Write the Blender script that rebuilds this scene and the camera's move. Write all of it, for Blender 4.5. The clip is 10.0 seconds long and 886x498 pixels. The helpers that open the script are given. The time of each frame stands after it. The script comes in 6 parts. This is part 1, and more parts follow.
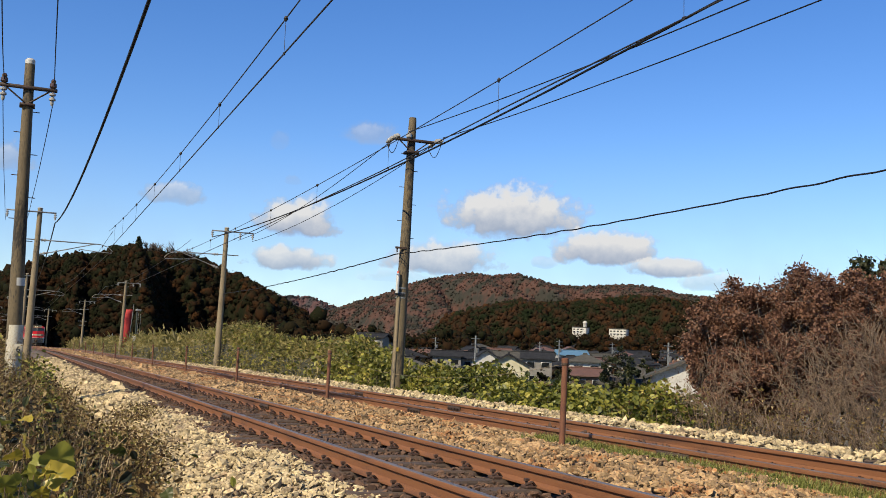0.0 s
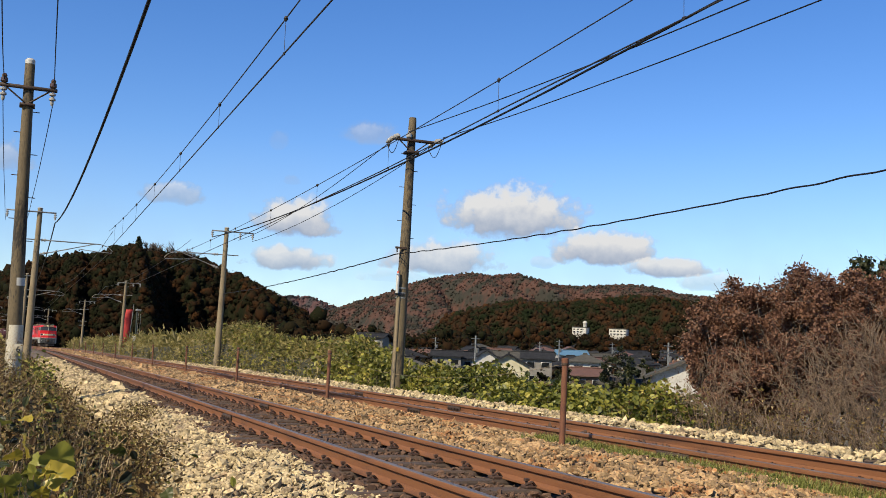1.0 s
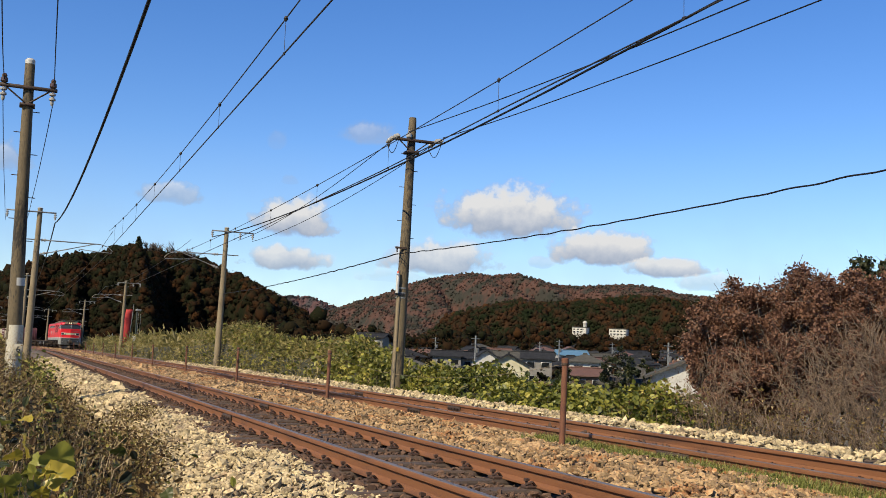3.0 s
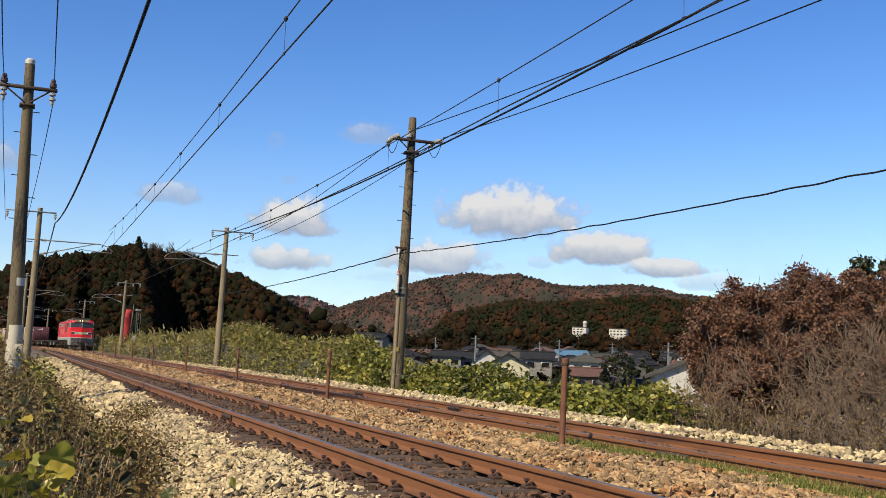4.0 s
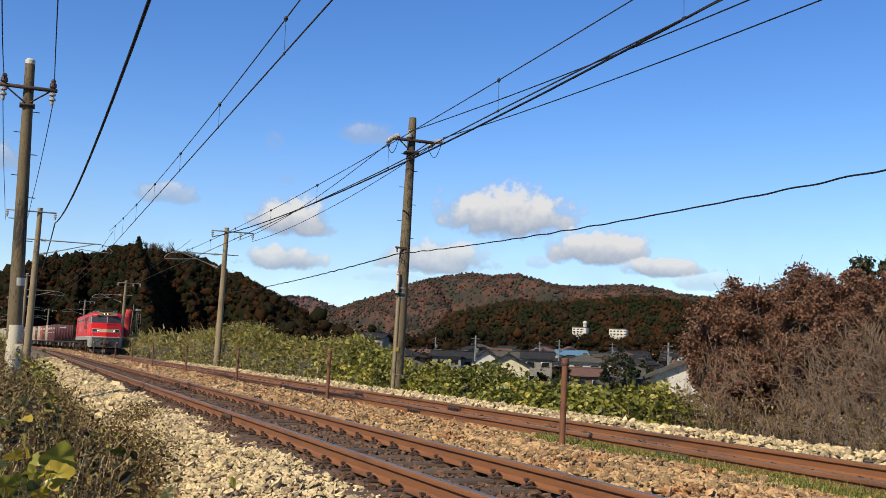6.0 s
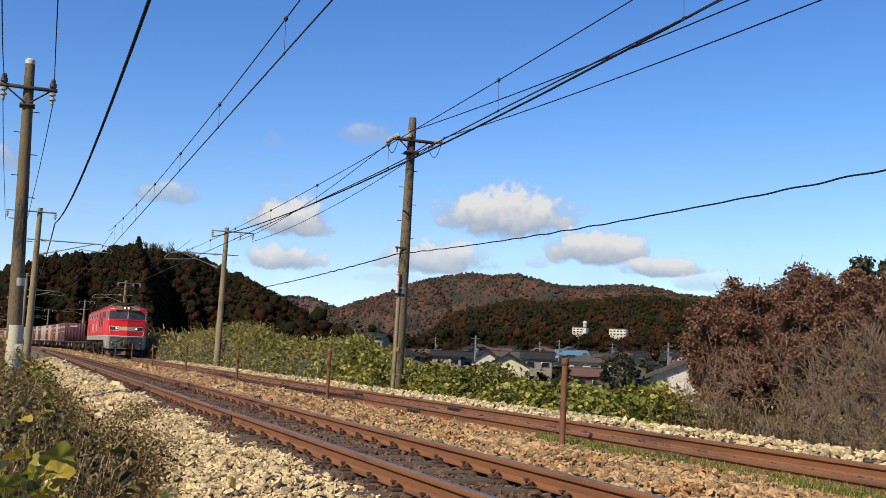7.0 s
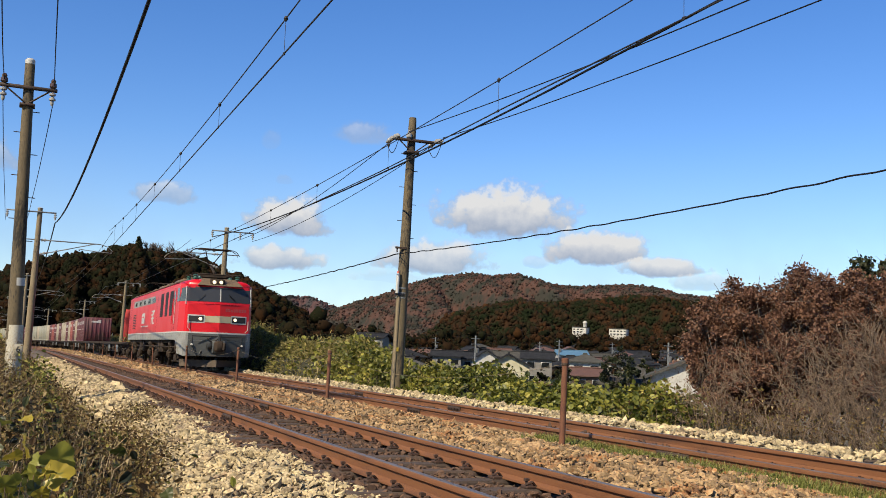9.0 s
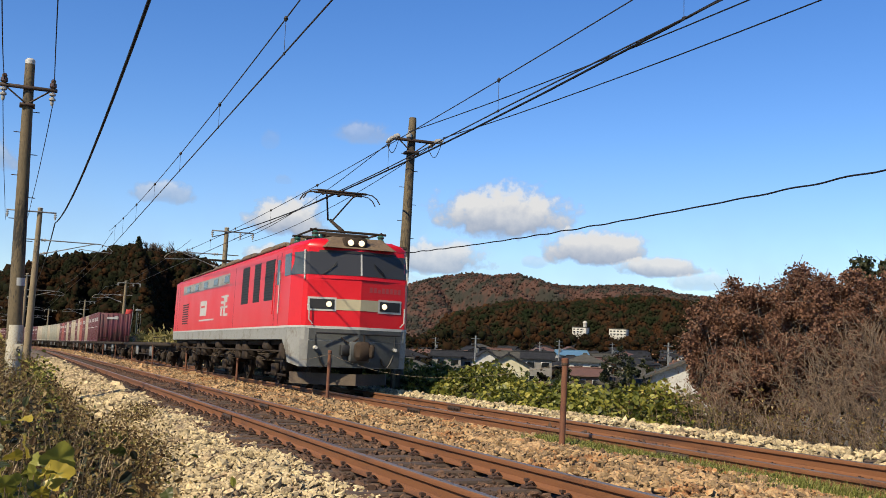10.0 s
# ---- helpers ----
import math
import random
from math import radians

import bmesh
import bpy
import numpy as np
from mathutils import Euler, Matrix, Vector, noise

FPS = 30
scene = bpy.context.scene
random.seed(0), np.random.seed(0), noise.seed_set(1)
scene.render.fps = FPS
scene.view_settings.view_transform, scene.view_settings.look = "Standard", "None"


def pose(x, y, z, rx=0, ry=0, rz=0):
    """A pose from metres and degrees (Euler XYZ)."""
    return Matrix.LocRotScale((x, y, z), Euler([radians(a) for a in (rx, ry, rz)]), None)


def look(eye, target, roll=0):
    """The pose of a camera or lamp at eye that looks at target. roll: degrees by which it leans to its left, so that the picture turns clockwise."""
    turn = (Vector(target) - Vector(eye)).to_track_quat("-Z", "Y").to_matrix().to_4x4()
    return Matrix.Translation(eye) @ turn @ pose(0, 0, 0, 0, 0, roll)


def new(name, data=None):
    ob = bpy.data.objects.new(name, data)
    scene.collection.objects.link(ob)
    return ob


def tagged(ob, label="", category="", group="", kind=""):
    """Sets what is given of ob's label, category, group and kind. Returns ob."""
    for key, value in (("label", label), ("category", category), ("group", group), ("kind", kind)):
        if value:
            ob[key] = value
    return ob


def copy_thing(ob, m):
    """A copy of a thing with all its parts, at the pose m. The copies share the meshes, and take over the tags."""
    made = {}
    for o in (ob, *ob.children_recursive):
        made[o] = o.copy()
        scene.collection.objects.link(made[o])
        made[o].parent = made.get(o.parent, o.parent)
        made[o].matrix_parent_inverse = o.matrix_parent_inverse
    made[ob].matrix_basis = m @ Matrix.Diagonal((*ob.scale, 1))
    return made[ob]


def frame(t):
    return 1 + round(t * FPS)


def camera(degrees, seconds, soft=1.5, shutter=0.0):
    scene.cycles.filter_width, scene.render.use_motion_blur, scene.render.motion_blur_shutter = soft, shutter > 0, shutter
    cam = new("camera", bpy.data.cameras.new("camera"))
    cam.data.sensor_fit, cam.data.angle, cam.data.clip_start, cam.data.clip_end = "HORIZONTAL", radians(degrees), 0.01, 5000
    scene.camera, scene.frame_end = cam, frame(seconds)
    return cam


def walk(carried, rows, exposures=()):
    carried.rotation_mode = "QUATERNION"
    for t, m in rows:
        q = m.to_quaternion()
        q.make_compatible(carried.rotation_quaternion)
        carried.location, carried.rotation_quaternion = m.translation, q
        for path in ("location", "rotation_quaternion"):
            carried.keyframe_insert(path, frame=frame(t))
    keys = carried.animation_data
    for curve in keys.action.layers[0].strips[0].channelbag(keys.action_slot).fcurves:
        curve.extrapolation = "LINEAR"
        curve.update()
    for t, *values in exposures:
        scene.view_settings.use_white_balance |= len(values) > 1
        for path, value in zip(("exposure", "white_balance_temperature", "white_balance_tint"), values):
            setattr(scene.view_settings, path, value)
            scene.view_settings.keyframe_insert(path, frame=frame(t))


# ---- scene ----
cam = camera(48.24, 10.0, soft=0.85, shutter=0.06)
EYE = (0.0, 0.0, 0.866)
AIM = look(EYE, (EYE[0] + 0.39097, EYE[1] + 0.91419, EYE[2] + 0.10679), roll=2.04)
walk(cam, [(0.0, AIM), (10.0, AIM)], exposures=[(0.0, 0.75), (10.0, 0.75)])

# ---- light: low autumn sun across the line, clear sky ----
SUN_AZ, SUN_EL = radians(240.0), radians(41.0)
world = bpy.data.worlds.new("world")
scene.world = world
world.use_nodes = True
wn = world.node_tree.nodes
sky = wn.new("ShaderNodeTexSky")
sky.sky_type, sky.sun_disc = "NISHITA", False
sky.sun_elevation, sky.sun_rotation = SUN_EL, SUN_AZ
sky.air_density, sky.dust_density, sky.ozone_density = 1.0, 0.05, 2.6
sky.altitude = 300
tone = wn.new("ShaderNodeHueSaturation")
tone.inputs["Saturation"].default_value = 1.3
tone.inputs["Hue"].default_value = 0.512
world.node_tree.links.new(sky.outputs[0], tone.inputs["Color"])
world.node_tree.links.new(tone.outputs[0], wn["Background"].inputs[0])
wn["Background"].inputs[1].default_value = 0.095
sun = new("sun", bpy.data.lights.new("sun", "SUN"))
sun.data.energy, sun.data.angle, sun.data.color = 5.0, radians(0.53), (1.0, 0.865, 0.635)
SUN_DIR = Vector((math.sin(SUN_AZ) * math.cos(SUN_EL), math.cos(SUN_AZ) * math.cos(SUN_EL), math.sin(SUN_EL)))
sun.matrix_world = look(SUN_DIR * 50, (0, 0, 0))

# ---- the line: two straight tracks that bend gently away in the distance ----
BEND_AT, BEND = 113.0, 0.0012
NEAR_C, FAR_C, FAR_Z, GAUGE = 3.374, 7.151, -0.032, 1.132


def on_line(s, lat):
    q = max(s - BEND_AT, 0.0)
    th = BEND * q
    x = -(1 - math.cos(th)) / BEND
    y = min(s, BEND_AT) + math.sin(th) / BEND
    return x + lat * math.cos(th), y + lat * math.sin(th), th


def lat_of(x, y):
    q = np.maximum(np.asarray(y, float) - BEND_AT, 0.0)
    return x + BEND * q * q / 2


# ---- materials ----
COLOUR_SCALE = 0.46  # darkens every colour alike, so shade comes out deeper at this exposure


def scaled(c):
    return tuple(COLOUR_SCALE * q for q in c)


def nodes_of(name):
    m = bpy.data.materials.new(name)
    m.use_nodes = True
    return m, m.node_tree.nodes, m.node_tree.links, m.node_tree.nodes["Principled BSDF"]


def ramp_of(n, stops):
    r = n.new("ShaderNodeValToRGB")
    e = r.color_ramp.elements
    while len(e) < len(stops):
        e.new(0.5)
    for el, (pos, c) in zip(e, stops):
        el.position, el.color = pos, (*scaled(c), 1)
    return r


def mat(name, a, b, scale=3.0, rough=0.7, metal=0.0, bump=0.3, fine=40.0, depth=0.01, each=0.0, isle=0.0, spec=0.5, stretch=None, stain=None):
    """Two colours mixed by broad and fine noise; each / isle: brightness spread from piece to piece."""
    m, n, l, p = nodes_of(name)
    tc = n.new("ShaderNodeTexCoord")
    vec = tc.outputs["Object"]
    if stretch:
        mp = n.new("ShaderNodeMapping")
        mp.inputs["Scale"].default_value = stretch
        l.new(vec, mp.inputs[0])
        vec = mp.outputs[0]
    n1, n2 = n.new("ShaderNodeTexNoise"), n.new("ShaderNodeTexNoise")
    n1.inputs["Scale"].default_value, n1.inputs["Detail"].default_value = scale, 5
    n2.inputs["Scale"].default_value, n2.inputs["Detail"].default_value = fine, 4
    l.new(vec, n1.inputs["Vector"]), l.new(vec, n2.inputs["Vector"])
    mixf = n.new("ShaderNodeMath")
    mixf.operation = "MULTIPLY_ADD"
    l.new(n2.outputs[0], mixf.inputs[0])
    mixf.inputs[1].default_value = 0.6
    l.new(n1.outputs[0], mixf.inputs[2])
    stops = [(0.55, a), (1.05, b)]
    if stain:
        stops = [(0.5, a), (0.8, b), (0.98, stain)]
    r = ramp_of(n, [(min(q, 1), c) for q, c in stops])
    l.new(mixf.outputs[0], r.inputs[0])
    col = r.outputs[0]
    if each or isle:
        src = n.new("ShaderNodeObjectInfo").outputs["Random"] if each else n.new("ShaderNodeNewGeometry").outputs["Random Per Island"]
        mr = n.new("ShaderNodeMapRange")
        k = each or isle
        mr.inputs["To Min"].default_value, mr.inputs["To Max"].default_value = 1 - k, 1 + k
        l.new(src, mr.inputs[0])
        hs = n.new("ShaderNodeHueSaturation")
        l.new(mr.outputs[0], hs.inputs["Value"]), l.new(col, hs.inputs["Color"])
        col = hs.outputs[0]
    l.new(col, p.inputs["Base Color"])
    rr = n.new("ShaderNodeMapRange")
    rr.inputs["To Min"].default_value, rr.inputs["To Max"].default_value = max(rough - 0.12, 0.03), min(rough + 0.12, 1)
    l.new(n1.outputs[0], rr.inputs[0]), l.new(rr.outputs[0], p.inputs["Roughness"])
    p.inputs["Metallic"].default_value = metal
    p.inputs["Specular IOR Level"].default_value = spec
    if bump:
        bp = n.new("ShaderNodeBump")
        bp.inputs["Strength"].default_value, bp.inputs["Distance"].default_value = bump, depth
        l.new(n2.outputs[0], bp.inputs["Height"]), l.new(bp.outputs[0], p.inputs["Normal"])
    return m


def foliage(name, stops, through_light=0.3, rough=0.55, patch=0.0, patch_scale=0.5):
    """Leaves: a colour of its own for each leaf, some light passing through."""
    m, n, l, p = nodes_of(name)
    src = n.new("ShaderNodeNewGeometry").outputs["Random Per Island"]
    if patch:
        tc, nz, ad = n.new("ShaderNodeTexCoord"), n.new("ShaderNodeTexNoise"), n.new("ShaderNodeMix")
        nz.inputs["Scale"].default_value, nz.inputs["Detail"].default_value = patch_scale, 2
        l.new(tc.outputs["Object"], nz.inputs["Vector"])
        mr = n.new("ShaderNodeMapRange")
        mr.inputs["From Min"].default_value, mr.inputs["From Max"].default_value = 0.3, 0.7
        l.new(nz.outputs[0], mr.inputs[0])
        ad.data_type = "FLOAT"
        ad.inputs[0].default_value = patch
        l.new(src, ad.inputs[2]), l.new(mr.outputs[0], ad.inputs[3])
        src = ad.outputs[0]
    r = ramp_of(n, stops)
    l.new(src, r.inputs[0])
    l.new(r.outputs[0], p.inputs["Base Color"])
    p.inputs["Roughness"].default_value = rough
    p.inputs["Specular IOR Level"].default_value = 0.3 if rough < 0.85 else 0.04
    if through_light:
        tr, mx = n.new("ShaderNodeBsdfTranslucent"), n.new("ShaderNodeMixShader")
        l.new(r.outputs[0], tr.inputs[0])
        mx.inputs[0].default_value = through_light
        l.new(p.outputs[0], mx.inputs[1]), l.new(tr.outputs[0], mx.inputs[2])
        l.new(mx.outputs[0], n["Material Output"].inputs[0])
    return m


def plain(name, c, rough=0.5, metal=0.0, glow=0.0, spec=0.5):
    m, n, l, p = nodes_of(name)
    p.inputs["Base Color"].default_value = (*scaled(c), 1)
    p.inputs["Roughness"].default_value, p.inputs["Metallic"].default_value = rough, metal
    p.inputs["Specular IOR Level"].default_value = spec
    if glow:
        p.inputs["Emission Color"].default_value, p.inputs["Emission Strength"].default_value = (*c, 1), glow
    return m


M_SOIL = mat("soil", (0.10, 0.075, 0.05), (0.20, 0.16, 0.10), 0.6, 0.95, fine=9, depth=0.05, stain=(0.09, 0.10, 0.04))
M_BED = mat("ballast_bed", (0.10, 0.065, 0.045), (0.24, 0.17, 0.11), 1.2, 0.95, fine=22, depth=0.04)
M_STONE_PALE = mat("pale_stone", (0.38, 0.275, 0.13), (0.82, 0.655, 0.37), 2.0, 0.9, fine=35, isle=0.42, stain=(0.42, 0.30, 0.18))
M_STONE_RUST = mat("rusty_stone", (0.195, 0.09, 0.035), (0.54, 0.36, 0.175), 1.5, 0.9, fine=35, isle=0.55, stain=(0.42, 0.175, 0.055))
M_STONE_DARK = mat("dark_stone", (0.08, 0.042, 0.025), (0.215, 0.115, 0.062), 2.0, 0.92, fine=35, isle=0.4)
M_RAIL = mat("rusty_rail", (0.19, 0.068, 0.021), (0.31, 0.118, 0.037), 1.2, 0.75, fine=60, bump=0.2, depth=0.003, stretch=(4, 0.6, 4), stain=(0.13, 0.051, 0.021))
M_RAILTOP = mat("polished_rail_head", (0.22, 0.16, 0.12), (0.40, 0.34, 0.30), 2, 0.5, metal=0.55, bump=0.05, stretch=(6, 0.4, 6))
M_SLEEPER = mat("old_sleeper", (0.055, 0.036, 0.026), (0.14, 0.09, 0.06), 3, 0.9, fine=30, each=0.3, stretch=(1, 6, 6))
M_CLIP = mat("rusty_fastening", (0.05, 0.025, 0.016), (0.12, 0.055, 0.03), 6, 0.85, fine=70)
M_CONC = mat("weathered_concrete", (0.19, 0.142, 0.078), (0.38, 0.295, 0.175), 1.6, 0.85, fine=30, depth=0.004, stretch=(1, 1, 0.3), stain=(0.10, 0.085, 0.06))
M_CONC_DARK = mat("dark_weathered_concrete", (0.105, 0.077, 0.040), (0.21, 0.158, 0.086), 1.6, 0.9, fine=30, depth=0.004, stretch=(1, 1, 0.3), stain=(0.04, 0.034, 0.026))
M_CONC_PALE = mat("pale_concrete", (0.45, 0.40, 0.29), (0.62, 0.57, 0.44), 1.6, 0.85, fine=30, depth=0.003, stretch=(1, 1, 0.3), stain=(0.28, 0.17, 0.09))
M_FOOT = mat("old_cream_paint", (0.62, 0.56, 0.42), (0.86, 0.80, 0.64), 2.2, 0.6, fine=25, bump=0.1, stain=(0.45, 0.30, 0.17))
M_WHITE = mat("white_paint", (0.62, 0.61, 0.57), (0.8, 0.79, 0.75), 3, 0.5, fine=25, bump=0.1)
M_STEEL = mat("galvanised_steel", (0.32, 0.32, 0.31), (0.5, 0.5, 0.48), 4, 0.5, metal=0.6, bump=0.1)
M_DARKSTEEL = mat("dark_rusted_steel", (0.05, 0.032, 0.024), (0.12, 0.07, 0.045), 4, 0.7, metal=0.3, fine=50)
M_WIRE = plain("wire_black", (0.012, 0.012, 0.013), 0.7, spec=0.2)
# bronze painted near-black, as the wires look against the light
M_COPPER = plain("wire_bronze_backlit", (0.035, 0.028, 0.023), 0.6, 0.2)
M_PORC = plain("porcelain", (0.52, 0.50, 0.46), 0.15)
M_PORC_BROWN = plain("brown_porcelain", (0.12, 0.07, 0.05), 0.25)
M_RUSTPOST = mat("rusted_old_rail", (0.16, 0.055, 0.028), (0.28, 0.11, 0.05), 5, 0.85, fine=60, depth=0.003)
M_GLASS = plain("dark_glass", (0.012, 0.015, 0.018), 0.06, spec=0.6)
M_BLACK = plain("black", (0.012, 0.012, 0.012), 0.6)


# ---- mesh helpers ----
class Shape:
    """Collects faces for one mesh."""

    def __init__(self):
        self.v, self.f = [], []

    def add(self, verts, faces):
        k = len(self.v)
        self.v += [tuple(q) for q in verts]
        self.f += [tuple(i + k for i in fc) for fc in faces]
        return self

    def box(self, c, s, ch=0.0, turn=None):
        """A box at c of size s; ch: chamfer along all upright and top edges."""
        hx, hy, hz = s[0] / 2, s[1] / 2, s[2] / 2
        if ch <= 0:
            q = [Vector((x * hx, y * hy, z * hz)) for z in (-1, 1) for x, y in ((-1, -1), (1, -1), (1, 1), (-1, 1))]
            fs = [(3, 2, 1, 0), (4, 5, 6, 7), (0, 1, 5, 4), (1, 2, 6, 5), (2, 3, 7, 6), (3, 0, 4, 7)]
        else:
            ch = min(ch, hx * 0.9, hy * 0.9, hz * 0.9)

            def ring(ix, iy, z):
                return [Vector((x, y, z)) for x, y in ((-ix + ch, -iy), (ix - ch, -iy), (ix, -iy + ch), (ix, iy - ch), (ix - ch, iy), (-ix + ch, iy), (-ix, iy - ch), (-ix, -iy + ch))]
            q = ring(hx - ch * 0.7, hy - ch * 0.7, -hz) + ring(hx, hy, -hz + ch) + ring(hx, hy, hz - ch) + ring(hx - ch * 0.7, hy - ch * 0.7, hz)
            fs = [tuple(range(7, -1, -1)), tuple(range(24, 32))]
            for r in range(3):
                fs += [(r * 8 + i, r * 8 + (i + 1) % 8, r * 8 + 8 + (i + 1) % 8, r * 8 + 8 + i) for i in range(8)]
        if turn is not None:
            q = [turn @ w for w in q]
        return self.add([w + Vector(c) for w in q], fs)

    def tube(self, a, b, r0, r1=None, seg=8, caps=True):
        a, b = Vector(a), Vector(b)
        r1 = r0 if r1 is None else r1
        d = (b - a).normalized()
        u = d.orthogonal().normalized()
        w = d.cross(u)
        vs = [p + (u * math.cos(t) + w * math.sin(t)) * r for p, r in ((a, r0), (b, r1)) for t in (2 * math.pi * i / seg for i in range(seg))]
        fs = [(i, (i + 1) % seg, seg + (i + 1) % seg, seg + i) for i in range(seg)]
        if caps:
            fs += [tuple(range(seg - 1, -1, -1)), tuple(range(seg, 2 * seg))]
        return self.add(vs, fs)

    def path(self, pts, r, seg=6):
        """One bent tube through the points."""
        pts = [Vector(p) for p in pts]
        vs, n = [], len(pts)
        u = (pts[1] - pts[0]).normalized().orthogonal().normalized()
        for i, p in enumerate(pts):
            d = (pts[min(i + 1, n - 1)] - pts[max(i - 1, 0)]).normalized()
            u = (u - d * u.dot(d)).normalized()
            w = d.cross(u)
            vs += [p + (u * math.cos(2 * math.pi * k / seg) + w * math.sin(2 * math.pi * k / seg)) * r for k in range(seg)]
        fs = [(i * seg + k, i * seg + (k + 1) % seg, (i + 1) * seg + (k + 1) % seg, (i + 1) * seg + k) for i in range(n - 1) for k in range(seg)]
        fs += [tuple(range(seg - 1, -1, -1)), tuple(range((n - 1) * seg, n * seg))]
        return self.add(vs, fs)

    def turned(self, a, b, prof, seg=12):
        """Rings of radius r at fraction k of the way from a to b."""
        a, b = Vector(a), Vector(b)
        d = (b - a).normalized()
        u = d.orthogonal().normalized()
        w = d.cross(u)
        vs = [a.lerp(b, k) + (u * math.cos(2 * math.pi * i / seg) + w * math.sin(2 * math.pi * i / seg)) * r for k, r in prof for i in range(seg)]
        fs = [(j * seg + i, j * seg + (i + 1) % seg, (j + 1) * seg + (i + 1) % seg, (j + 1) * seg + i) for j in range(len(prof) - 1) for i in range(seg)]
        fs += [tuple(range(seg - 1, -1, -1)), tuple(range((len(prof) - 1) * seg, len(prof) * seg))]
        return self.add(vs, fs)

    def prism(self, outline, axis, lo, hi):
        """Extrude a closed outline (pairs) along x, y or z."""
        def put(p, k):
            return {"x": (k, p[0], p[1]), "y": (p[0], k, p[1]), "z": (p[0], p[1], k)}[axis]
        n = len(outline)
        vs = [put(p, lo) for p in outline] + [put(p, hi) for p in outline]
        fs = [(i, (i + 1) % n, n + (i + 1) % n, n + i) for i in range(n)] + [tuple(range(n - 1, -1, -1)), tuple(range(n, 2 * n))]
        return self.add(vs, fs)

    def mesh(self, name, material, smooth=False):
        me = bpy.data.meshes.new(name)
        me.from_pydata(self.v, [], self.f)
        bm = bmesh.new()
        bm.from_mesh(me)
        bmesh.ops.recalc_face_normals(bm, faces=bm.faces)
        bm.to_mesh(me)
        bm.free()
        me.materials.append(material)
        if smooth:
            me.shade_smooth()
            me.set_sharp_from_angle(angle=radians(38))
        return me


def part(name, shape, material, parent=None, label="", smooth=True):
    me = shape if isinstance(shape, bpy.types.Mesh) else shape.mesh(name, material, smooth)
    ob = new(name, me)
    if parent:
        ob.parent = parent
    if label:
        ob["label"] = label
    return ob


def thing(name, label, category, m=None, group="", kind=""):
    ob = new(name)
    ob.empty_display_size = 0.2
    if m is not None:
        ob.matrix_basis = m
    return tagged(ob, label, category, group, kind)


def array_mesh(name, verts, faces, material, smooth=False):
    """A mesh straight from arrays: verts (n, 3), faces (m, 3 or 4)."""
    verts, faces = np.ascontiguousarray(verts, np.float32), np.ascontiguousarray(faces, np.int32)
    me = bpy.data.meshes.new(name)
    k = faces.shape[1]
    me.vertices.add(len(verts)), me.loops.add(faces.size), me.polygons.add(len(faces))
    me.vertices.foreach_set("co", verts.ravel())
    me.loops.foreach_set("vertex_index", faces.ravel())
    me.polygons.foreach_set("loop_start", np.arange(0, faces.size, k, dtype=np.int32))
    me.update(calc_edges=True)
    me.validate()
    me.materials.append(material)
    if smooth:
        me.shade_smooth()
    else:
        me.shade_flat()
    return me


def scatter_mesh(name, templates, pos, scale, rng, material, flat=1.0, smooth=False, stretch=None):
    """Copies of template shapes (verts, tris) at pos with free turns, joined in one mesh."""
    vs, fs, off = [], [], 0
    pick = rng.integers(0, len(templates), len(pos))
    for k, (tv, tf) in enumerate(templates):
        idx = np.nonzero(pick == k)[0]
        if not len(idx):
            continue
        q = rng.normal(size=(len(idx), 4))
        q /= np.linalg.norm(q, axis=1)[:, None]
        w, x, y, z = q.T
        rm = np.stack([1 - 2 * (y * y + z * z), 2 * (x * y - z * w), 2 * (x * z + y * w), 2 * (x * y + z * w), 1 - 2 * (x * x + z * z), 2 * (y * z - x * w),
                       2 * (x * z - y * w), 2 * (y * z + x * w), 1 - 2 * (x * x + y * y)], -1).reshape(-1, 3, 3)
        v = np.einsum("nij,vj->nvi", rm, tv) * scale[idx][:, None, None]
        v[:, :, 2] *= flat
        if stretch is not None:
            v = v * stretch[idx][:, None, :]
        v = v + pos[idx][:, None, :]
        vs.append(v.reshape(-1, 3))
        fs.append((tf[None] + (np.arange(len(idx)) * len(tv))[:, None, None] + off).reshape(-1, 3))
        off += len(idx) * len(tv)
    return array_mesh(name, np.concatenate(vs), np.concatenate(fs), material, smooth)


def ball(level, rough_k, rng, squash=(1, 1, 1)):
    bm = bmesh.new()
    bmesh.ops.create_icosphere(bm, subdivisions=level, radius=1.0)
    v = np.array([q.co[:] for q in bm.verts])
    f = np.array([[q.index for q in fc.verts] for fc in bm.faces])
    bm.free()
    v *= 1 + rng.uniform(-rough_k, rough_k, len(v))[:, None]
    return v * np.array(squash), f


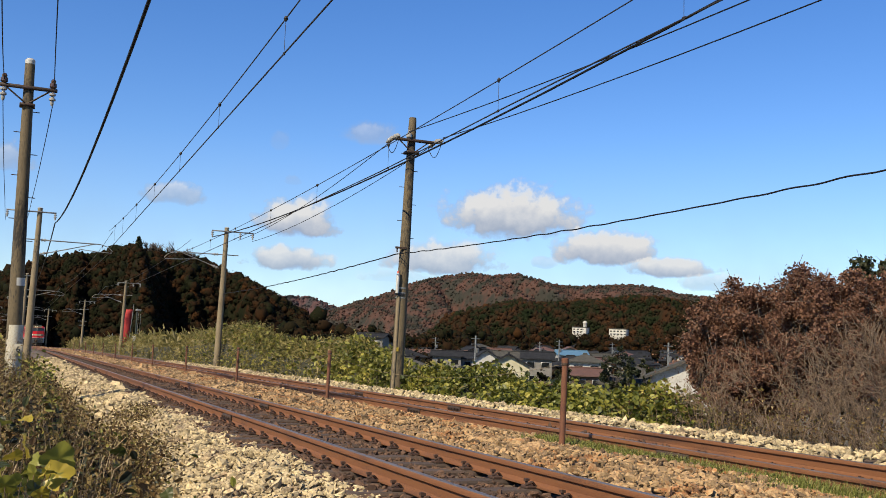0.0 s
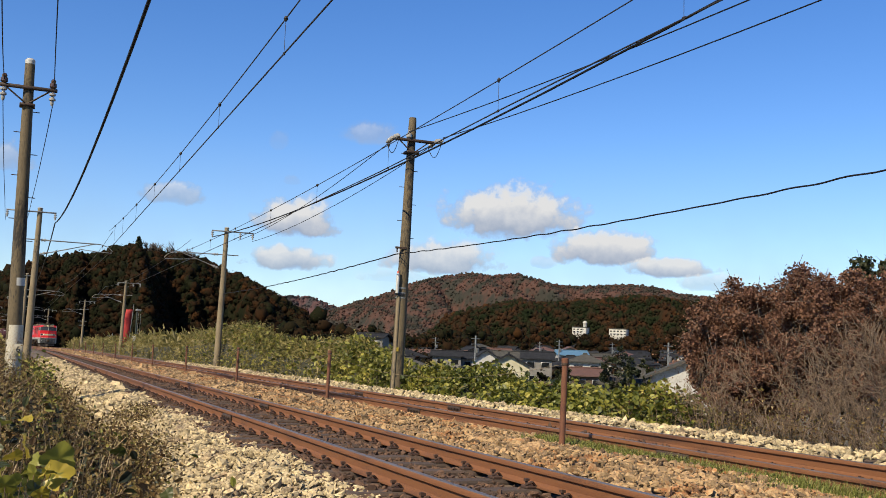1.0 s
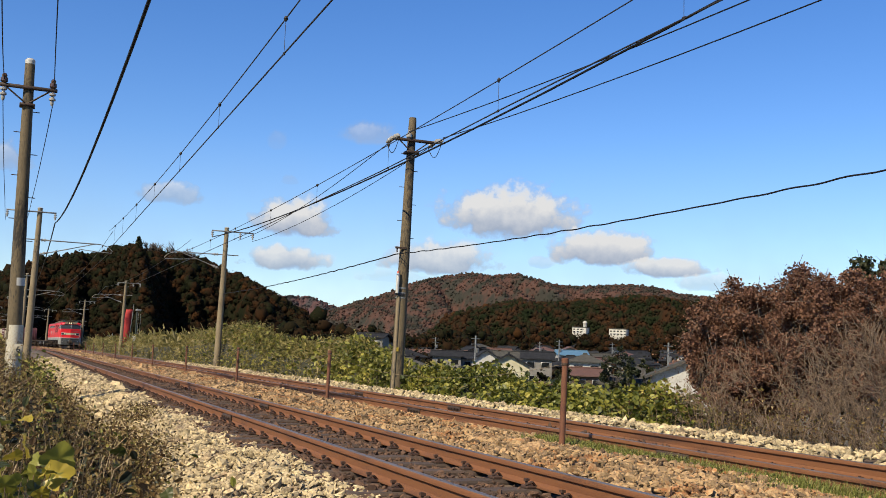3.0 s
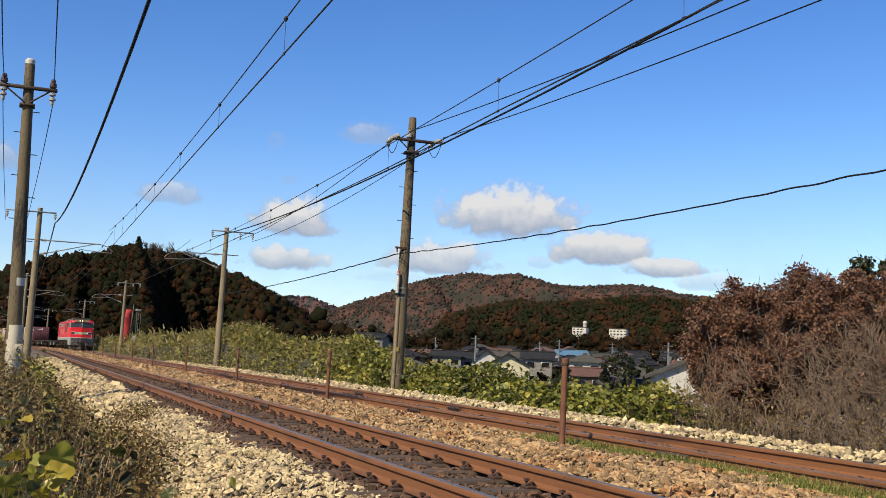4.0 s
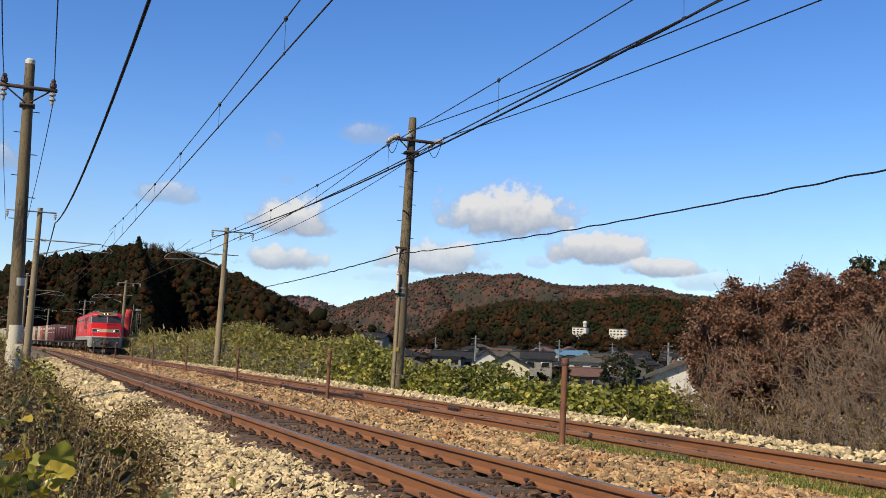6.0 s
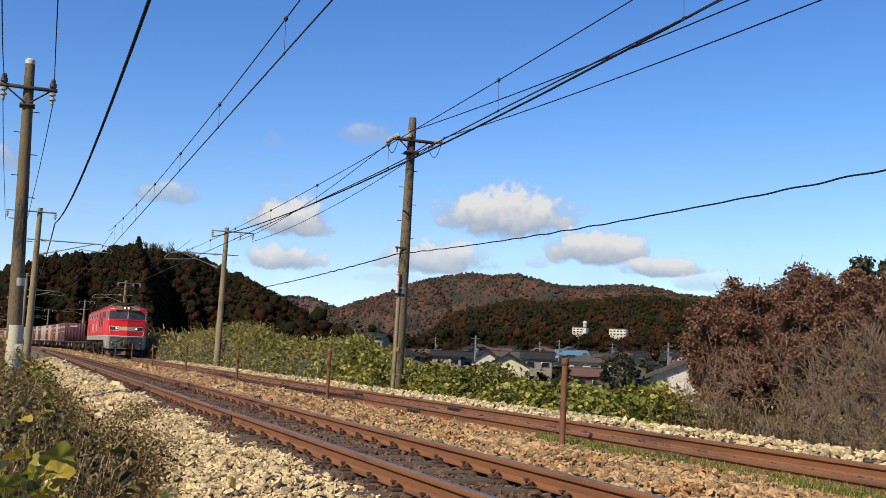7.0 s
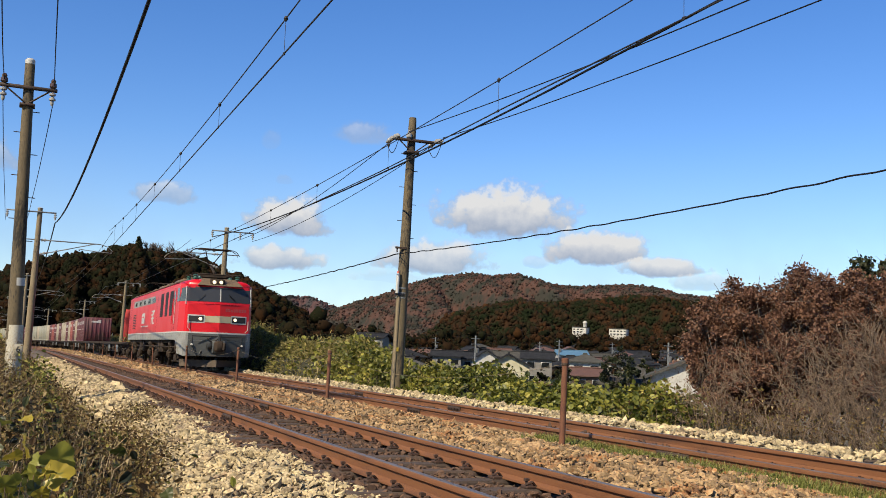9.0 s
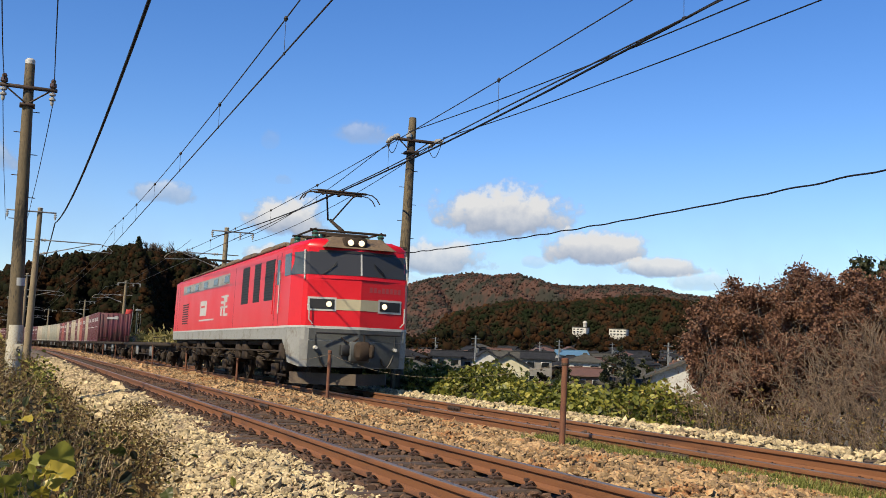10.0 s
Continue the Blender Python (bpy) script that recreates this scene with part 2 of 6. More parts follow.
def leaf_mesh(name, pos, rng, size, material, aspect=0.6, up=0.3, fold=0.25, spread=0.35, droop=0.0):
    """Folded leaves, four corners each along a mid-rib; up: how far they lie flat, spread: variation of size."""
    n = len(pos)
    nrm = rng.normal(size=(n, 3))
    nrm /= np.linalg.norm(nrm, axis=1)[:, None]
    nrm = nrm + np.array([0, 0, up * 3])
    nrm /= np.linalg.norm(nrm, axis=1)[:, None]
    a = np.cross(nrm, rng.normal(size=(n, 3)))
    a /= np.linalg.norm(a, axis=1)[:, None]
    a[:, 2] -= droop
    a /= np.linalg.norm(a, axis=1)[:, None]
    b = np.cross(nrm, a)
    b /= np.linalg.norm(b, axis=1)[:, None]
    s = (np.broadcast_to(size, (n,)) * (1 + rng.uniform(-spread, spread, n)))[:, None]
    w = s * aspect / 2
    lift = nrm * (w * fold)
    p = [pos, pos + a * s * 0.25 + b * w * 0.85 + lift, pos + a * s * 0.65 + b * w * 0.8 + lift, pos + a * s - nrm * s * 0.1, pos + a * s * 0.65 - b * w * 0.8 + lift, pos + a * s * 0.25 - b * w * 0.85 + lift]
    v = np.stack(p, 1).reshape(-1, 3)
    k = np.arange(n)[:, None] * 6
    f = np.concatenate([k + np.array([[0, 1, 2, 3]]), k + np.array([[0, 3, 4, 5]])])
    return array_mesh(name, v, f, material)


def fleck_mesh(name, pos, rng, size, material, out=None):
    """Loose tufts of foliage: one four-cornered piece each, any way up, or turned roughly along out."""
    n = len(pos)
    a, b = rng.normal(size=(n, 3)), rng.normal(size=(n, 3))
    if out is not None:
        nrm = out + rng.normal(0, 0.45, (n, 3))
        a = np.cross(nrm, a)
        b = np.cross(nrm, a)
    a /= np.linalg.norm(a, axis=1)[:, None]
    b -= a * (a * b).sum(1)[:, None]
    b /= np.linalg.norm(b, axis=1)[:, None]
    s = size * rng.uniform(0.4, 1.3, n)[:, None]
    v = np.stack([pos - a * s * 0.5, pos + b * s * rng.uniform(0.2, 0.5, n)[:, None], pos + a * s * 0.5, pos - b * s * rng.uniform(0.2, 0.5, n)[:, None]], 1).reshape(-1, 3)
    return array_mesh(name, v, np.arange(4 * n).reshape(-1, 4), material)


def blade_mesh(name, pos, rng, height, width, material, lean=0.35):
    """Blades of grass: a tapering strip bent over in two steps."""
    n = len(pos)
    t = rng.uniform(0, 2 * np.pi, n)
    d = np.stack([np.cos(t), np.sin(t), np.zeros(n)], -1)
    side = np.stack([-np.sin(t), np.cos(t), np.zeros(n)], -1)
    h = (np.broadcast_to(height, (n,)) * rng.uniform(0.55, 1.15, n))[:, None]
    w = (np.broadcast_to(width, (n,)) * rng.uniform(0.7, 1.3, n))[:, None]
    k = rng.uniform(0.1, 1, n)[:, None] * lean
    up = np.array([0, 0, 1.0])
    mid = pos + up * h * 0.6 + d * h * k * 0.35
    tip = pos + up * h * (1 - 0.35 * k) + d * h * k
    v = np.stack([pos - side * w / 2, pos + side * w / 2, mid - side * w * 0.4, mid + side * w * 0.4, tip], 1).reshape(-1, 3)
    b = np.arange(n)[:, None] * 5
    f = np.concatenate([b + np.array([[0, 1, 3]]), b + np.array([[0, 3, 2]]), b + np.array([[2, 3, 4]])])
    return array_mesh(name, v, f, material)


# ---- ground ----
def ground_z(x, y):
    lat = lat_of(x, y)
    z = np.interp(lat, [-60, -12, -3, 0.2, 1.15, 2.25, 8.7, 9.3, 10.6, 13, 24, 40, 4000], [2, 1.0, 0.1, -0.42, -0.52, -0.24, -0.24, -0.36, -0.4, -1.3, -6.5, -7, -7])
    far = np.maximum(np.hypot(x, y) - 150, 0) * np.clip((lat - 25) / 40, 0, 1)
    return z + np.minimum(far * 0.028, 14)


def build_ground():
    xs = np.unique(np.concatenate([np.arange(-6, 14, 0.25), np.arange(14, 60, 2), -np.geomspace(6, 2500, 22), np.geomspace(60, 3500, 26), [-60, -30, -12]]))
    ys = np.unique(np.concatenate([np.arange(-20, 60, 1.0), np.arange(60, 420, 6), np.geomspace(420, 4600, 24), [-300, -100]]))
    gx, gy = np.meshgrid(xs, ys)
    z = ground_z(gx, gy)
    rng = np.random.default_rng(4)
    z = z + rng.normal(0, 0.012, z.shape)
    v = np.stack([gx, gy, z], -1).reshape(-1, 3)
    i = np.arange(gx.size).reshape(gx.shape)
    f = np.stack([i[:-1, :-1], i[:-1, 1:], i[1:, 1:], i[1:, :-1]], -1).reshape(-1, 4)
    ob = new("ground", array_mesh("ground", v, f, M_SOIL, True))
    tagged(ob, "brown earth and dry grass beside the railway", "ground", kind="structure")


build_ground()


# ---- tracks ----
def sweep(profile, lat, z0, stations):
    """A closed profile (offset, height) drawn along the line."""
    sh, n = Shape(), len(profile)
    for s in stations:
        for dx, dz in profile:
            x, y, _ = on_line(s, lat + dx)
            sh.v.append((x, y, z0 + dz))
    for k in range(len(stations) - 1):
        sh.f += [(k * n + i, k * n + (i + 1) % n, (k + 1) * n + (i + 1) % n, (k + 1) * n + i) for i in range(n)]
    sh.f += [tuple(range(n)), tuple(range(len(sh.v) - n, len(sh.v)))]
    return sh


STATIONS = [-8.0] + [float(k) for k in range(0, 125, 4)] + [124.6 + 8 * k for k in range(1, 45)]
HALF = [(0.0635, -0.153), (0.0635, -0.142), (0.02, -0.127), (0.0085, -0.115), (0.0085, -0.052), (0.03, -0.040), (0.0325, -0.012), (0.027, -0.002)]
RAIL = HALF + [(-a, b) for a, b in reversed(HALF)]
HEAD = [(0.026, -0.0025), (0.022, 0.0012), (-0.022, 0.0012), (-0.026, -0.0025)]


def clip_shape():
    sh = Shape()
    sh.box((0.0, 0, 0.012), (0.10, 0.11, 0.024), 0.006)
    sh.tube((0.015, -0.02, 0.02), (0.015, -0.02, 0.075), 0.013, 0.013, 6)
    sh.box((0.015, -0.02, 0.065), (0.036, 0.036, 0.02))
    sh.tube((-0.04, 0.03, 0.02), (0.0, 0.045, 0.055), 0.011, 0.011, 5)
    sh.tube((0.0, 0.045, 0.055), (0.045, 0.02, 0.03), 0.011, 0.009, 5)
    return sh


def build_track(centre, z0, label, joints, clip_to, seed, size=1.0):
    rng = random.Random(seed)
    tr = thing("railway_track", label, "railway track", kind="structure")
    for side in (-1, 1):
        lat = centre + side * GAUGE / 2
        r = part("rail", sweep(RAIL, lat, z0, STATIONS), M_RAIL, tr, "rust-brown steel rail")
        part("rail_head", sweep(HEAD, lat, z0, STATIONS), M_RAILTOP, r, "polished running surface")
        for j in joints[side]:
            fp = Shape()
            for w in (-1, 1):
                fp.box((lat + w * 0.024, j, z0 - 0.085), (0.022, 0.56, 0.075), 0.006)
                for b in (-0.2, -0.07, 0.07, 0.2):
                    fp.tube((lat + w * 0.03, j + b, z0 - 0.085), (lat + w * 0.062, j + b, z0 - 0.085), 0.015, 0.015, 6)
            part("fishplate", fp, M_DARKSTEEL, r, "bolted dark joint bar")
    sl = Shape().box((0, 0, -0.075), (2.1, 0.21, 0.15), 0.018).mesh("sleeper", M_SLEEPER)
    cl = clip_shape().mesh("rail_clip", M_CLIP)
    rest_s, rest_c = Shape(), Shape()
    s = -7.45
    while s < 190:
        x, y, th = on_line(s, centre)
        m = pose(x, y, z0 - 0.160 + rng.uniform(-0.012, 0.006), 0, rng.uniform(-0.4, 0.4), math.degrees(th) + rng.uniform(-1.2, 1.2))
        if s < 72:
            ob = part("sleeper", sl, None, tr)
            ob.matrix_basis = m
        else:
            rest_s.add([m @ Vector(q) for q in ((-1.05, -0.1, 0), (1.05, -0.1, 0), (1.05, 0.1, 0), (-1.05, 0.1, 0))], [(0, 1, 2, 3)])
        for side in (-1, 1):
            for w in (-1, 1):
                px = side * GAUGE / 2 + w * 0.098
                cm = m @ pose(px, rng.uniform(-0.02, 0.02), 0.002, 0, 0, 0 if w > 0 else 180) @ Matrix.Scale(size, 4)
                if s < clip_to:
                    ob = part("rail_clip", cl, None, tr)
                    ob.matrix_basis = cm
                elif s < 110:
                    rest_c.box(cm @ Vector((0, 0, 0.03)), (0.09, 0.1, 0.06))
        s += 0.61 + rng.uniform(-0.03, 0.03)
    tagged(part("far_sleepers", rest_s, M_SLEEPER, tr), kind="stuff")
    tagged(part("far_clips", rest_c, M_CLIP, tr, smooth=False), kind="stuff")


build_track(NEAR_C, 0.0, "rusty single railway track with polished rail heads", {-1: [13.9, 38.0], 1: [16.5, 26.0]}, 44, 3)
build_track(FAR_C, FAR_Z, "rusty railway track that carries the train", {-1: [8.9, 16.4, 24.5], 1: [17.2, 22.8]}, 26, 5, 0.55)


# ---- ballast ----
def build_ballast():
    rng = np.random.default_rng(11)
    stones = [ball(1, 0.4, rng, (1.1, rng.uniform(0.55, 0.95), rng.uniform(0.45, 0.8))) for _ in range(10)]
    chips = []
    for _ in range(8):
        cv = np.array([(1, 0, 0), (-1, 0, 0), (0, 1, 0), (0, -1, 0), (0, 0, 1), (0, 0, -1)], float) * rng.uniform(0.6, 1.15, (6, 1)) + rng.normal(0, 0.22, (6, 3))
        chips.append((cv * (1.1, 0.85, 0.7), np.array([(0, 2, 4), (2, 1, 4), (1, 3, 4), (3, 0, 4), (2, 0, 5), (1, 2, 5), (3, 1, 5), (0, 3, 5)])))
    bed = sweep([(1.2, -0.5), (2.2, -0.235), (2.5, -0.2), (8.0, -0.2), (8.3, -0.09), (8.7, -0.08), (9.1, -0.4), (5, -0.8)], 0, 0, STATIONS)
    ob = part("ballast_bed", bed, M_BED)
    tagged(ob, "compacted brown stone bed under the rails", "ballast", kind="structure")

    def patch(name, label, material, areas, seed):
        g = np.random.default_rng(seed)
        pos, size, close = [], [], []
        for x0, x1, y0, y1, per, rad, zf in areas:
            n = int((x1 - x0) * (y1 - y0) * per)
            x, y = g.uniform(x0, x1, n), g.uniform(y0, y1, n)
            pos.append(np.stack([x - BEND * np.maximum(y - BEND_AT, 0) ** 2 / 2, y, zf(x, y) + g.uniform(-0.012, 0.022, n)], -1))
            size.append(rad * g.lognormal(0, 0.34, n))
            close.append((y < 13) & (y > 3.4))
        pos, size, close = np.concatenate(pos), np.concatenate(size), np.concatenate(close)
        lat = lat_of(pos[:, 0], pos[:, 1])
        keep = np.ones(len(pos), bool)
        for c in (NEAR_C, FAR_C):
            for side in (-1, 1):
                keep &= np.abs(lat - (c + side * GAUGE / 2)) > 0.085
        near, rest = keep & close, keep & ~close
        loose = np.nonzero(near)[0]
        loose = loose[np.argsort(pos[loose, 1], kind="stable")][:280]
        near[loose] = False
        ob = new(name, scatter_mesh(name, stones, pos[near], size[near], g, material, 0.8))
        tagged(ob, label, "ballast", kind="stuff")
        shapes = [array_mesh("stone", v * (1, 1, 0.9), f, material) for v, f in stones]
        for q in loose:
            st = part("stone", shapes[int(g.integers(0, len(shapes)))], None, ob)
            st.matrix_basis = pose(*pos[q], *g.uniform(0, 360, 3)) @ Matrix.Scale(float(size[q]), 4)
        part("distant_stones", scatter_mesh("distant_stones", chips, pos[rest], size[rest] * 1.2, g, material, 0.8), None, ob)

    wave = lambda x, y: 0.025 * np.sin(y * 1.1 + 2 * np.sin(x * 2)) + 0.018 * np.sin(y * 2.7 + x * 3)
    left = lambda x, y: np.interp(x, [0.8, 1.15, 1.5, 2.1, 2.7], [-0.52, -0.47, -0.33, -0.19, -0.185]) + wave(x, y)
    mid = lambda x, y: np.interp(x, [4.0, 4.5, 5.3, 6.0, 6.5], [-0.17, -0.14, -0.11, -0.14, -0.20]) + 0.7 * wave(x, y)
    crib = lambda x, y: -0.19 + 0.4 * wave(x, y)
    right = lambda x, y: np.interp(x, [7.85, 8.25, 8.75, 9.15], [-0.17, -0.05, -0.04, -0.3])
    patch("pale_ballast", "pale cream crushed stone heaped beside the track", M_STONE_PALE,
          [(0.95, 2.5, -8, 3.4, 260, 0.032, left), (7.95, 9.1, -8, 7, 160, 0.038, right), (0.95, 2.5, 3.4, 16, 660, 0.026, left), (1.0, 2.5, 16, 30, 250, 0.038, left), (1.05, 2.5, 30, 70, 90, 0.05, left),
           (7.95, 9.1, 7, 26, 240, 0.038, right), (7.95, 9.1, 26, 60, 100, 0.045, right)], 21)
    patch("rusty_ballast", "rust-stained tan crushed stone between the two tracks", M_STONE_RUST,
          [(4.05, 6.5, -8, 3.4, 200, 0.036, mid), (4.05, 6.5, 3.4, 18, 400, 0.031, mid), (4.05, 6.5, 18, 36, 170, 0.041, mid), (4.05, 6.5, 36, 80, 60, 0.055, mid), (4.05, 6.5, 80, 160, 25, 0.09, mid)], 22)
    patch("dark_ballast", "dark oily brown stone between the rails", M_STONE_DARK,
          [(2.9, 3.86, -8, 3.4, 180, 0.034, crib), (6.7, 7.65, -8, 6, 120, 0.034, crib), (2.9, 3.86, 3.4, 20, 330, 0.029, crib), (2.3, 2.75, 4, 22, 400, 0.029, crib), (2.9, 3.86, 20, 45, 120, 0.04, crib), (6.7, 7.65, 6, 30, 120, 0.034, crib), (3.95, 4.2, 5, 24, 250, 0.03, crib)], 23)


build_ballast()


# ---- poles and wires ----
def insulator(parent, a, b, name="insulator", material=None, label="white porcelain insulator"):
    prof = [(0, 0.02), (0.08, 0.03), (0.12, 0.065), (0.25, 0.07), (0.3, 0.035), (0.42, 0.035), (0.47, 0.065), (0.6, 0.07), (0.65, 0.035), (0.85, 0.04), (1, 0.02)]
    return part(name, Shape().turned(a, b, prof, 12), material or M_PORC, parent, label)


def steps(parent, x, y, z0, z1, lean, r):
    """Climbing pegs, left and right in turn."""
    k, z = 0, z0
    while z < z1:
        side = -1 if k % 2 else 1
        cx = x + lean * (z - z0)
        part("climbing_peg", Shape().tube((cx + side * r * 0.8, y, z), (cx + side * (r + 0.13), y, z), 0.009, 0.009, 6), M_DARKSTEEL, parent)
        z += 0.45
        k += 1


def sign_text(name, text, size, m, material, parent):
    cu = bpy.data.curves.new(name, "FONT")
    cu.body, cu.size, cu.extrude, cu.align_x, cu.align_y = text, size, 0.002, "CENTER", "CENTER"
    tmp = new(name, cu)
    me = bpy.data.meshes.new_from_object(tmp.evaluated_get(bpy.context.evaluated_depsgraph_get()))
    bpy.data.objects.remove(tmp)
    me.materials.append(material)
    ob = new(name, me)
    ob.parent, ob.matrix_basis = parent, m
    return ob


def near_pole():
    """Power pole on the near verge, number plate at its foot."""
    bx, by, tx = 0.02, 22.0, -0.12
    p = thing("utility_pole", "weathered brown concrete utility pole with white painted foot", "utility pole")
    part("shaft", Shape().turned((bx, by, -0.6), (tx, by, 6.62), [(0, 0.152), (0.25, 0.145), (1, 0.098)], 18), M_CONC_DARK, p)
    part("pole_cap", Shape().turned((tx, by, 6.6), (tx, by, 6.72), [(0, 0.1), (0.7, 0.1), (1, 0.07)], 18), M_WHITE, p, "pale metal cap")
    part("painted_foot", Shape().turned((bx + 0.003, by, -0.5), (bx - 0.017, by, 1.17), [(0, 0.163), (1, 0.158)], 18), M_FOOT, p, "cream painted foot with rust stains")
    part("white_band", Shape().turned((bx - 0.032, by, 1.97), (bx - 0.038, by, 2.13), [(0, 0.141), (1, 0.14)], 18), M_WHITE, p, "white marker band")
    plate = part("number_plate", Shape().box((bx + 0.07, by - 0.185, 0.68), (0.17, 0.02, 0.22), 0.008), M_CONC_PALE, p, "pale plate with a black figure")
    sign_text("figure", "6", 0.17, pose(bx + 0.07, by - 0.198, 0.68, 90, 0, 0), M_BLACK, plate)
    z = 6.08
    part("crossarm", Shape().box((tx + 0.01, by - 0.11, z), (1.12, 0.07, 0.07), 0.008), M_DARKSTEEL, p, "dark steel crossarm")
    for sx in (-1, 1):
        part("brace", Shape().tube((tx + sx * 0.42, by - 0.11, z - 0.03), (tx + 0.02 * sx, by - 0.12, z - 0.34), 0.018, 0.018, 6), M_DARKSTEEL, p)
        ix = tx + 0.01 + sx * 0.47
        insulator(p, (ix, by - 0.11, z - 0.03), (ix, by - 0.11, z - 0.33))
        part("pin_insulator", Shape().turned((ix, by - 0.11, z + 0.03), (ix, by - 0.11, z + 0.24), [(0, 0.03), (0.2, 0.075), (0.55, 0.07), (0.6, 0.045), (0.8, 0.055), (1, 0.03)], 12), M_PORC_BROWN, p, "dark glazed pin insulator")
    part("clamp", Shape().box((tx + 0.01, by, z - 0.36), (0.3, 0.28, 0.06), 0.01), M_DARKSTEEL, p)
    steps(p, bx - 0.06, by, 2.9, 5.9, -0.021, 0.11)


near_pole()


def far_pole():
    """Power pole beyond the tracks with angled strain insulators and an aerial."""
    bx, by, tx = 9.16, 24.2, 9.34
    p = thing("utility_pole", "weathered concrete utility pole with crossarm standing in vines", "utility pole")
    part("shaft", Shape().turned((bx, by, -0.6), (tx, by, 7.14), [(0, 0.165), (0.3, 0.155), (0.97, 0.105), (1, 0.095)], 18), M_CONC_DARK, p)
    z = 6.5
    part("crossarm", Shape().box((9.36, by - 0.14, z), (1.2, 0.075, 0.075), 0.008), M_DARKSTEEL, p, "rusty steel crossarm")
    part("clamp", Shape().box((9.33, by, z - 0.31), (0.34, 0.32, 0.07), 0.01), M_DARKSTEEL, p)
    for sx in (-1, 1):
        part("brace", Shape().tube((9.34 + sx * 0.4, by - 0.14, z - 0.03), (9.32 + sx * 0.03, by - 0.14, z - 0.33), 0.018, 0.018, 6), M_DARKSTEEL, p)
        for fy in (-1, 1):
            ix = 9.36 + sx * 0.58
            insulator(p, (ix, by - 0.14 + fy * 0.05, z + 0.03), (ix + 0.03 * sx, by - 0.14 + fy * 0.5, z + 0.02 - 0.05), "strain_insulator")
        jump = [(9.36 + sx * 0.6, by - 0.6 + 0.95 * k / 8, z - 0.05 - 0.34 * math.sin(math.pi * k / 8)) for k in range(9)]
        part("jumper_wire", Shape().path(jump, 0.009, 5), M_WIRE, p, "looped black jumper")
    part("pin_insulator", Shape().turned((9.2, by - 0.14, z + 0.03), (9.2, by - 0.14, z + 0.25), [(0, 0.03), (0.2, 0.08), (0.6, 0.075), (0.7, 0.05), (1, 0.03)], 12), M_PORC, p)
    part("cable_bracket", Shape().box((9.1, by - 0.12, 3.62), (0.3, 0.05, 0.05)).tube((9.0, by - 0.12, 3.62), (9.0, by - 0.12, 3.5), 0.02), M_DARKSTEEL, p)
    part("conduit", Shape().tube((9.03, by - 0.1, -0.4), (9.1, by - 0.1, 2.35), 0.05, 0.05, 10), M_CONC, p, "grey cable conduit")
    part("aerial", Shape().turned((9.03, by - 0.16, 2.42), (9.04, by - 0.16, 2.95), [(0, 0.03), (0.02, 0.045), (0.9, 0.045), (1, 0.03)], 12), M_WHITE, p, "white tube aerial")
    part("aerial_tip", Shape().turned((9.04, by - 0.16, 2.95), (9.04, by - 0.16, 3.01), [(0, 0.04), (1, 0.02)], 10), plain("red_tip", (0.6, 0.05, 0.03)), p, "red tip")
    for zz in (2.3, 2.42, 2.55):
        part("strap", Shape().turned((9.21, by, zz), (9.212, by, zz + 0.04), [(0, 0.155), (1, 0.155)], 16), M_STEEL, p, "steel strap")
    part("aerial_bracket", Shape().box((9.1, by - 0.14, 2.4), (0.24, 0.05, 0.06)), M_BLACK, p)
    part("tag", Shape().box((9.1, by - 0.17, 0.98), (0.05, 0.02, 0.1)), plain("yellow_tag", (0.7, 0.5, 0.05)), p, "yellow tag")
    steps(p, bx + 0.09, by, 3.9, 6.2, 0.023, 0.12)


far_pole()


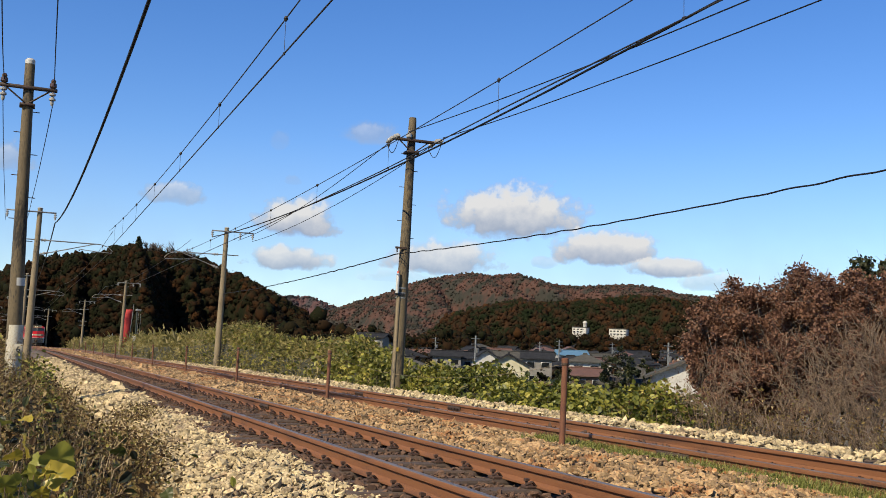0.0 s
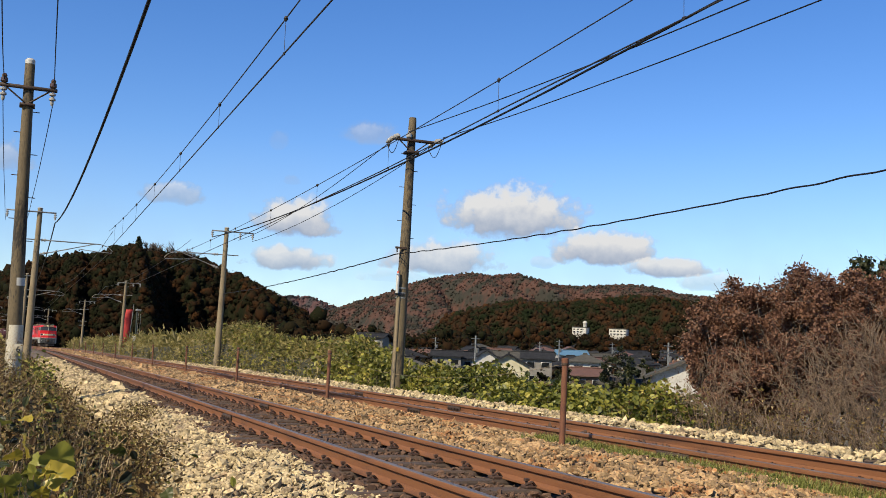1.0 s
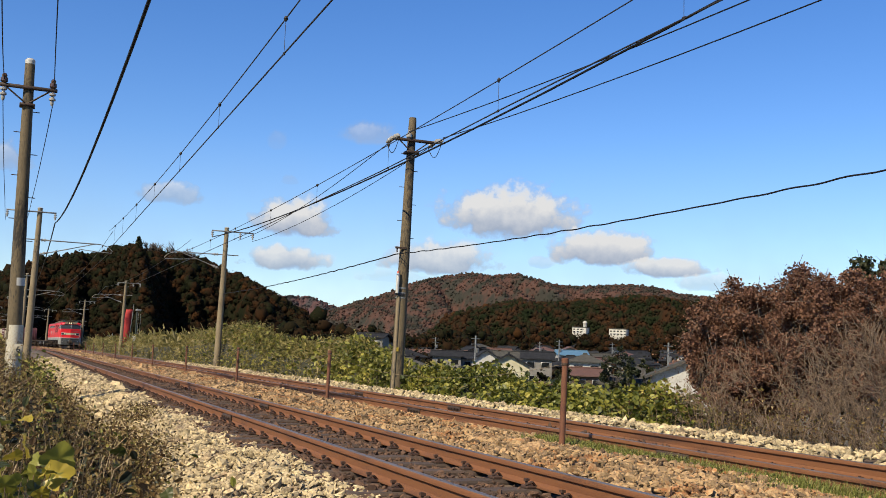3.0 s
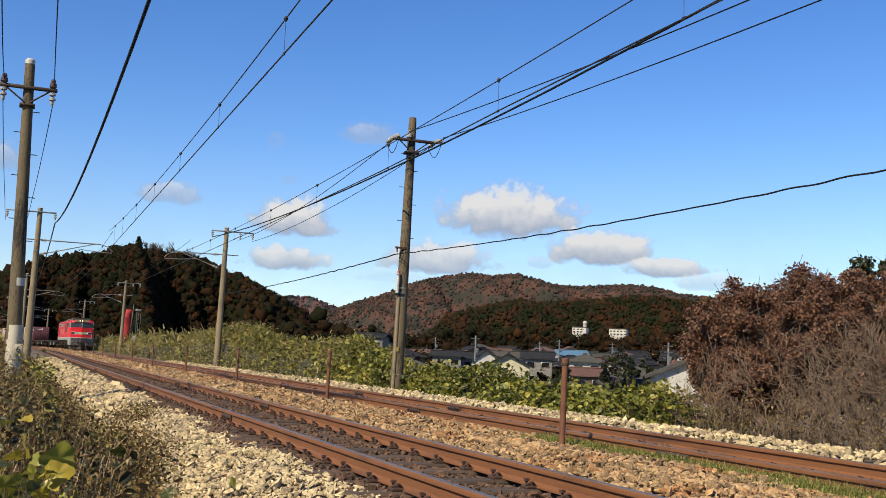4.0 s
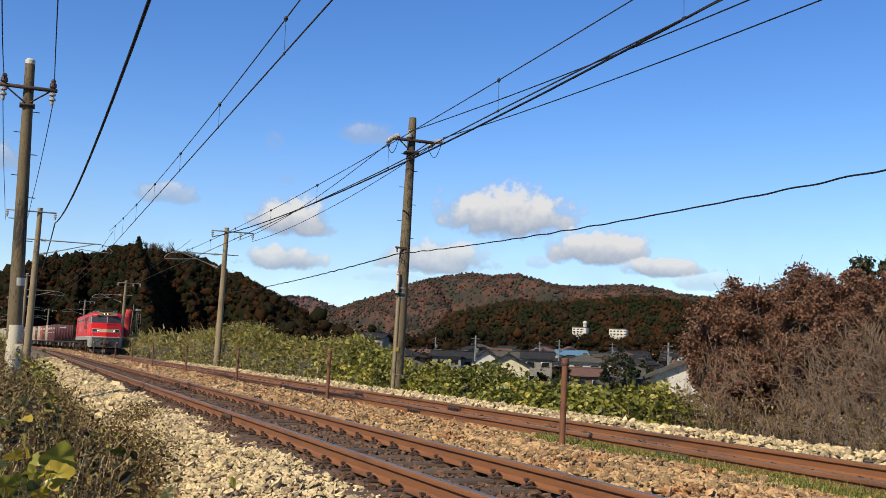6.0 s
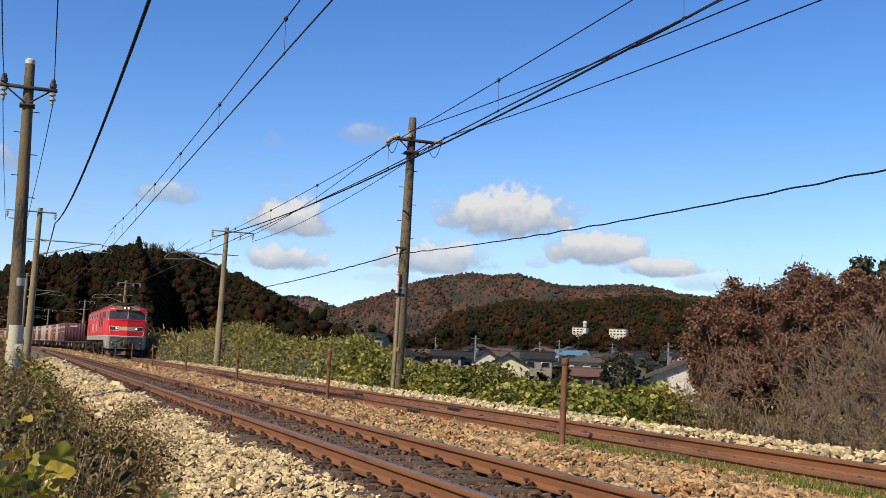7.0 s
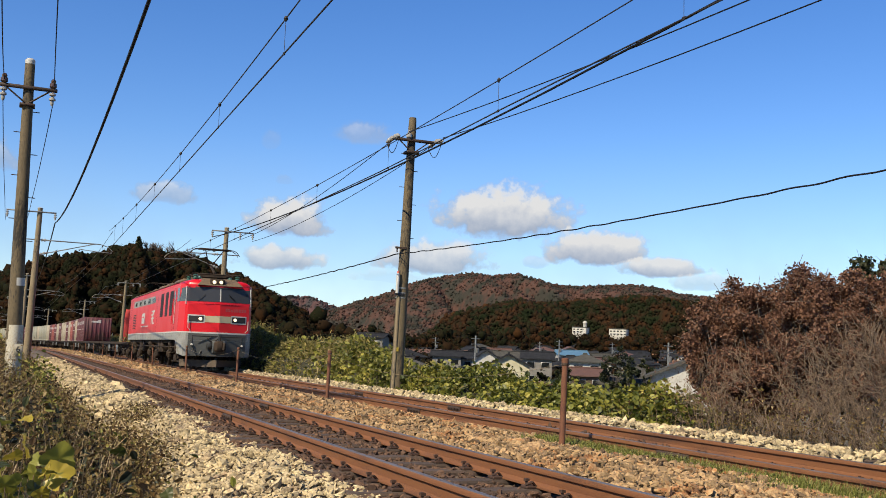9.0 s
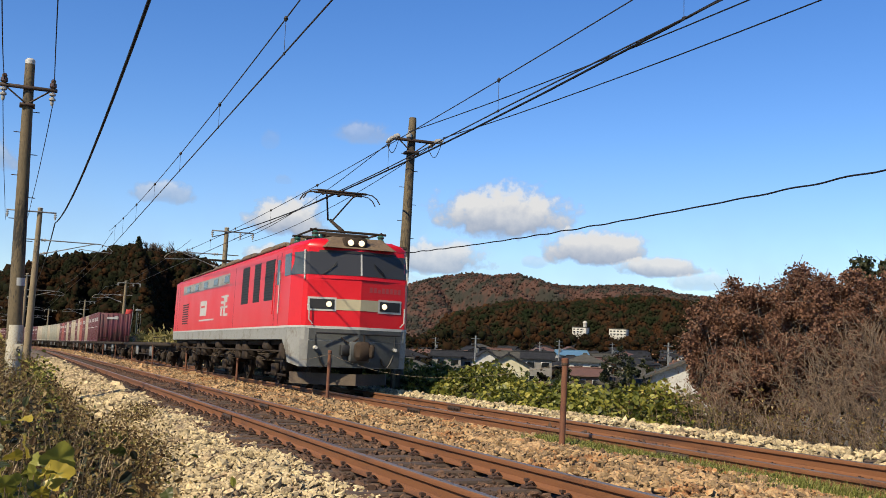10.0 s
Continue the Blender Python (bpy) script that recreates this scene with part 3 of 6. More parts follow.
def mast(s, lat, inward, top, arm_lo, arm_hi, seed, reach):
    """Catenary mast with insulated top arm and cantilever; inward: the side on which the track lies."""
    x, y, th = on_line(s, lat)
    p = thing("catenary_mast", "slim concrete catenary mast with steel cantilever beside the track", "catenary mast", pose(x, y, 0, 0, 0, math.degrees(th)), "catenary masts")
    lean = 0.12 * (1 if lat > 5 else 0.8)
    part("shaft", Shape().turned((0, 0, -0.6), (lean, 0, top), [(0, 0.17), (0.4, 0.15), (1, 0.105)], 16), M_CONC, p)
    part("pole_cap", Shape().turned((lean, 0, top), (lean, 0, top + 0.06), [(0, 0.11), (0.6, 0.12), (1, 0.08)], 16), M_CONC_PALE, p)
    part("top_arm", Shape().box(((arm_lo + arm_hi) / 2, -0.12, top - 0.15), (arm_hi - arm_lo, 0.06, 0.06), 0.006), M_STEEL, p, "galvanised top arm")
    for ax in (arm_lo + 0.04, arm_hi - 0.04) if seed % 2 else (arm_lo + 0.04, (lean + arm_hi) / 2, arm_hi - 0.04):
        insulator(p, (ax, -0.12, top - 0.18), (ax, -0.12, top - 0.48), "hanging_insulator")
    i = inward
    part("cantilever", Shape().tube((-i * 0.75, 0, 5.36), (i * reach, 0, 5.34), 0.025, 0.025, 8), M_STEEL, p, "galvanised cantilever tube")
    part("diagonal_tube", Shape().tube((i * 0.15, 0, 4.68), (i * reach * 0.9, 0, 5.33), 0.022, 0.022, 8), M_STEEL, p)
    insulator(p, (i * 0.2, 0, 4.70), (i * 0.55, 0, 4.82), "cantilever_insulator")
    insulator(p, (i * 0.2, 0, 5.355), (i * 0.55, 0, 5.35), "cantilever_insulator")
    e = reach
    hook = [(i * e, 0, 5.34), (i * (e + 0.35), 0, 5.24), (i * (e + 0.55), 0, 5.06), (i * (e + 0.5), 0, 4.97), (i * (e - 0.2), 0, 5.0), (i * (e - 0.9), 0, 5.06)]
    part("registration_arm", Shape().path(hook, 0.018, 6), M_STEEL, p, "curved registration arm")


for k, s in enumerate((47.5, 95.0, 143.0, 191.0, 239.0)):
    mast(s, 0.55, 1, 6.74, -1.28, 0.78, 1, 2.75)
    mast(s + 0.8, 9.02, -1, 6.64, -0.62, 1.42, 2, 2.2)


def wire(name, label, pts, r, material, group="", wavy=0.0):
    """One wire along points; between points a gentle curve."""
    t = np.linspace(0, len(pts) - 1, (len(pts) - 1) * (70 if wavy else 8) + 1)
    a = np.array(pts)
    yy = np.interp(t, range(len(pts)), a[:, 1])
    if len(pts) == 3:
        z = np.polyval(np.polyfit(a[:, 1], a[:, 2], 2), yy)
    else:
        z = np.interp(yy, a[:, 1], a[:, 2])
    x = np.interp(yy, a[:, 1], a[:, 0])
    z = z + wavy * np.sin(yy * 6.5) * (0.6 + 0.4 * np.sin(yy * 0.9))
    ob = part(name, Shape().path(list(zip(x, yy, z)), r, 6), material)
    return tagged(ob, label, "overhead wire", group)


def catenary(xa, slope, zc, zmin, k, mid, y0, y1, drops, r):
    c = thing("catenary", "overhead contact wire hung below a messenger wire", "overhead wire")
    X = lambda y: xa + slope * y
    Z = lambda y: zmin + k * (y - mid) ** 2
    ys = np.linspace(y0, y1, 25)
    zf = (lambda y: zc) if isinstance(zc, float) else (lambda y: float(np.interp(y, *zc)))
    part("contact_wire", Shape().path([(X(y), y, zf(y)) for y in ys], r, 6), M_COPPER, c, "dark bronze contact wire")
    part("messenger_wire", Shape().path([(X(y), y, Z(y)) for y in ys], r * 0.8, 6), M_COPPER, c, "grey stranded messenger wire")
    for y in drops:
        part("dropper", Shape().tube((X(y), y, zf(y)), (X(y), y, Z(y)), 0.004, 0.004, 5).turned((X(y), y, Z(y) - 0.04), (X(y), y, Z(y) + 0.04), [(0, 0.015), (0.5, 0.035), (1, 0.015)], 8).box((X(y), y, zf(y)), (0.02, 0.06, 0.04)), M_COPPER, c)
    return c


catenary(3.077, 0.0118, 5.07, 5.49, 0.0009, 24, 0.5, 47.5, (4, 9, 13.6, 18.9, 24.2, 29.5, 34.8, 40, 44), 0.0125)
catenary(7.1, 0.0005, ([0, 9, 14, 20, 30, 48], [5.05, 5.0, 4.95, 4.83, 4.8, 4.84]), 5.2, 0.0007, 34, 0.5, 48.3, (4.5, 9.5, 14.5, 19.8, 25.3, 30.5, 36, 41, 45.5), 0.012)
catenary(3.9, -0.002, 5.07, 5.5, 0.0009, 71, 47.5, 95.0, (53, 60, 67, 74, 81, 88), 0.0125)
catenary(7.6, -0.003, 5.03, 5.5, 0.0009, 71, 48.3, 95.8, (53, 60, 67, 74, 81, 88), 0.0125)
catenary(3.6, 0.0, 5.07, 5.5, 0.0009, 119, 95, 143, (101, 110, 119, 128, 137), 0.0125)
catenary(7.3, 0.0, 5.03, 5.5, 0.0009, 119, 95.8, 143.8, (101, 110, 119, 128, 137), 0.0125)
wire("feeder_wire", "thick black insulated feeder wire over the verge", [(1.3, 0.5, 6.2), (1.3, 24, 5.14), (1.3, 47.4, 6.14)], 0.026, M_WIRE)
wire("feeder_wire", "thick black insulated feeder wire over the verge", [(1.3, 47.4, 6.14), (1.25, 71, 5.2), (1.2, 95, 6.1)], 0.026, M_WIRE)
wire("feeder_wire", "thick black insulated feeder wire over the tracks", [(8.3, 0.5, 6.2), (8.33, 24, 5.45), (8.44, 48.2, 6.17)], 0.02, M_WIRE)
for x0, x1, za, xm, zm in ((-0.58, -0.62, 5.82, -0.48, 5.33), (0.38, 0.2, 5.8, 0.203, 5.44)):
    wire("power_line", "thin black power line on pin insulators", [(xm - 0.05, 0.5, 5.9), (xm, 14, zm), (x0, 21.9, 6.2)], 0.009, M_WIRE)
    wire("power_line", "thin black power line on pin insulators", [(x0, 21.9, za), (x1, 35, 5.5), (x1 - 0.1, 47.3, 6.1)], 0.009, M_WIRE)
wire("power_line", "black power line on strain insulators", [(9.0, 0.5, 5.77), (9.0, 12, 5.96), (8.95, 23.5, 6.57)], 0.011, M_WIRE)
wire("power_line", "black power line on strain insulators", [(9.9, 0.5, 5.89), (9.9, 12, 5.985), (9.93, 23.5, 6.53)], 0.011, M_WIRE)
wire("power_line", "black power line on strain insulators", [(8.8, 24.6, 6.45), (9.2, 36, 5.95), (9.7, 48.2, 6.1)], 0.011, M_WIRE)
wire("power_line", "black power line on strain insulators", [(9.95, 24.6, 6.45), (10.1, 36, 5.95), (10.4, 48.2, 6.1)], 0.011, M_WIRE)
wire("telephone_cable", "twisted dark telephone cable sagging from the pole", [(9.1, 0.5, 3.37), (9.1, 10.5, 3.17), (9.03, 24.1, 3.46)], 0.0115, M_WIRE, wavy=0.011)
wire("telephone_cable", "twisted dark telephone cable sagging from the pole", [(9.03, 24.1, 3.46), (9.06, 37, 3.33), (9.1, 48.2, 3.45)], 0.015, M_WIRE, wavy=0.011)


# ---- fence of old pipes between the tracks ----
def fence():
    f = thing("wire_fence", "row of rusty steel pipe posts with a slack rope", "fence")
    ys = [0.8, 10.2, 19.6, 28.7, 37.9, 47.5, 56.5, 66.0, 75.5, 85.0, 94.5, 104, 113.5]
    me = Shape().turned((0, 0, -0.45), (0, 0, 0.885), [(0, 0.036), (0.955, 0.036), (0.957, 0.042), (0.995, 0.042), (1, 0.03)], 14).mesh("post", M_RUSTPOST, True)
    for k, y in enumerate(ys):
        ob = part("post", me, None, f)
        ob.matrix_basis = pose(5.95 + 0.015 * math.sin(k * 2.3), y, 0, 0.6 * math.sin(k), 1.2 + 0.5 * math.cos(k * 1.7), 20 + 13 * k)
        part("top_wire_ring", Shape().turned((0, 0, 0.80), (0, 0, 0.83), [(0, 0.043), (1, 0.043)], 10), M_DARKSTEEL, ob)
    for k, (a, b) in enumerate(zip(ys, ys[1:])):
        sag = 0.3 if k == 1 else 0.22
        if k == 0:
            continue
        part("slack_rope", Shape().path([(5.95, a + (b - a) * i / 12, 0.81 - 4 * sag * (i / 12) * (1 - i / 12)) for i in range(13)], 0.0028, 5), M_CONC, f, "slack grey rope")


fence()


# ---- the train ----
SPEED, FRONT_AT_END, LOCO_L = 16.825, 21.35, 19.7
M_RED = mat("red_paint", (0.90, 0.010, 0.020), (1.0, 0.018, 0.030), 0.8, 0.36, fine=12, bump=0.03, spec=0.3)
M_GREY = mat("grey_paint", (0.34, 0.34, 0.32), (0.46, 0.46, 0.43), 1.5, 0.5, fine=14, bump=0.04, stain=(0.28, 0.25, 0.2))
M_APRON = mat("dark_grey_paint", (0.075, 0.08, 0.08), (0.13, 0.136, 0.13), 1.5, 0.55, fine=14, bump=0.05)
M_CREAM = mat("cream_paint", (0.62, 0.54, 0.34), (0.7, 0.62, 0.4), 2, 0.45, fine=14, bump=0.02)
M_ROOF = mat("dirty_roof", (0.10, 0.07, 0.045), (0.24, 0.16, 0.09), 1.2, 0.85, fine=12, bump=0.1, stain=(0.07, 0.05, 0.04))
M_FRAME = mat("grimy_underframe", (0.016, 0.0125, 0.01), (0.075, 0.056, 0.042), 2.5, 0.85, fine=22, bump=0.2, spec=0.15, stain=(0.07, 0.047, 0.033))
M_GREEN = plain("green_insulator", (0.05, 0.16, 0.12), 0.3)
M_SLAT = plain("black_slat", (0.025, 0.022, 0.02), 0.7)
M_NUMBER = plain("dull_red_grey", (0.62, 0.07, 0.075))
M_LAMP = plain("headlamp", (1.0, 0.82, 0.5), 0.2, glow=0.8)
M_LAMPDIM = plain("clear_lamp", (0.8, 0.78, 0.7), 0.15)
M_PANE = plain("cab_glass", (0.07, 0.07, 0.068), 0.1, spec=0.35)
M_PANE_DUSTY = mat("dusty_glass", (0.07, 0.08, 0.082), (0.12, 0.135, 0.138), 2, 0.2, bump=0.0, spec=0.35)


def loco_outline(z):
    """Half outline of the body at height z: (distance behind the nose, half width), nose first."""
    w = 1.42 - max(z - 1.6, 0) * 0.022
    rake = max(z - 2.5, 0) * 0.16 + max(1.4 - z, 0) * 0.08
    k = w / 1.42
    return [(rake, 0.0), (rake + 0.145, 0.6 * k), (rake + 0.29, 1.19 * k), (rake + 0.37, 1.27 * k), (0.95 + rake * 0.4, w), (LOCO_L / 2, w)]


def loco_ring(z, grow=0.0):
    h = loco_outline(z)
    q = []
    for u, v in h:
        q.append((LOCO_L / 2 - u + (grow if u < 1 else 0), -(v + (grow if v > 0.1 else 0))))
    right = q
    rear = [(-a, b) for a, b in reversed(right[:-1])]
    r_side = right + rear
    left = [(a, -b) for a, b in reversed(r_side[1:-1])]
    return [Vector((a, b, z)) for a, b in r_side + left]


def loco_band(zs, grow=0.0, cap_top=False, cap_bottom=False):
    sh = Shape()
    rings = [loco_ring(z, grow) for z in zs]
    n = len(rings[0])
    for r in rings:
        sh.v += [tuple(q) for q in r]
    for k in range(len(zs) - 1):
        sh.f += [(k * n + i, k * n + (i + 1) % n, (k + 1) * n + (i + 1) % n, (k + 1) * n + i) for i in range(n)]
    if cap_top:
        sh.f.append(tuple(range((len(zs) - 1) * n, len(zs) * n)))
    if cap_bottom:
        sh.f.append(tuple(range(n - 1, -1, -1)))
    return sh


def nose_point(v, z, out):
    """On the nose at lateral place v (negative: right-hand side) and height z."""
    h = loco_outline(z)
    u = np.interp(abs(v), [b for _, b in h[:4]], [a for a, _ in h[:4]])
    return Vector((LOCO_L / 2 - u + out, v, z))


def nose_panel(v0, v1, z0, z1, out=0.008, cuts=4, thick=0.02):
    """A thin plate that follows the nose."""
    sh = Shape()
    vs = [v0 + (v1 - v0) * i / cuts for i in range(cuts + 1)]
    front = [nose_point(v, z, out) for z in (z0, z1) for v in vs]
    back = [nose_point(v, z, -thick) for z in (z0, z1) for v in vs]
    n = cuts + 1
    sh.v = [tuple(q) for q in front + back]
    sh.f = [(i, i + 1, n + i + 1, n + i) for i in range(cuts)]
    loop = list(range(n)) + list(range(2 * n - 1, n - 1, -1))
    sh.f += [(a, b, b + 2 * n, a + 2 * n) for a, b in zip(loop, loop[1:] + loop[:1])]
    return sh


def side_panel(u0, u1, z0, z1, side=-1, out=0.008, thick=0.03, lean=True):
    x0, x1 = LOCO_L / 2 - u0, LOCO_L / 2 - u1
    w = lambda z: 1.42 - max(z - 1.6, 0) * 0.022
    sh = Shape()
    sh.v = [(x, side * (w(z) + o), z) for o in (out, -thick) for x, z in ((x0, z0), (x1, z0), (x1, z1), (x0, z1))]
    sh.f = [(0, 1, 2, 3), (7, 6, 5, 4), (0, 4, 5, 1), (1, 5, 6, 2), (2, 6, 7, 3), (3, 7, 4, 0)]
    return sh


def cab_side(u0, u1, z0, z1, side, out=0.008):
    """A plate on the cab's side that follows its angled corner."""
    us = [u0, u0 + (0.95 - u0) / 2, 0.97, u1]
    sh, n = Shape(), 4
    for o in (out, -0.03):
        for z in (z0, z1):
            h = loco_outline(z)[3:5]
            rk = h[0][0] - 0.37
            for u in us:
                w = np.interp(u + rk * 0.8, [h[0][0], h[1][0]], [h[0][1], h[1][1]])
                sh.v.append((LOCO_L / 2 - u - rk * 0.8, side * (w + o), z))
    sh.f = [(i, i + 1, n + i + 1, n + i) for i in range(3)]
    loop = [0, 1, 2, 3, 7, 6, 5, 4]
    sh.f += [(a, b, b + 8, a + 8) for a, b in zip(loop, loop[1:] + loop[:1])]
    return sh


def wheelset_shape(r, gauge=1.08):
    sh = Shape()
    sh.tube((0, -0.95, 0), (0, 0.95, 0), 0.08, 0.08, 10)
    for s in (-1, 1):
        a, b = s * (gauge / 2 - 0.03), s * (gauge / 2 + 0.1)
        sh.turned((0, a, 0), (0, b, 0), [(0, r + 0.03), (0.22, r + 0.03), (0.25, r), (1, r - 0.01)], 28)
        sh.turned((0, b, 0), (0, b + s * 0.02, 0), [(0, r * 0.86), (1, r * 0.84)], 28)
        for k in range(8):
            t = math.pi * k / 4
            sh.box((math.cos(t) * r * 0.55, b + s * 0.03, math.sin(t) * r * 0.55), (r * 0.5, 0.03, 0.06), 0, Matrix.Rotation(-t, 3, "Y"))
    return sh


WHEELSETS = []


def bogie(parent, x, base, r, half=1.03):
    """Bogie frame with axle boxes, springs, brake gear; wheelsets turn."""
    b = part("bogie", Shape().box((x, -half, r + 0.14), (base + 1.0, 0.14, 0.2), 0.03).box((x, half, r + 0.14), (base + 1.0, 0.14, 0.2), 0.03).box((x, 0, r + 0.1), (0.5, 2 * half, 0.24), 0.03), M_FRAME, parent, "grimy dark bogie")
    for s in (-1, 1):
        for e in (-1, 1):
            ax = x + e * base / 2
            part("axle_box", Shape().box((ax, s * (half + 0.06), r), (0.36, 0.24, 0.34), 0.04).tube((ax, s * (half + 0.17), r), (ax, s * (half + 0.21), r), 0.13, 0.11, 12), M_FRAME, b)
            for d in (-0.26, 0.26):
                part("spring", Shape().turned((ax + d, s * (half + 0.06), r + 0.02), (ax + d, s * (half + 0.06), r + 0.34), [(k / 12, 0.085 if k % 2 else 0.06) for k in range(13)], 10), M_FRAME, b)
        part("damper", Shape().tube((x - 0.35, s * (half + 0.15), r + 0.1), (x + 0.35, s * (half + 0.15), r + 0.3), 0.05, 0.05, 8), M_FRAME, b)
        part("brake_hanger", Shape().box((x, s * (half + 0.02), r - 0.16), (0.5, 0.12, 0.3), 0.03).tube((x - base * 0.42, s * half, r - 0.28), (x + base * 0.42, s * half, r - 0.28), 0.035, 0.035, 6), M_FRAME, b)
    me = wheelset_shape(r).mesh("wheelset", M_FRAME, True)
    for e in (-1, 1):
        w = part("wheelset", me, None, parent, "worn dark steel wheelset")
        w.matrix_basis = pose(x + e * base / 2, 0, r)
        WHEELSETS.append((w, x + e * base / 2, r))
    return b


def pantograph(parent, x, up):
    base = part("pantograph", Shape().box((x, 0, 3.66), (1.3, 0.9, 0.06), 0.02).box((x + 0.5, 0, 3.71), (0.1, 1.3, 0.09), 0.02).box((x - 0.5, 0, 3.71), (0.1, 1.3, 0.09), 0.02), M_FRAME, parent, "dark single-arm pantograph")
    for sx in (-0.6, 0.6):
        for sy in (-0.6, 0.6):
            part("stand_insulator", Shape().turned((x + sx, sy, 3.44), (x + sx, sy, 3.68), [(0, 0.06), (0.15, 0.1), (0.4, 0.06), (0.55, 0.1), (0.8, 0.06), (1, 0.05)], 12), M_GREEN, base, "green glazed insulator")
    h = 1.24 if up else 0.62
    knee = Vector((x - 0.62, 0, 3.80 + h * 0.33))
    top = Vector((x + 0.15, 0, 3.78 + h - 0.27))
    part("lower_arm", Shape().tube((x + 0.45, 0, 3.82), knee, 0.05, 0.04, 8), M_FRAME, base)
    part("thrust_rod", Shape().tube((x + 0.25, 0.12, 3.80), knee + Vector((0.1, 0.05, -0.05)), 0.018, 0.018, 6), M_FRAME, base)
    part("upper_arm", Shape().tube(knee + Vector((0, -0.06, 0)), top + Vector((0, -0.35, 0)), 0.025, 0.02, 6).tube(knee + Vector((0, 0.06, 0)), top + Vector((0, 0.35, 0)), 0.025, 0.02, 6), M_FRAME, base)
    for d in (-0.17, 0.17):
        part("collector_strip", Shape().box((top.x + d, 0, top.z + 0.05), (0.07, 1.25, 0.05), 0.012), M_FRAME, base)
        for s in (-1, 1):
            horn = [(top.x + d, s * 0.62, top.z + 0.055), (top.x + d, s * 0.78, top.z + 0.03), (top.x + d, s * 0.9, top.z - 0.05), (top.x + d, s * 0.98, top.z - 0.18)]
            part("horn", Shape().path(horn, 0.016, 6), M_FRAME, base)
    part("head_frame", Shape().box((top.x, 0, top.z), (0.4, 0.06, 0.03)).box((top.x, -0.4, top.z + 0.01), (0.4, 0.04, 0.03)).box((top.x, 0.4, top.z + 0.01), (0.4, 0.04, 0.03)), M_FRAME, base)


def locomotive():
    lo = thing("electric_locomotive", "red electric locomotive with cream band and grey skirt hauling freight", "locomotive")
    H = LOCO_L / 2
    body = part("body", loco_band([1.46, 1.9, 2.5, 2.62, 3.14, 3.24], 0, True, True), M_RED, lo, "glossy red body shell", smooth=False)
    part("lower_band", loco_band([1.14, 1.41], 0.0, False, True), M_GREY, lo, "light grey lower band", smooth=False)
    part("white_line", loco_band([1.41, 1.46], 0.006, True, True), M_WHITE, lo, "white waist line")
    # roof: rounded shoulders, dirty on top
    sh, rings = Shape(), []
    for z, k, back in ((3.24, 1.0, 0.0), (3.30, 1.0, 0.02), (3.40, 0.9, 0.16), (3.48, 0.72, 0.42), (3.52, 0.5, 0.62)):
        rings.append([Vector((math.copysign(min(abs(q.x), H - 0.16 - back), q.x) if abs(q.x) > 1 else q.x, q.y * k, z)) for q in loco_ring(3.24)])
    n = len(rings[0])
    for r in rings[:4]:
        sh.v += [tuple(q) for q in r]
    for k in range(3):
        sh.f += [(k * n + i, k * n + (i + 1) % n, (k + 1) * n + (i + 1) % n, (k + 1) * n + i) for i in range(n)]
    sh.f.append(tuple(range(3 * n, 4 * n)))
    part("roof_shoulder", sh, M_RED, lo, "red roof ends")
    part("roof_deck", Shape().prism([(-1.3, 3.30), (1.3, 3.30), (1.26, 3.44), (0.7, 3.545), (-0.7, 3.545), (-1.26, 3.44)], "x", -H + 1.7, H - 1.7), M_ROOF, lo, "brown dirty roof deck")
    part("roof_brow", Shape().add([(H - 0.10, -0.85, 3.245), (H - 0.10, 0.85, 3.245), (H - 0.46, 0.6, 3.53), (H - 0.46, -0.6, 3.53), (H - 1.9, -0.95, 3.3), (H - 1.9, 0.95, 3.3), (H - 1.9, 0.8, 3.55), (H - 1.9, -0.8, 3.55)], [(0, 1, 2, 3), (3, 2, 6, 7), (0, 3, 7, 4), (1, 5, 6, 2), (4, 7, 6, 5), (0, 4, 5, 1)]), M_ROOF, lo, "brown stained brow over the windscreen")
    for k, (x, w, l, h) in enumerate(((5.2, 1.7, 1.2, 0.16), (3.4, 1.5, 1.4, 0.2), (1.2, 1.6, 1.6, 0.18), (-1.6, 1.5, 1.8, 0.2), (-3.8, 1.6, 1.2, 0.15))):
        part("roof_hatch", Shape().box((x, 0, 3.55 + h / 2), (l, w, h), 0.04), M_ROOF, lo)
    part("roof_bus_bar", Shape().tube((-6, 0.5, 3.86), (6, 0.5, 3.86), 0.025, 0.025, 8), M_FRAME, lo)
    for x in (-5.5, -3.2, -0.8, 1.6, 4.0, 5.6):
        part("roof_insulator", Shape().turned((x, 0.5, 3.5), (x, 0.5, 3.86), [(0, 0.06), (0.15, 0.09), (0.35, 0.05), (0.5, 0.09), (0.7, 0.05), (0.85, 0.08), (1, 0.04)], 10), M_GREEN, lo, "green glazed insulator")
    for s in (-1, 1):
        part("roof_rail", Shape().tube((-H + 2, s * 1.28, 3.42), (H - 2, s * 1.28, 3.42), 0.03, 0.03, 6), M_ROOF, lo, "brown gutter rail")
    for x in (H - 1.15, H - 2.75):
        for v in (-0.82, 0.82):
            part("roof_insulator", Shape().turned((x, v, 3.42), (x, v, 3.72), [(0, 0.07), (0.15, 0.1), (0.35, 0.06), (0.5, 0.1), (0.7, 0.06), (0.85, 0.09), (1, 0.05)], 10), M_GREEN, lo, "green glazed insulator")
        part("roof_cross_bar", Shape().tube((x, -0.95, 3.74), (x, 0.95, 3.74), 0.03, 0.03, 8), M_FRAME, lo)
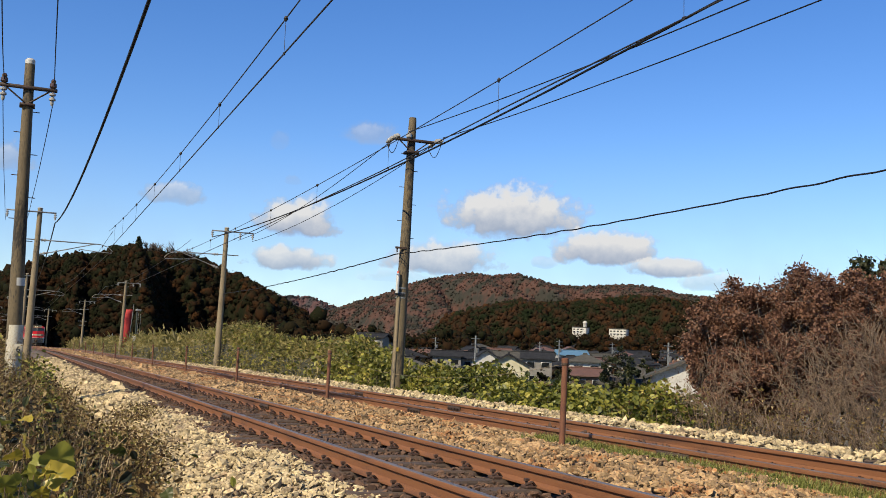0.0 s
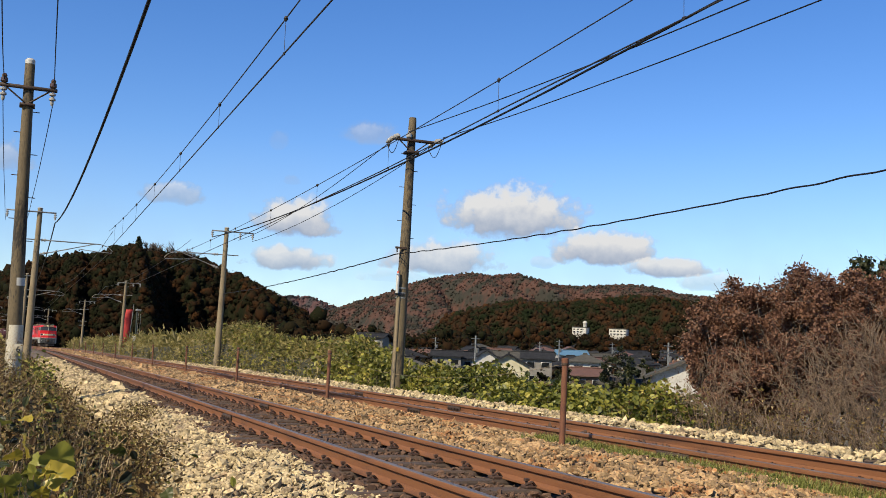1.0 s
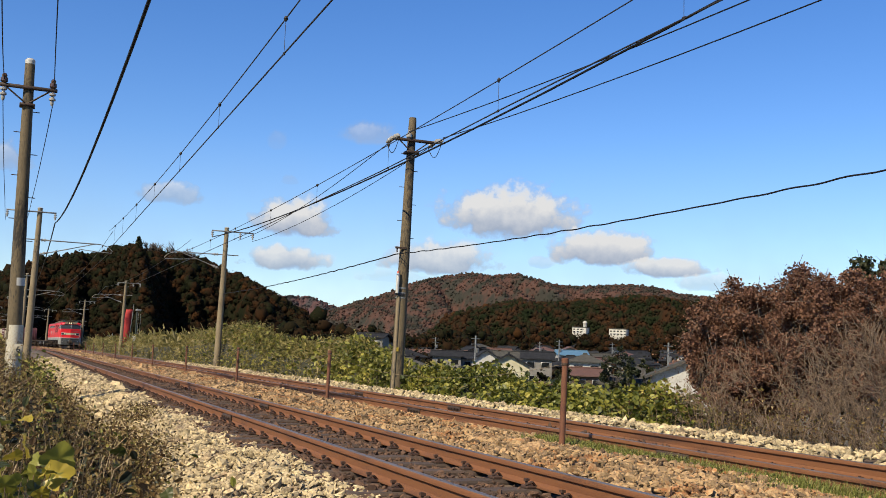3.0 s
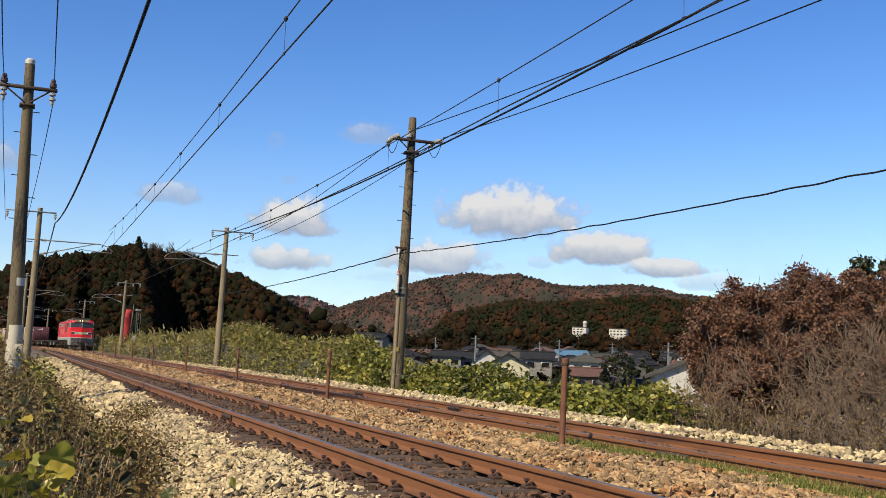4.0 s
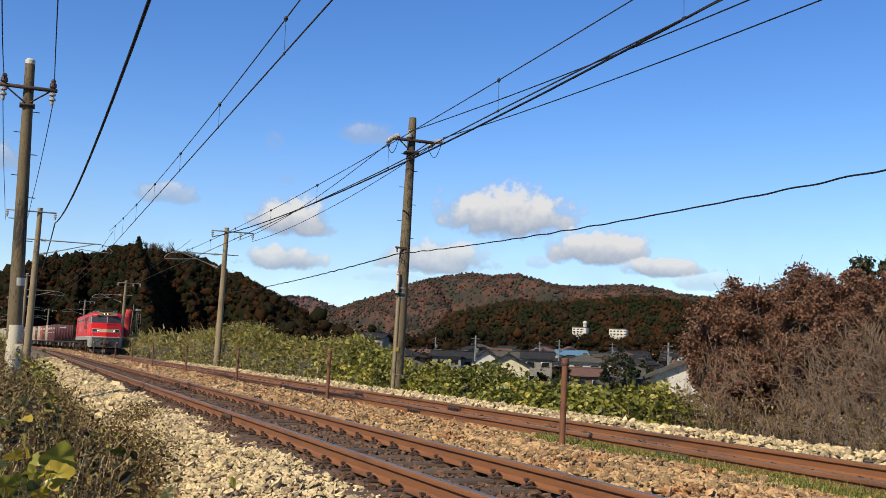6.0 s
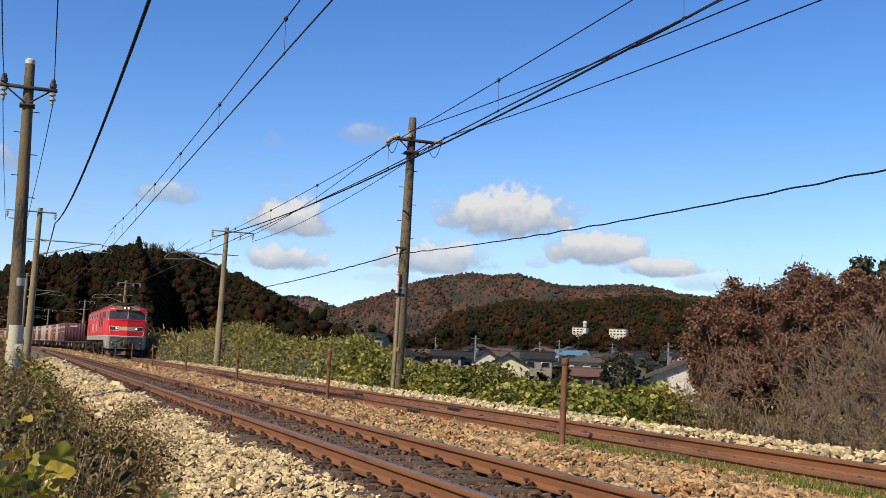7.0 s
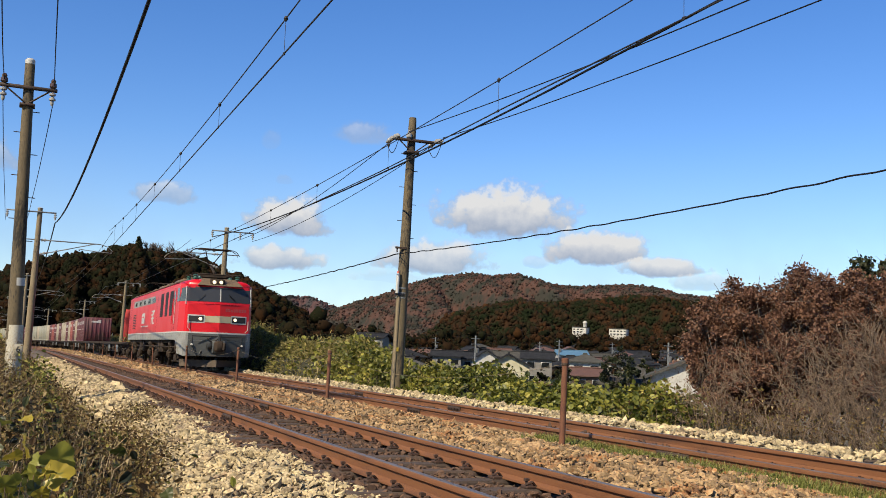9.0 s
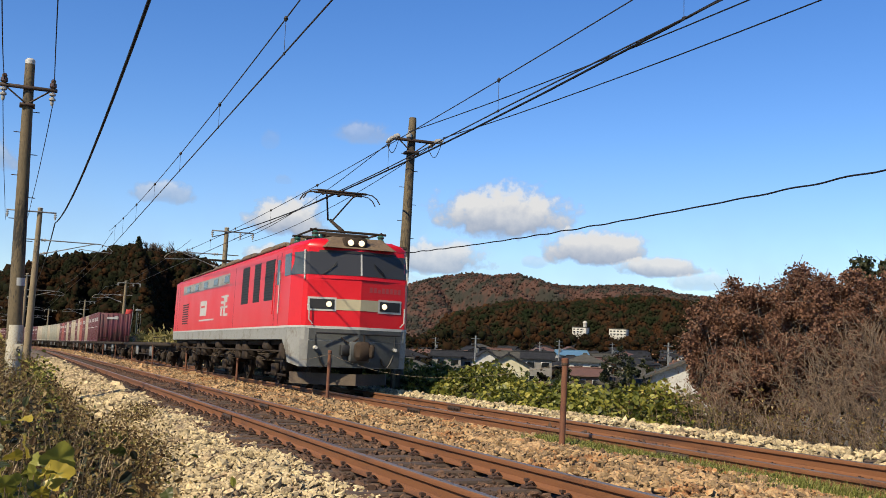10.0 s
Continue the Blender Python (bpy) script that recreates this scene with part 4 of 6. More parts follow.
    for v in (-0.82, 0.82):
        part("roof_long_bar", Shape().tube((H - 2.8, v, 3.76), (H - 1.1, v, 3.76), 0.026, 0.026, 8), M_FRAME, lo)
    for x, v, l, w in ((H - 3.6, -0.5, 0.7, 0.4), (H - 4.6, 0.3, 0.5, 0.6), (H - 6.9, -0.4, 0.9, 0.5), (H - 9.2, 0.1, 0.6, 0.7), (H - 12.0, -0.3, 0.8, 0.6)):
        part("roof_gear_box", Shape().box((x, v, 3.68), (l, w, 0.26), 0.04), M_ROOF, lo, "dusty equipment box")
    pantograph(lo, H - 2.1, True)
    pantograph(lo, -H + 3.1, False)
    box = part("roof_lamp_box", Shape().box((H - 0.3, -0.12, 3.38), (0.3, 0.54, 0.25), 0.03), M_FRAME, lo, "brown lamp housing on the brow")
    for v in (-0.25, 0.01):
        part("roof_lamp", Shape().turned((H - 0.16, v, 3.38), (H - 0.12, v, 3.38), [(0, 0.07), (0.6, 0.07), (1, 0.05)], 16), M_LAMP, box, "lit round headlamp")
    # nose
    for a, b in ((-1.262, -0.02), (0.02, 1.262)):
        part("windscreen", nose_panel(a, b, 2.62, 3.14, 0.012, cuts=20), M_PANE, lo, "dark windscreen pane", smooth=False)
    part("centre_pillar", nose_panel(-0.02, 0.02, 2.63, 3.13, 0.014, cuts=2), M_WHITE, lo, "pale centre pillar")
    part("brow_shade", nose_panel(-1.24, 1.24, 3.13, 3.185, 0.03), M_BLACK, lo, "black rain strip")
    part("screen_sill", nose_panel(-1.22, 1.22, 2.53, 2.60, 0.025), M_RED, lo)
    for v0, v1 in ((-0.85, -0.55), (0.62, 0.35)):
        a, b = nose_point(v0, 2.64, 0.04), nose_point(v1, 2.86, 0.035)
        part("wiper", Shape().tube(a, b, 0.012, 0.01, 5).tube(b + Vector((0.0, -0.02, 0.06)), a.lerp(b, 0.3) + Vector((0, 0.06, 0)), 0.01, 0.01, 5), M_BLACK, lo)
    part("cream_band", nose_panel(-0.54, 0.0, 1.83, 2.08, 0.008, cuts=2), M_CREAM, lo, "cream front band")
    part("cream_band", nose_panel(0.0, 0.48, 1.83, 2.08, 0.008, cuts=2), M_CREAM, lo, "cream front band")
    for a, b, lamp in ((-1.16, -0.54, -0.70), (0.46, 1.08, 0.62)):
        fr = part("lamp_frame", nose_panel(a, b, 1.80, 2.11, 0.012), M_WHITE, lo, "pale lamp surround")
        part("lamp_recess", nose_panel(a + 0.04, b - 0.04, 1.845, 2.065, 0.02), M_BLACK, fr)
        c = nose_point(lamp, 1.955, 0.02)
        part("headlamp", Shape().turned(c, c + Vector((0.035, 0, 0)), [(0, 0.066), (0.5, 0.064), (1, 0.045)], 18), M_LAMP, fr, "lit round headlamp")
    for i in range(8):
        part("number_bars", nose_panel(0.22 + 0.108 * i, 0.30 + 0.108 * i, 2.26, 2.38 if i != 2 else 2.34, 0.004, cuts=1), M_NUMBER, lo, "raised faded lettering")
    part("front_line", nose_panel(-1.12, 1.12, 1.40, 1.45, 0.014), M_WHITE, lo, "white line")
    for s in (-1, 1):
        part("hand_rail", Shape().path([nose_point(s * 1.14, 1.92, 0.02) + Vector((0.0, s * 0.02, 0)), nose_point(s * 1.14, 1.92, 0.09), nose_point(s * 1.14, 1.6, 0.09), nose_point(s * 1.05, 1.5, 0.06)], 0.015, 6), M_WHITE, lo, "white grab rail")
        # skirt: grey corner that sweeps back under the cab
        sk = Shape()
        front = [nose_point(s * v, 1.14, 0.0) for v in (0.0, 0.6, 1.14)] + [Vector((H - 0.36, s * 1.28, 1.14)), Vector((H - 0.95, s * 1.42, 1.14)), Vector((H - 1.42, s * 1.42, 1.14))]
        low = [Vector((q.x - 0.06 - (0.45 if i == 5 else 0.12 * (i >= 4)) * -0.9, q.y * 0.99, 0.54 if i < 4 else (0.62 if i == 4 else 0.86))) for i, q in enumerate(front)]
        k = len(front)
        sk.v = [tuple(q) for q in front + low]
        sk.f = [(i, i + 1, k + i + 1, k + i) for i in range(k - 1)]
        sk.add([(q.x - 0.04, q.y - s * 0.04, q.z) for q in front + low], [(k + i, k + i + 1, i + 1, i) for i in range(k - 1)])
        part("front_skirt", sk, M_GREY, lo, "light grey skirt", smooth=False)
        part("apron", Shape().add([nose_point(s * v, z, 0.012) for z in (1.13, 0.56) for v in (0.0, 0.6, 1.1)] + [nose_point(s * v, z, -0.05) for z in (1.13, 0.56) for v in (0.0, 0.6, 1.1)], [(0, 1, 4, 3), (1, 2, 5, 4), (6, 9, 10, 7), (7, 10, 11, 8), (2, 8, 11, 5), (3, 4, 10, 9), (4, 5, 11, 10)]), M_APRON, lo, "dark grey apron", smooth=False)
        part("apron_top", nose_panel(s * 0.0, s * 1.1, 1.15, 1.395, 0.012, cuts=2), M_APRON, lo, "dark grey apron", smooth=False)
        c = nose_point(s * 0.95, 0.97, 0.0)
        part("marker_lamp", Shape().turned(c + Vector((0.0, 0, 0)), c + Vector((0.12, 0, 0)), [(0, 0.05), (0.6, 0.05), (1, 0.035)], 12), M_LAMPDIM, lo, "white marker lamp")
        part("lamp_bracket", Shape().tube(c + Vector((0.03, 0, 0)), c + Vector((0.03, 0, 0.3)), 0.015, 0.015, 6), M_BLACK, lo)
        hose = [c + Vector((0.1, -s * (0.05 + 0.3 * t), -0.12 - 0.3 * math.sin(math.pi * t * 0.9))) for t in (0, 0.25, 0.5, 0.75, 1)]
        part("air_hose", Shape().path(hose, 0.022, 6), M_BLACK, lo, "black air hose")
    part("coupler_pocket", Shape().box((H - 0.04, -0.3, 0.93), (0.14, 0.24, 0.24), 0.02), M_BLACK, lo, "open black coupler pocket")
    part("draft_plate", Shape().box((H - 0.03, 0.02, 0.9), (0.16, 0.5, 0.46), 0.03), M_APRON, lo)
    part("coupler", Shape().box((H + 0.12, 0.0, 0.92), (0.55, 0.22, 0.24), 0.05).box((H + 0.36, -0.03, 0.92), (0.3, 0.36, 0.42), 0.08).box((H + 0.46, 0.14, 0.92), (0.2, 0.12, 0.3), 0.04).tube((H + 0.3, 0.02, 1.05), (H + 0.3, 0.02, 1.28), 0.02), M_FRAME, lo, "rust-brown knuckle coupler")
    part("jumper_cable", Shape().path([(H - 0.02, -0.42 + 0.42 * t, 1.22 - 0.12 * math.sin(math.pi * t)) for t in (0, 0.2, 0.4, 0.6, 0.8, 1)], 0.018, 6), M_FRAME, lo, "hanging cable")
    part("step_bar", Shape().tube((H - 0.02, -1.0, 1.3), (H - 0.02, 1.0, 1.3), 0.02), M_BLACK, lo)
    pl = Shape()
    pts = [(-1.2, -1.3), (-1.0, -0.8), (0, -0.02), (1.0, -0.8), (1.2, -1.3)]
    pl.v = [(H + a - 0.1, b, z) for z, sh_ in ((0.40, 0), (0.14, 0.06)) for b, a in pts]
    pl.f = [(i, i + 1, 6 + i, 5 + i) for i in range(4)]
    pl.add([(H + a - 0.14, b, z) for z in (0.40, 0.14) for b, a in pts], [(5 + i, 6 + i, i + 1, i) for i in range(4)])
    part("snow_plough", pl, mat("dusty_brown_plough", (0.09, 0.062, 0.04), (0.2, 0.145, 0.095), 2, 0.8), lo, "dusty brown plough blade", smooth=False)
    # sides
    for s in (-1, 1):
        for u0, u1 in ((5.42, 6.28), (4.08, 4.8), (2.56, 3.54)):
            g = part("grille", side_panel(u0, u1, 2.1, 3.11, s, 0.004), M_BLACK, lo, "black ventilation grille")
            for k in range(14):
                zz = 2.14 + k * 0.07
                part("grille_slat", side_panel(u0 + 0.03, u1 - 0.03, zz, zz + 0.022, s, 0.012, 0.0), M_SLAT, g)
        part("window_band", side_panel(8.12, 16.85, 2.79, 3.11, s, 0.004), M_GREY, lo, "grey window band")
        for k in range(5):
            u = 8.15 + k * 1.78
            w = part("side_window", side_panel(u, u + 0.78, 2.83, 3.06, s, 0.012), M_STEEL, lo, "small framed side window")
            part("pane", side_panel(u + 0.05, u + 0.73, 2.855, 3.035, s, 0.017), M_PANE, w)
        lv = part("louvre", side_panel(15.3, 16.75, 1.66, 2.47, s, 0.004), M_RED, lo)
        for k in range(9):
            part("louvre_slot", side_panel(15.4, 16.65, 1.70 + k * 0.085, 1.745 + k * 0.085, s, 0.01), M_BLACK, lv)
        for u in (7.25, 2.35, 1.93, 18.2, 17.7):
            part("panel_seam", side_panel(u, u + 0.025, 1.47, 3.2, s, 0.003), M_BLACK, lo)
        for u in (2.42, 1.86):
            part("door_rail", Shape().tube((H - u, s * 1.45, 1.75), (H - u, s * 1.43, 2.75), 0.014, 0.014, 6), M_WHITE if u < 2 else M_RED, lo)
        part("door_window", side_panel(2.02, 2.28, 2.45, 3.05, s, 0.006), M_PANE, lo)
        part("logo_block", side_panel(11.7, 12.9, 1.92, 2.42, s, 0.005), M_WHITE, lo, "white emblem block")
        part("logo_notch", side_panel(12.0, 12.7, 2.2, 2.26, s, 0.009), M_RED, lo)
        part("logo_underline", side_panel(10.3, 13.0, 1.75, 1.80, s, 0.005), M_WHITE, lo, "white stripe")
        for k, (u, z, du, dz) in enumerate(((8.1, 2.4, 1.15, 0.06), (8.3, 2.25, 0.3, 0.22), (8.75, 2.22, 0.5, 0.08), (8.2, 2.08, 1.1, 0.06), (8.55, 1.9, 0.22, 0.5), (8.1, 1.84, 0.7, 0.07), (9.0, 1.85, 0.2, 0.3))):
            part("emblem_stroke", side_panel(u, u + du, z, z + dz, s, 0.005), M_WHITE, lo, "white emblem stroke")
        # cab side window follows the angled cab corner
        part("cab_window", cab_side(0.385, 1.5, 2.62, 3.14, s), M_PANE_DUSTY, lo, "grey cab side window", smooth=False)
        part("corner_pillar", Shape().path([(H - 0.33 - max(z - 2.5, 0) * 0.16, s * (1.262 - (z - 1.6) * 0.02), z) for z in (2.5, 2.8, 3.18)], 0.02, 6), M_WHITE, lo, "pale corner trim")
        part("sand_box", Shape().box((H - 1.75, s * 1.2, 0.85), (0.4, 0.3, 0.4), 0.04), M_FRAME, lo)
        for u in (6.1, 7.0, 12.6, 13.6):
            part("equipment_box", Shape().box((H - u, s * 1.12, 0.86), (0.55, 0.35, 0.5), 0.04), M_FRAME, lo)
        for u in (3.4, 9.85, 16.3):
            part("air_tank", Shape().turned((H - u - 0.28, s * 1.22, 0.98), (H - u + 0.28, s * 1.22, 0.98), [(0, 0.08), (0.08, 0.14), (0.92, 0.14), (1, 0.08)], 14), M_FRAME, lo)
        part("side_pipe", Shape().tube((-H + 1.5, s * 1.3, 0.86), (H - 1.9, s * 1.3, 0.86), 0.022, 0.022, 6), M_FRAME, lo)
    part("underframe", Shape().box((0, 0, 1.08), (LOCO_L - 1.8, 2.5, 0.16), 0.02), M_FRAME, lo)
    for u in (3.4, 9.85, 16.3):
        bogie(lo, H - u, 2.6, 0.56)
    return lo


LOCO = locomotive()

WAGON_L = 19.6


def wagon():
    w = thing("container_wagon", "empty rusty flat container wagon with grey brake panels", "freight wagon", group="wagons of the train")
    part("deck_frame", Shape().box((0, -0.95, 0.86), (WAGON_L, 0.16, 0.34), 0.02).box((0, 0.95, 0.86), (WAGON_L, 0.16, 0.34), 0.02).box((0, 0, 0.95), (WAGON_L, 0.4, 0.12), 0.02), M_FRAME, w, "rusty brown deck frame")
    for k in range(11):
        part("cross_beam", Shape().box((-9.5 + 1.9 * k, 0, 0.96), (0.18, 2.4, 0.12), 0.01), M_FRAME, w)
    for s in (-1, 1):
        part("side_sill", Shape().box((0, s * 1.2, 0.94), (WAGON_L - 0.4, 0.1, 0.14), 0.01), M_FRAME, w)
        for x in (-3.0, 2.6):
            part("brake_panel", Shape().box((x, s * 1.15, 0.62), (0.75, 0.08, 0.46), 0.02), M_STEEL, w, "pale grey panel")
        for x in (-1.6, 0.6, 4.4):
            part("air_tank", Shape().turned((x - 0.45, s * 0.9, 0.6), (x + 0.45, s * 0.9, 0.6), [(0, 0.1), (0.08, 0.19), (0.92, 0.19), (1, 0.1)], 12), M_FRAME, w)
        part("truss_rod", Shape().path([(-5, s * 1.1, 0.72), (-3.6, s * 1.1, 0.45), (3.6, s * 1.1, 0.45), (5, s * 1.1, 0.72)], 0.03, 6), M_FRAME, w)
        for x in (-WAGON_L / 2 + 0.15, WAGON_L / 2 - 0.15):
            part("end_rail", Shape().path([(x, s * 1.1, 0.95), (x, s * 1.1, 1.35), (x, s * 0.5, 1.35), (x, s * 0.5, 0.95)], 0.018, 6), M_FRAME, w)
    for x in (-WAGON_L / 2 - 0.15, WAGON_L / 2 + 0.15):
        part("coupler", Shape().box((x, 0, 0.88), (0.5, 0.25, 0.26), 0.04), M_FRAME, w)
    for x in (-6.9, 6.9):
        bogie(w, x, 1.9, 0.43, 0.92)
    return w


FIRST = wagon()
WAGONS = [(FIRST, 0)]
turning = [o for o in WHEELSETS]
for k in range(1, 10):
    c = copy_thing(FIRST, pose(0, 0, 0))
    if k >= 2:
        tagged(c, "loaded flat container wagon, rusty brown frame")
    WAGONS.append((c, k))


def container(material, label, ribs, marks):
    """Twelve-foot box with corner posts, ribbed or plain sides, doors at the sides."""
    L, W, Hh = 3.66, 2.42, 2.28
    c = thing("freight_container", label, "container", group="containers on the wagons")
    part("shell", Shape().box((0, 0, Hh / 2), (L - 0.06, W - 0.06, Hh - 0.04), 0.03), material, c)
    for x in (-1, 1):
        for y in (-1, 1):
            part("corner_post", Shape().box((x * (L / 2 - 0.07), y * (W / 2 - 0.07), Hh / 2), (0.14, 0.14, Hh), 0.015), material, c)
    for y in (-1, 1):
        for z in (0.07, Hh - 0.06):
            part("side_rail", Shape().box((0, y * (W / 2 - 0.04), z), (L - 0.28, 0.08, 0.13), 0.01), material, c)
        n = 9 if ribs else 4
        for k in range(n):
            x = -L / 2 + 0.35 + (L - 0.7) * k / (n - 1)
            part("rib", Shape().box((x, y * (W / 2 - 0.02), Hh / 2), (0.12 if ribs else 0.05, 0.05, Hh - 0.26), 0.012), material, c)
        for x, z, dx, dz in marks:
            part("marking", Shape().box((x, y * (W / 2 + 0.002), z), (dx, 0.012, dz)), M_WHITE, c, "white marking bar")
    for x in (-1, 1):
        for k in range(6):
            y = -W / 2 + 0.3 + (W - 0.6) * k / 5
            part("end_rib", Shape().box((x * (L / 2 - 0.02), y, Hh / 2), (0.05, 0.16, Hh - 0.26), 0.015), material, c)
        part("end_marking", Shape().box((x * (L / 2 + 0.008), -0.15 * x, Hh - 0.42), (0.012, 0.85, 0.16)).box((x * (L / 2 + 0.008), 0.12, Hh - 0.36), (0.014, 0.3, 0.2)), M_WHITE, c, "white marking")
    return c


M_MAROON = mat("maroon_paint", (0.10, 0.018, 0.03), (0.17, 0.03, 0.045), 1.0, 0.55, fine=10, bump=0.05, stain=(0.12, 0.05, 0.04))
M_BEIGE = mat("beige_paint", (0.5, 0.42, 0.3), (0.62, 0.54, 0.4), 1.0, 0.55, fine=10, bump=0.05)
M_PINK = mat("faded_red_paint", (0.34, 0.07, 0.06), (0.45, 0.13, 0.11), 1.0, 0.6, fine=10, bump=0.05)
M_GREYGREEN = mat("grey_green_paint", (0.36, 0.35, 0.27), (0.48, 0.47, 0.37), 1.0, 0.6, fine=10, bump=0.05)
MARKS = ((-1.0, 1.75, 0.55, 0.3), (0.2, 1.75, 0.5, 0.3), (1.1, 1.75, 0.4, 0.3), (0.0, 1.15, 2.6, 0.05))
KINDS = [container(M_MAROON, "maroon ribbed freight container with white markings", True, MARKS), container(M_BEIGE, "beige freight container with plain smooth panels", False, ()),
         container(M_PINK, "faded red freight container with white markings", True, MARKS[:2]), container(M_GREYGREEN, "dull khaki-grey freight container with plain panels", False, ())]
ORDER = "00010 21011 01020 13331 33110 00110 11333 00010".split()
LOADS, used = [], set()
for k, row in enumerate(ORDER):
    for j, ch in enumerate(row):
        ob = KINDS[int(ch)]
        if int(ch) in used:
            ob = copy_thing(ob, pose(0, 0, 0))
        used.add(int(ch))
        LOADS.append((ob, 20.2 + 20.0 * (k + 2) + 0.3 + 1.83 + j * 3.86))


# ---- clouds: a far sheet of sky that drifts ----
def cloud_sheet():
    az, el = np.radians(np.linspace(-14, 62, 60)), np.radians(np.linspace(-1.5, 32, 34))
    ga, ge = np.meshgrid(az, el)
    R = 4300.0
    v = np.stack([R * np.sin(ga) * np.cos(ge), R * np.cos(ga) * np.cos(ge), R * np.sin(ge)], -1).reshape(-1, 3)
    i = np.arange(ga.size).reshape(ga.shape)
    f = np.stack([i[:-1, :-1], i[1:, :-1], i[1:, 1:], i[:-1, 1:]], -1).reshape(-1, 4)
    m, n, l, p = nodes_of("cloud")
    n.remove(p)
    me = array_mesh("cloud_sheet", v, f, m)
    uv = me.uv_layers.new(name="sky")
    deg = np.degrees(np.stack([ga, ge], -1).reshape(-1, 2)).astype(np.float32)
    idx = np.zeros(len(me.loops), np.int32)
    me.loops.foreach_get("vertex_index", idx)
    uv.data.foreach_set("uv", deg[idx].ravel())
    tc = n.new("ShaderNodeUVMap")
    tc.uv_map = "sky"

    def noise_node(scale, detail, rough=0.6):
        t = n.new("ShaderNodeTexNoise")
        t.inputs["Scale"].default_value, t.inputs["Detail"].default_value, t.inputs["Roughness"].default_value = scale, detail, rough
        l.new(tc.outputs[0], t.inputs["Vector"])
        return t

    def math_node(op, a, b=None, c=None):
        q = n.new("ShaderNodeMath")
        q.operation = op
        for k, val in enumerate((a, b, c)):
            if val is None:
                continue
            if isinstance(val, (int, float)):
                q.inputs[k].default_value = val
            else:
                l.new(val, q.inputs[k])
        return q.outputs[0]

    big, small = noise_node(0.85, 7, 0.55), noise_node(0.16, 3)
    sep = n.new("ShaderNodeSeparateXYZ")
    l.new(tc.outputs[0], sep.inputs[0])
    U, V = sep.outputs[0], sep.outputs[1]
    ragged = math_node("SUBTRACT", big.outputs[0], 0.5)
    spots = [(27.2, 7.85, 5.3, 2.6, 1.0), (32.6, 6.1, 4.2, 1.9, 1.0), (36.0, 5.2, 3.4, 1.1, 0.95), (14.7, 7.15, 3.1, 2.1, 1.0), (14.2, 5.0, 3.2, 1.3, 0.9), (7.7, 8.3, 2.5, 1.1, 0.65),
             (23.2, 5.3, 4.4, 1.8, 0.92), (18.8, 12.4, 2.2, 1.1, 0.5), (-0.9, 9.4, 1.5, 1.4, 0.6), (38.6, 4.4, 3.0, 0.9, 0.6), (14.3, 9.6, 0.8, 0.5, 0.3), (13.4, 11.7, 0.7, 0.9, 0.2), (20.6, 4.3, 3.0, 0.8, 0.45), (29.0, 5.4, 1.0, 0.8, 0.5)]
    best, tall = None, None
    for cu, cv, ru, rv, dens in spots:
        du = math_node("DIVIDE", math_node("SUBTRACT", U, cu), ru)
        dv = math_node("DIVIDE", math_node("SUBTRACT", V, cv), rv)
        low = math_node("MULTIPLY", math_node("MINIMUM", dv, 0.0), 2.1)
        dv2 = math_node("ADD", math_node("MAXIMUM", dv, 0.0), low)
        d = math_node("SQRT", math_node("ADD", math_node("MULTIPLY", du, du), math_node("MULTIPLY", dv2, dv2)))
        val = math_node("MULTIPLY_ADD", ragged, 1.1, math_node("SUBTRACT", 1.0, d))
        soft = n.new("ShaderNodeMapRange")
        soft.interpolation_type = "SMOOTHSTEP"
        soft.inputs["From Min"].default_value, soft.inputs["From Max"].default_value, soft.inputs["To Max"].default_value = 0.02, 0.5, dens
        l.new(val, soft.inputs[0])
        h = math_node("MULTIPLY", soft.outputs[0], math_node("ADD", dv, 0.55))
        best = soft.outputs[0] if best is None else math_node("MAXIMUM", best, soft.outputs[0])
        tall = h if tall is None else math_node("MAXIMUM", tall, h)
    wisp = n.new("ShaderNodeMapRange")
    wisp.inputs["From Min"].default_value, wisp.inputs["From Max"].default_value, wisp.inputs["To Max"].default_value = 12.0, 2.5, 0.8
    l.new(V, wisp.inputs[0])
    hazy = math_node("MULTIPLY", wisp.outputs[0], small.outputs[0])
    alpha = math_node("MAXIMUM", best, hazy)
    r = ramp_of(n, [(0.15, (0.50, 0.68, 1.0)), (0.3, (0.56, 0.66, 0.84)), (0.6, (0.82, 0.88, 0.99)), (0.9, (1.14, 1.14, 1.14))])
    l.new(math_node("ADD", tall, math_node("MULTIPLY", ragged, 0.9)), r.inputs[0])
    em, tr, mx = n.new("ShaderNodeEmission"), n.new("ShaderNodeBsdfTransparent"), n.new("ShaderNodeMixShader")
    l.new(r.outputs[0], em.inputs[0])
    em.inputs[1].default_value = 0.86
    l.new(alpha, mx.inputs[0]), l.new(tr.outputs[0], mx.inputs[1]), l.new(em.outputs[0], mx.inputs[2])
    l.new(mx.outputs[0], n["Material Output"].inputs[0])
    ob = new("backdrop_sky", me)
    return tagged(ob, "white cumulus clouds with grey bases drifting in blue sky", "clouds", kind="structure")


CLOUDS = cloud_sheet()


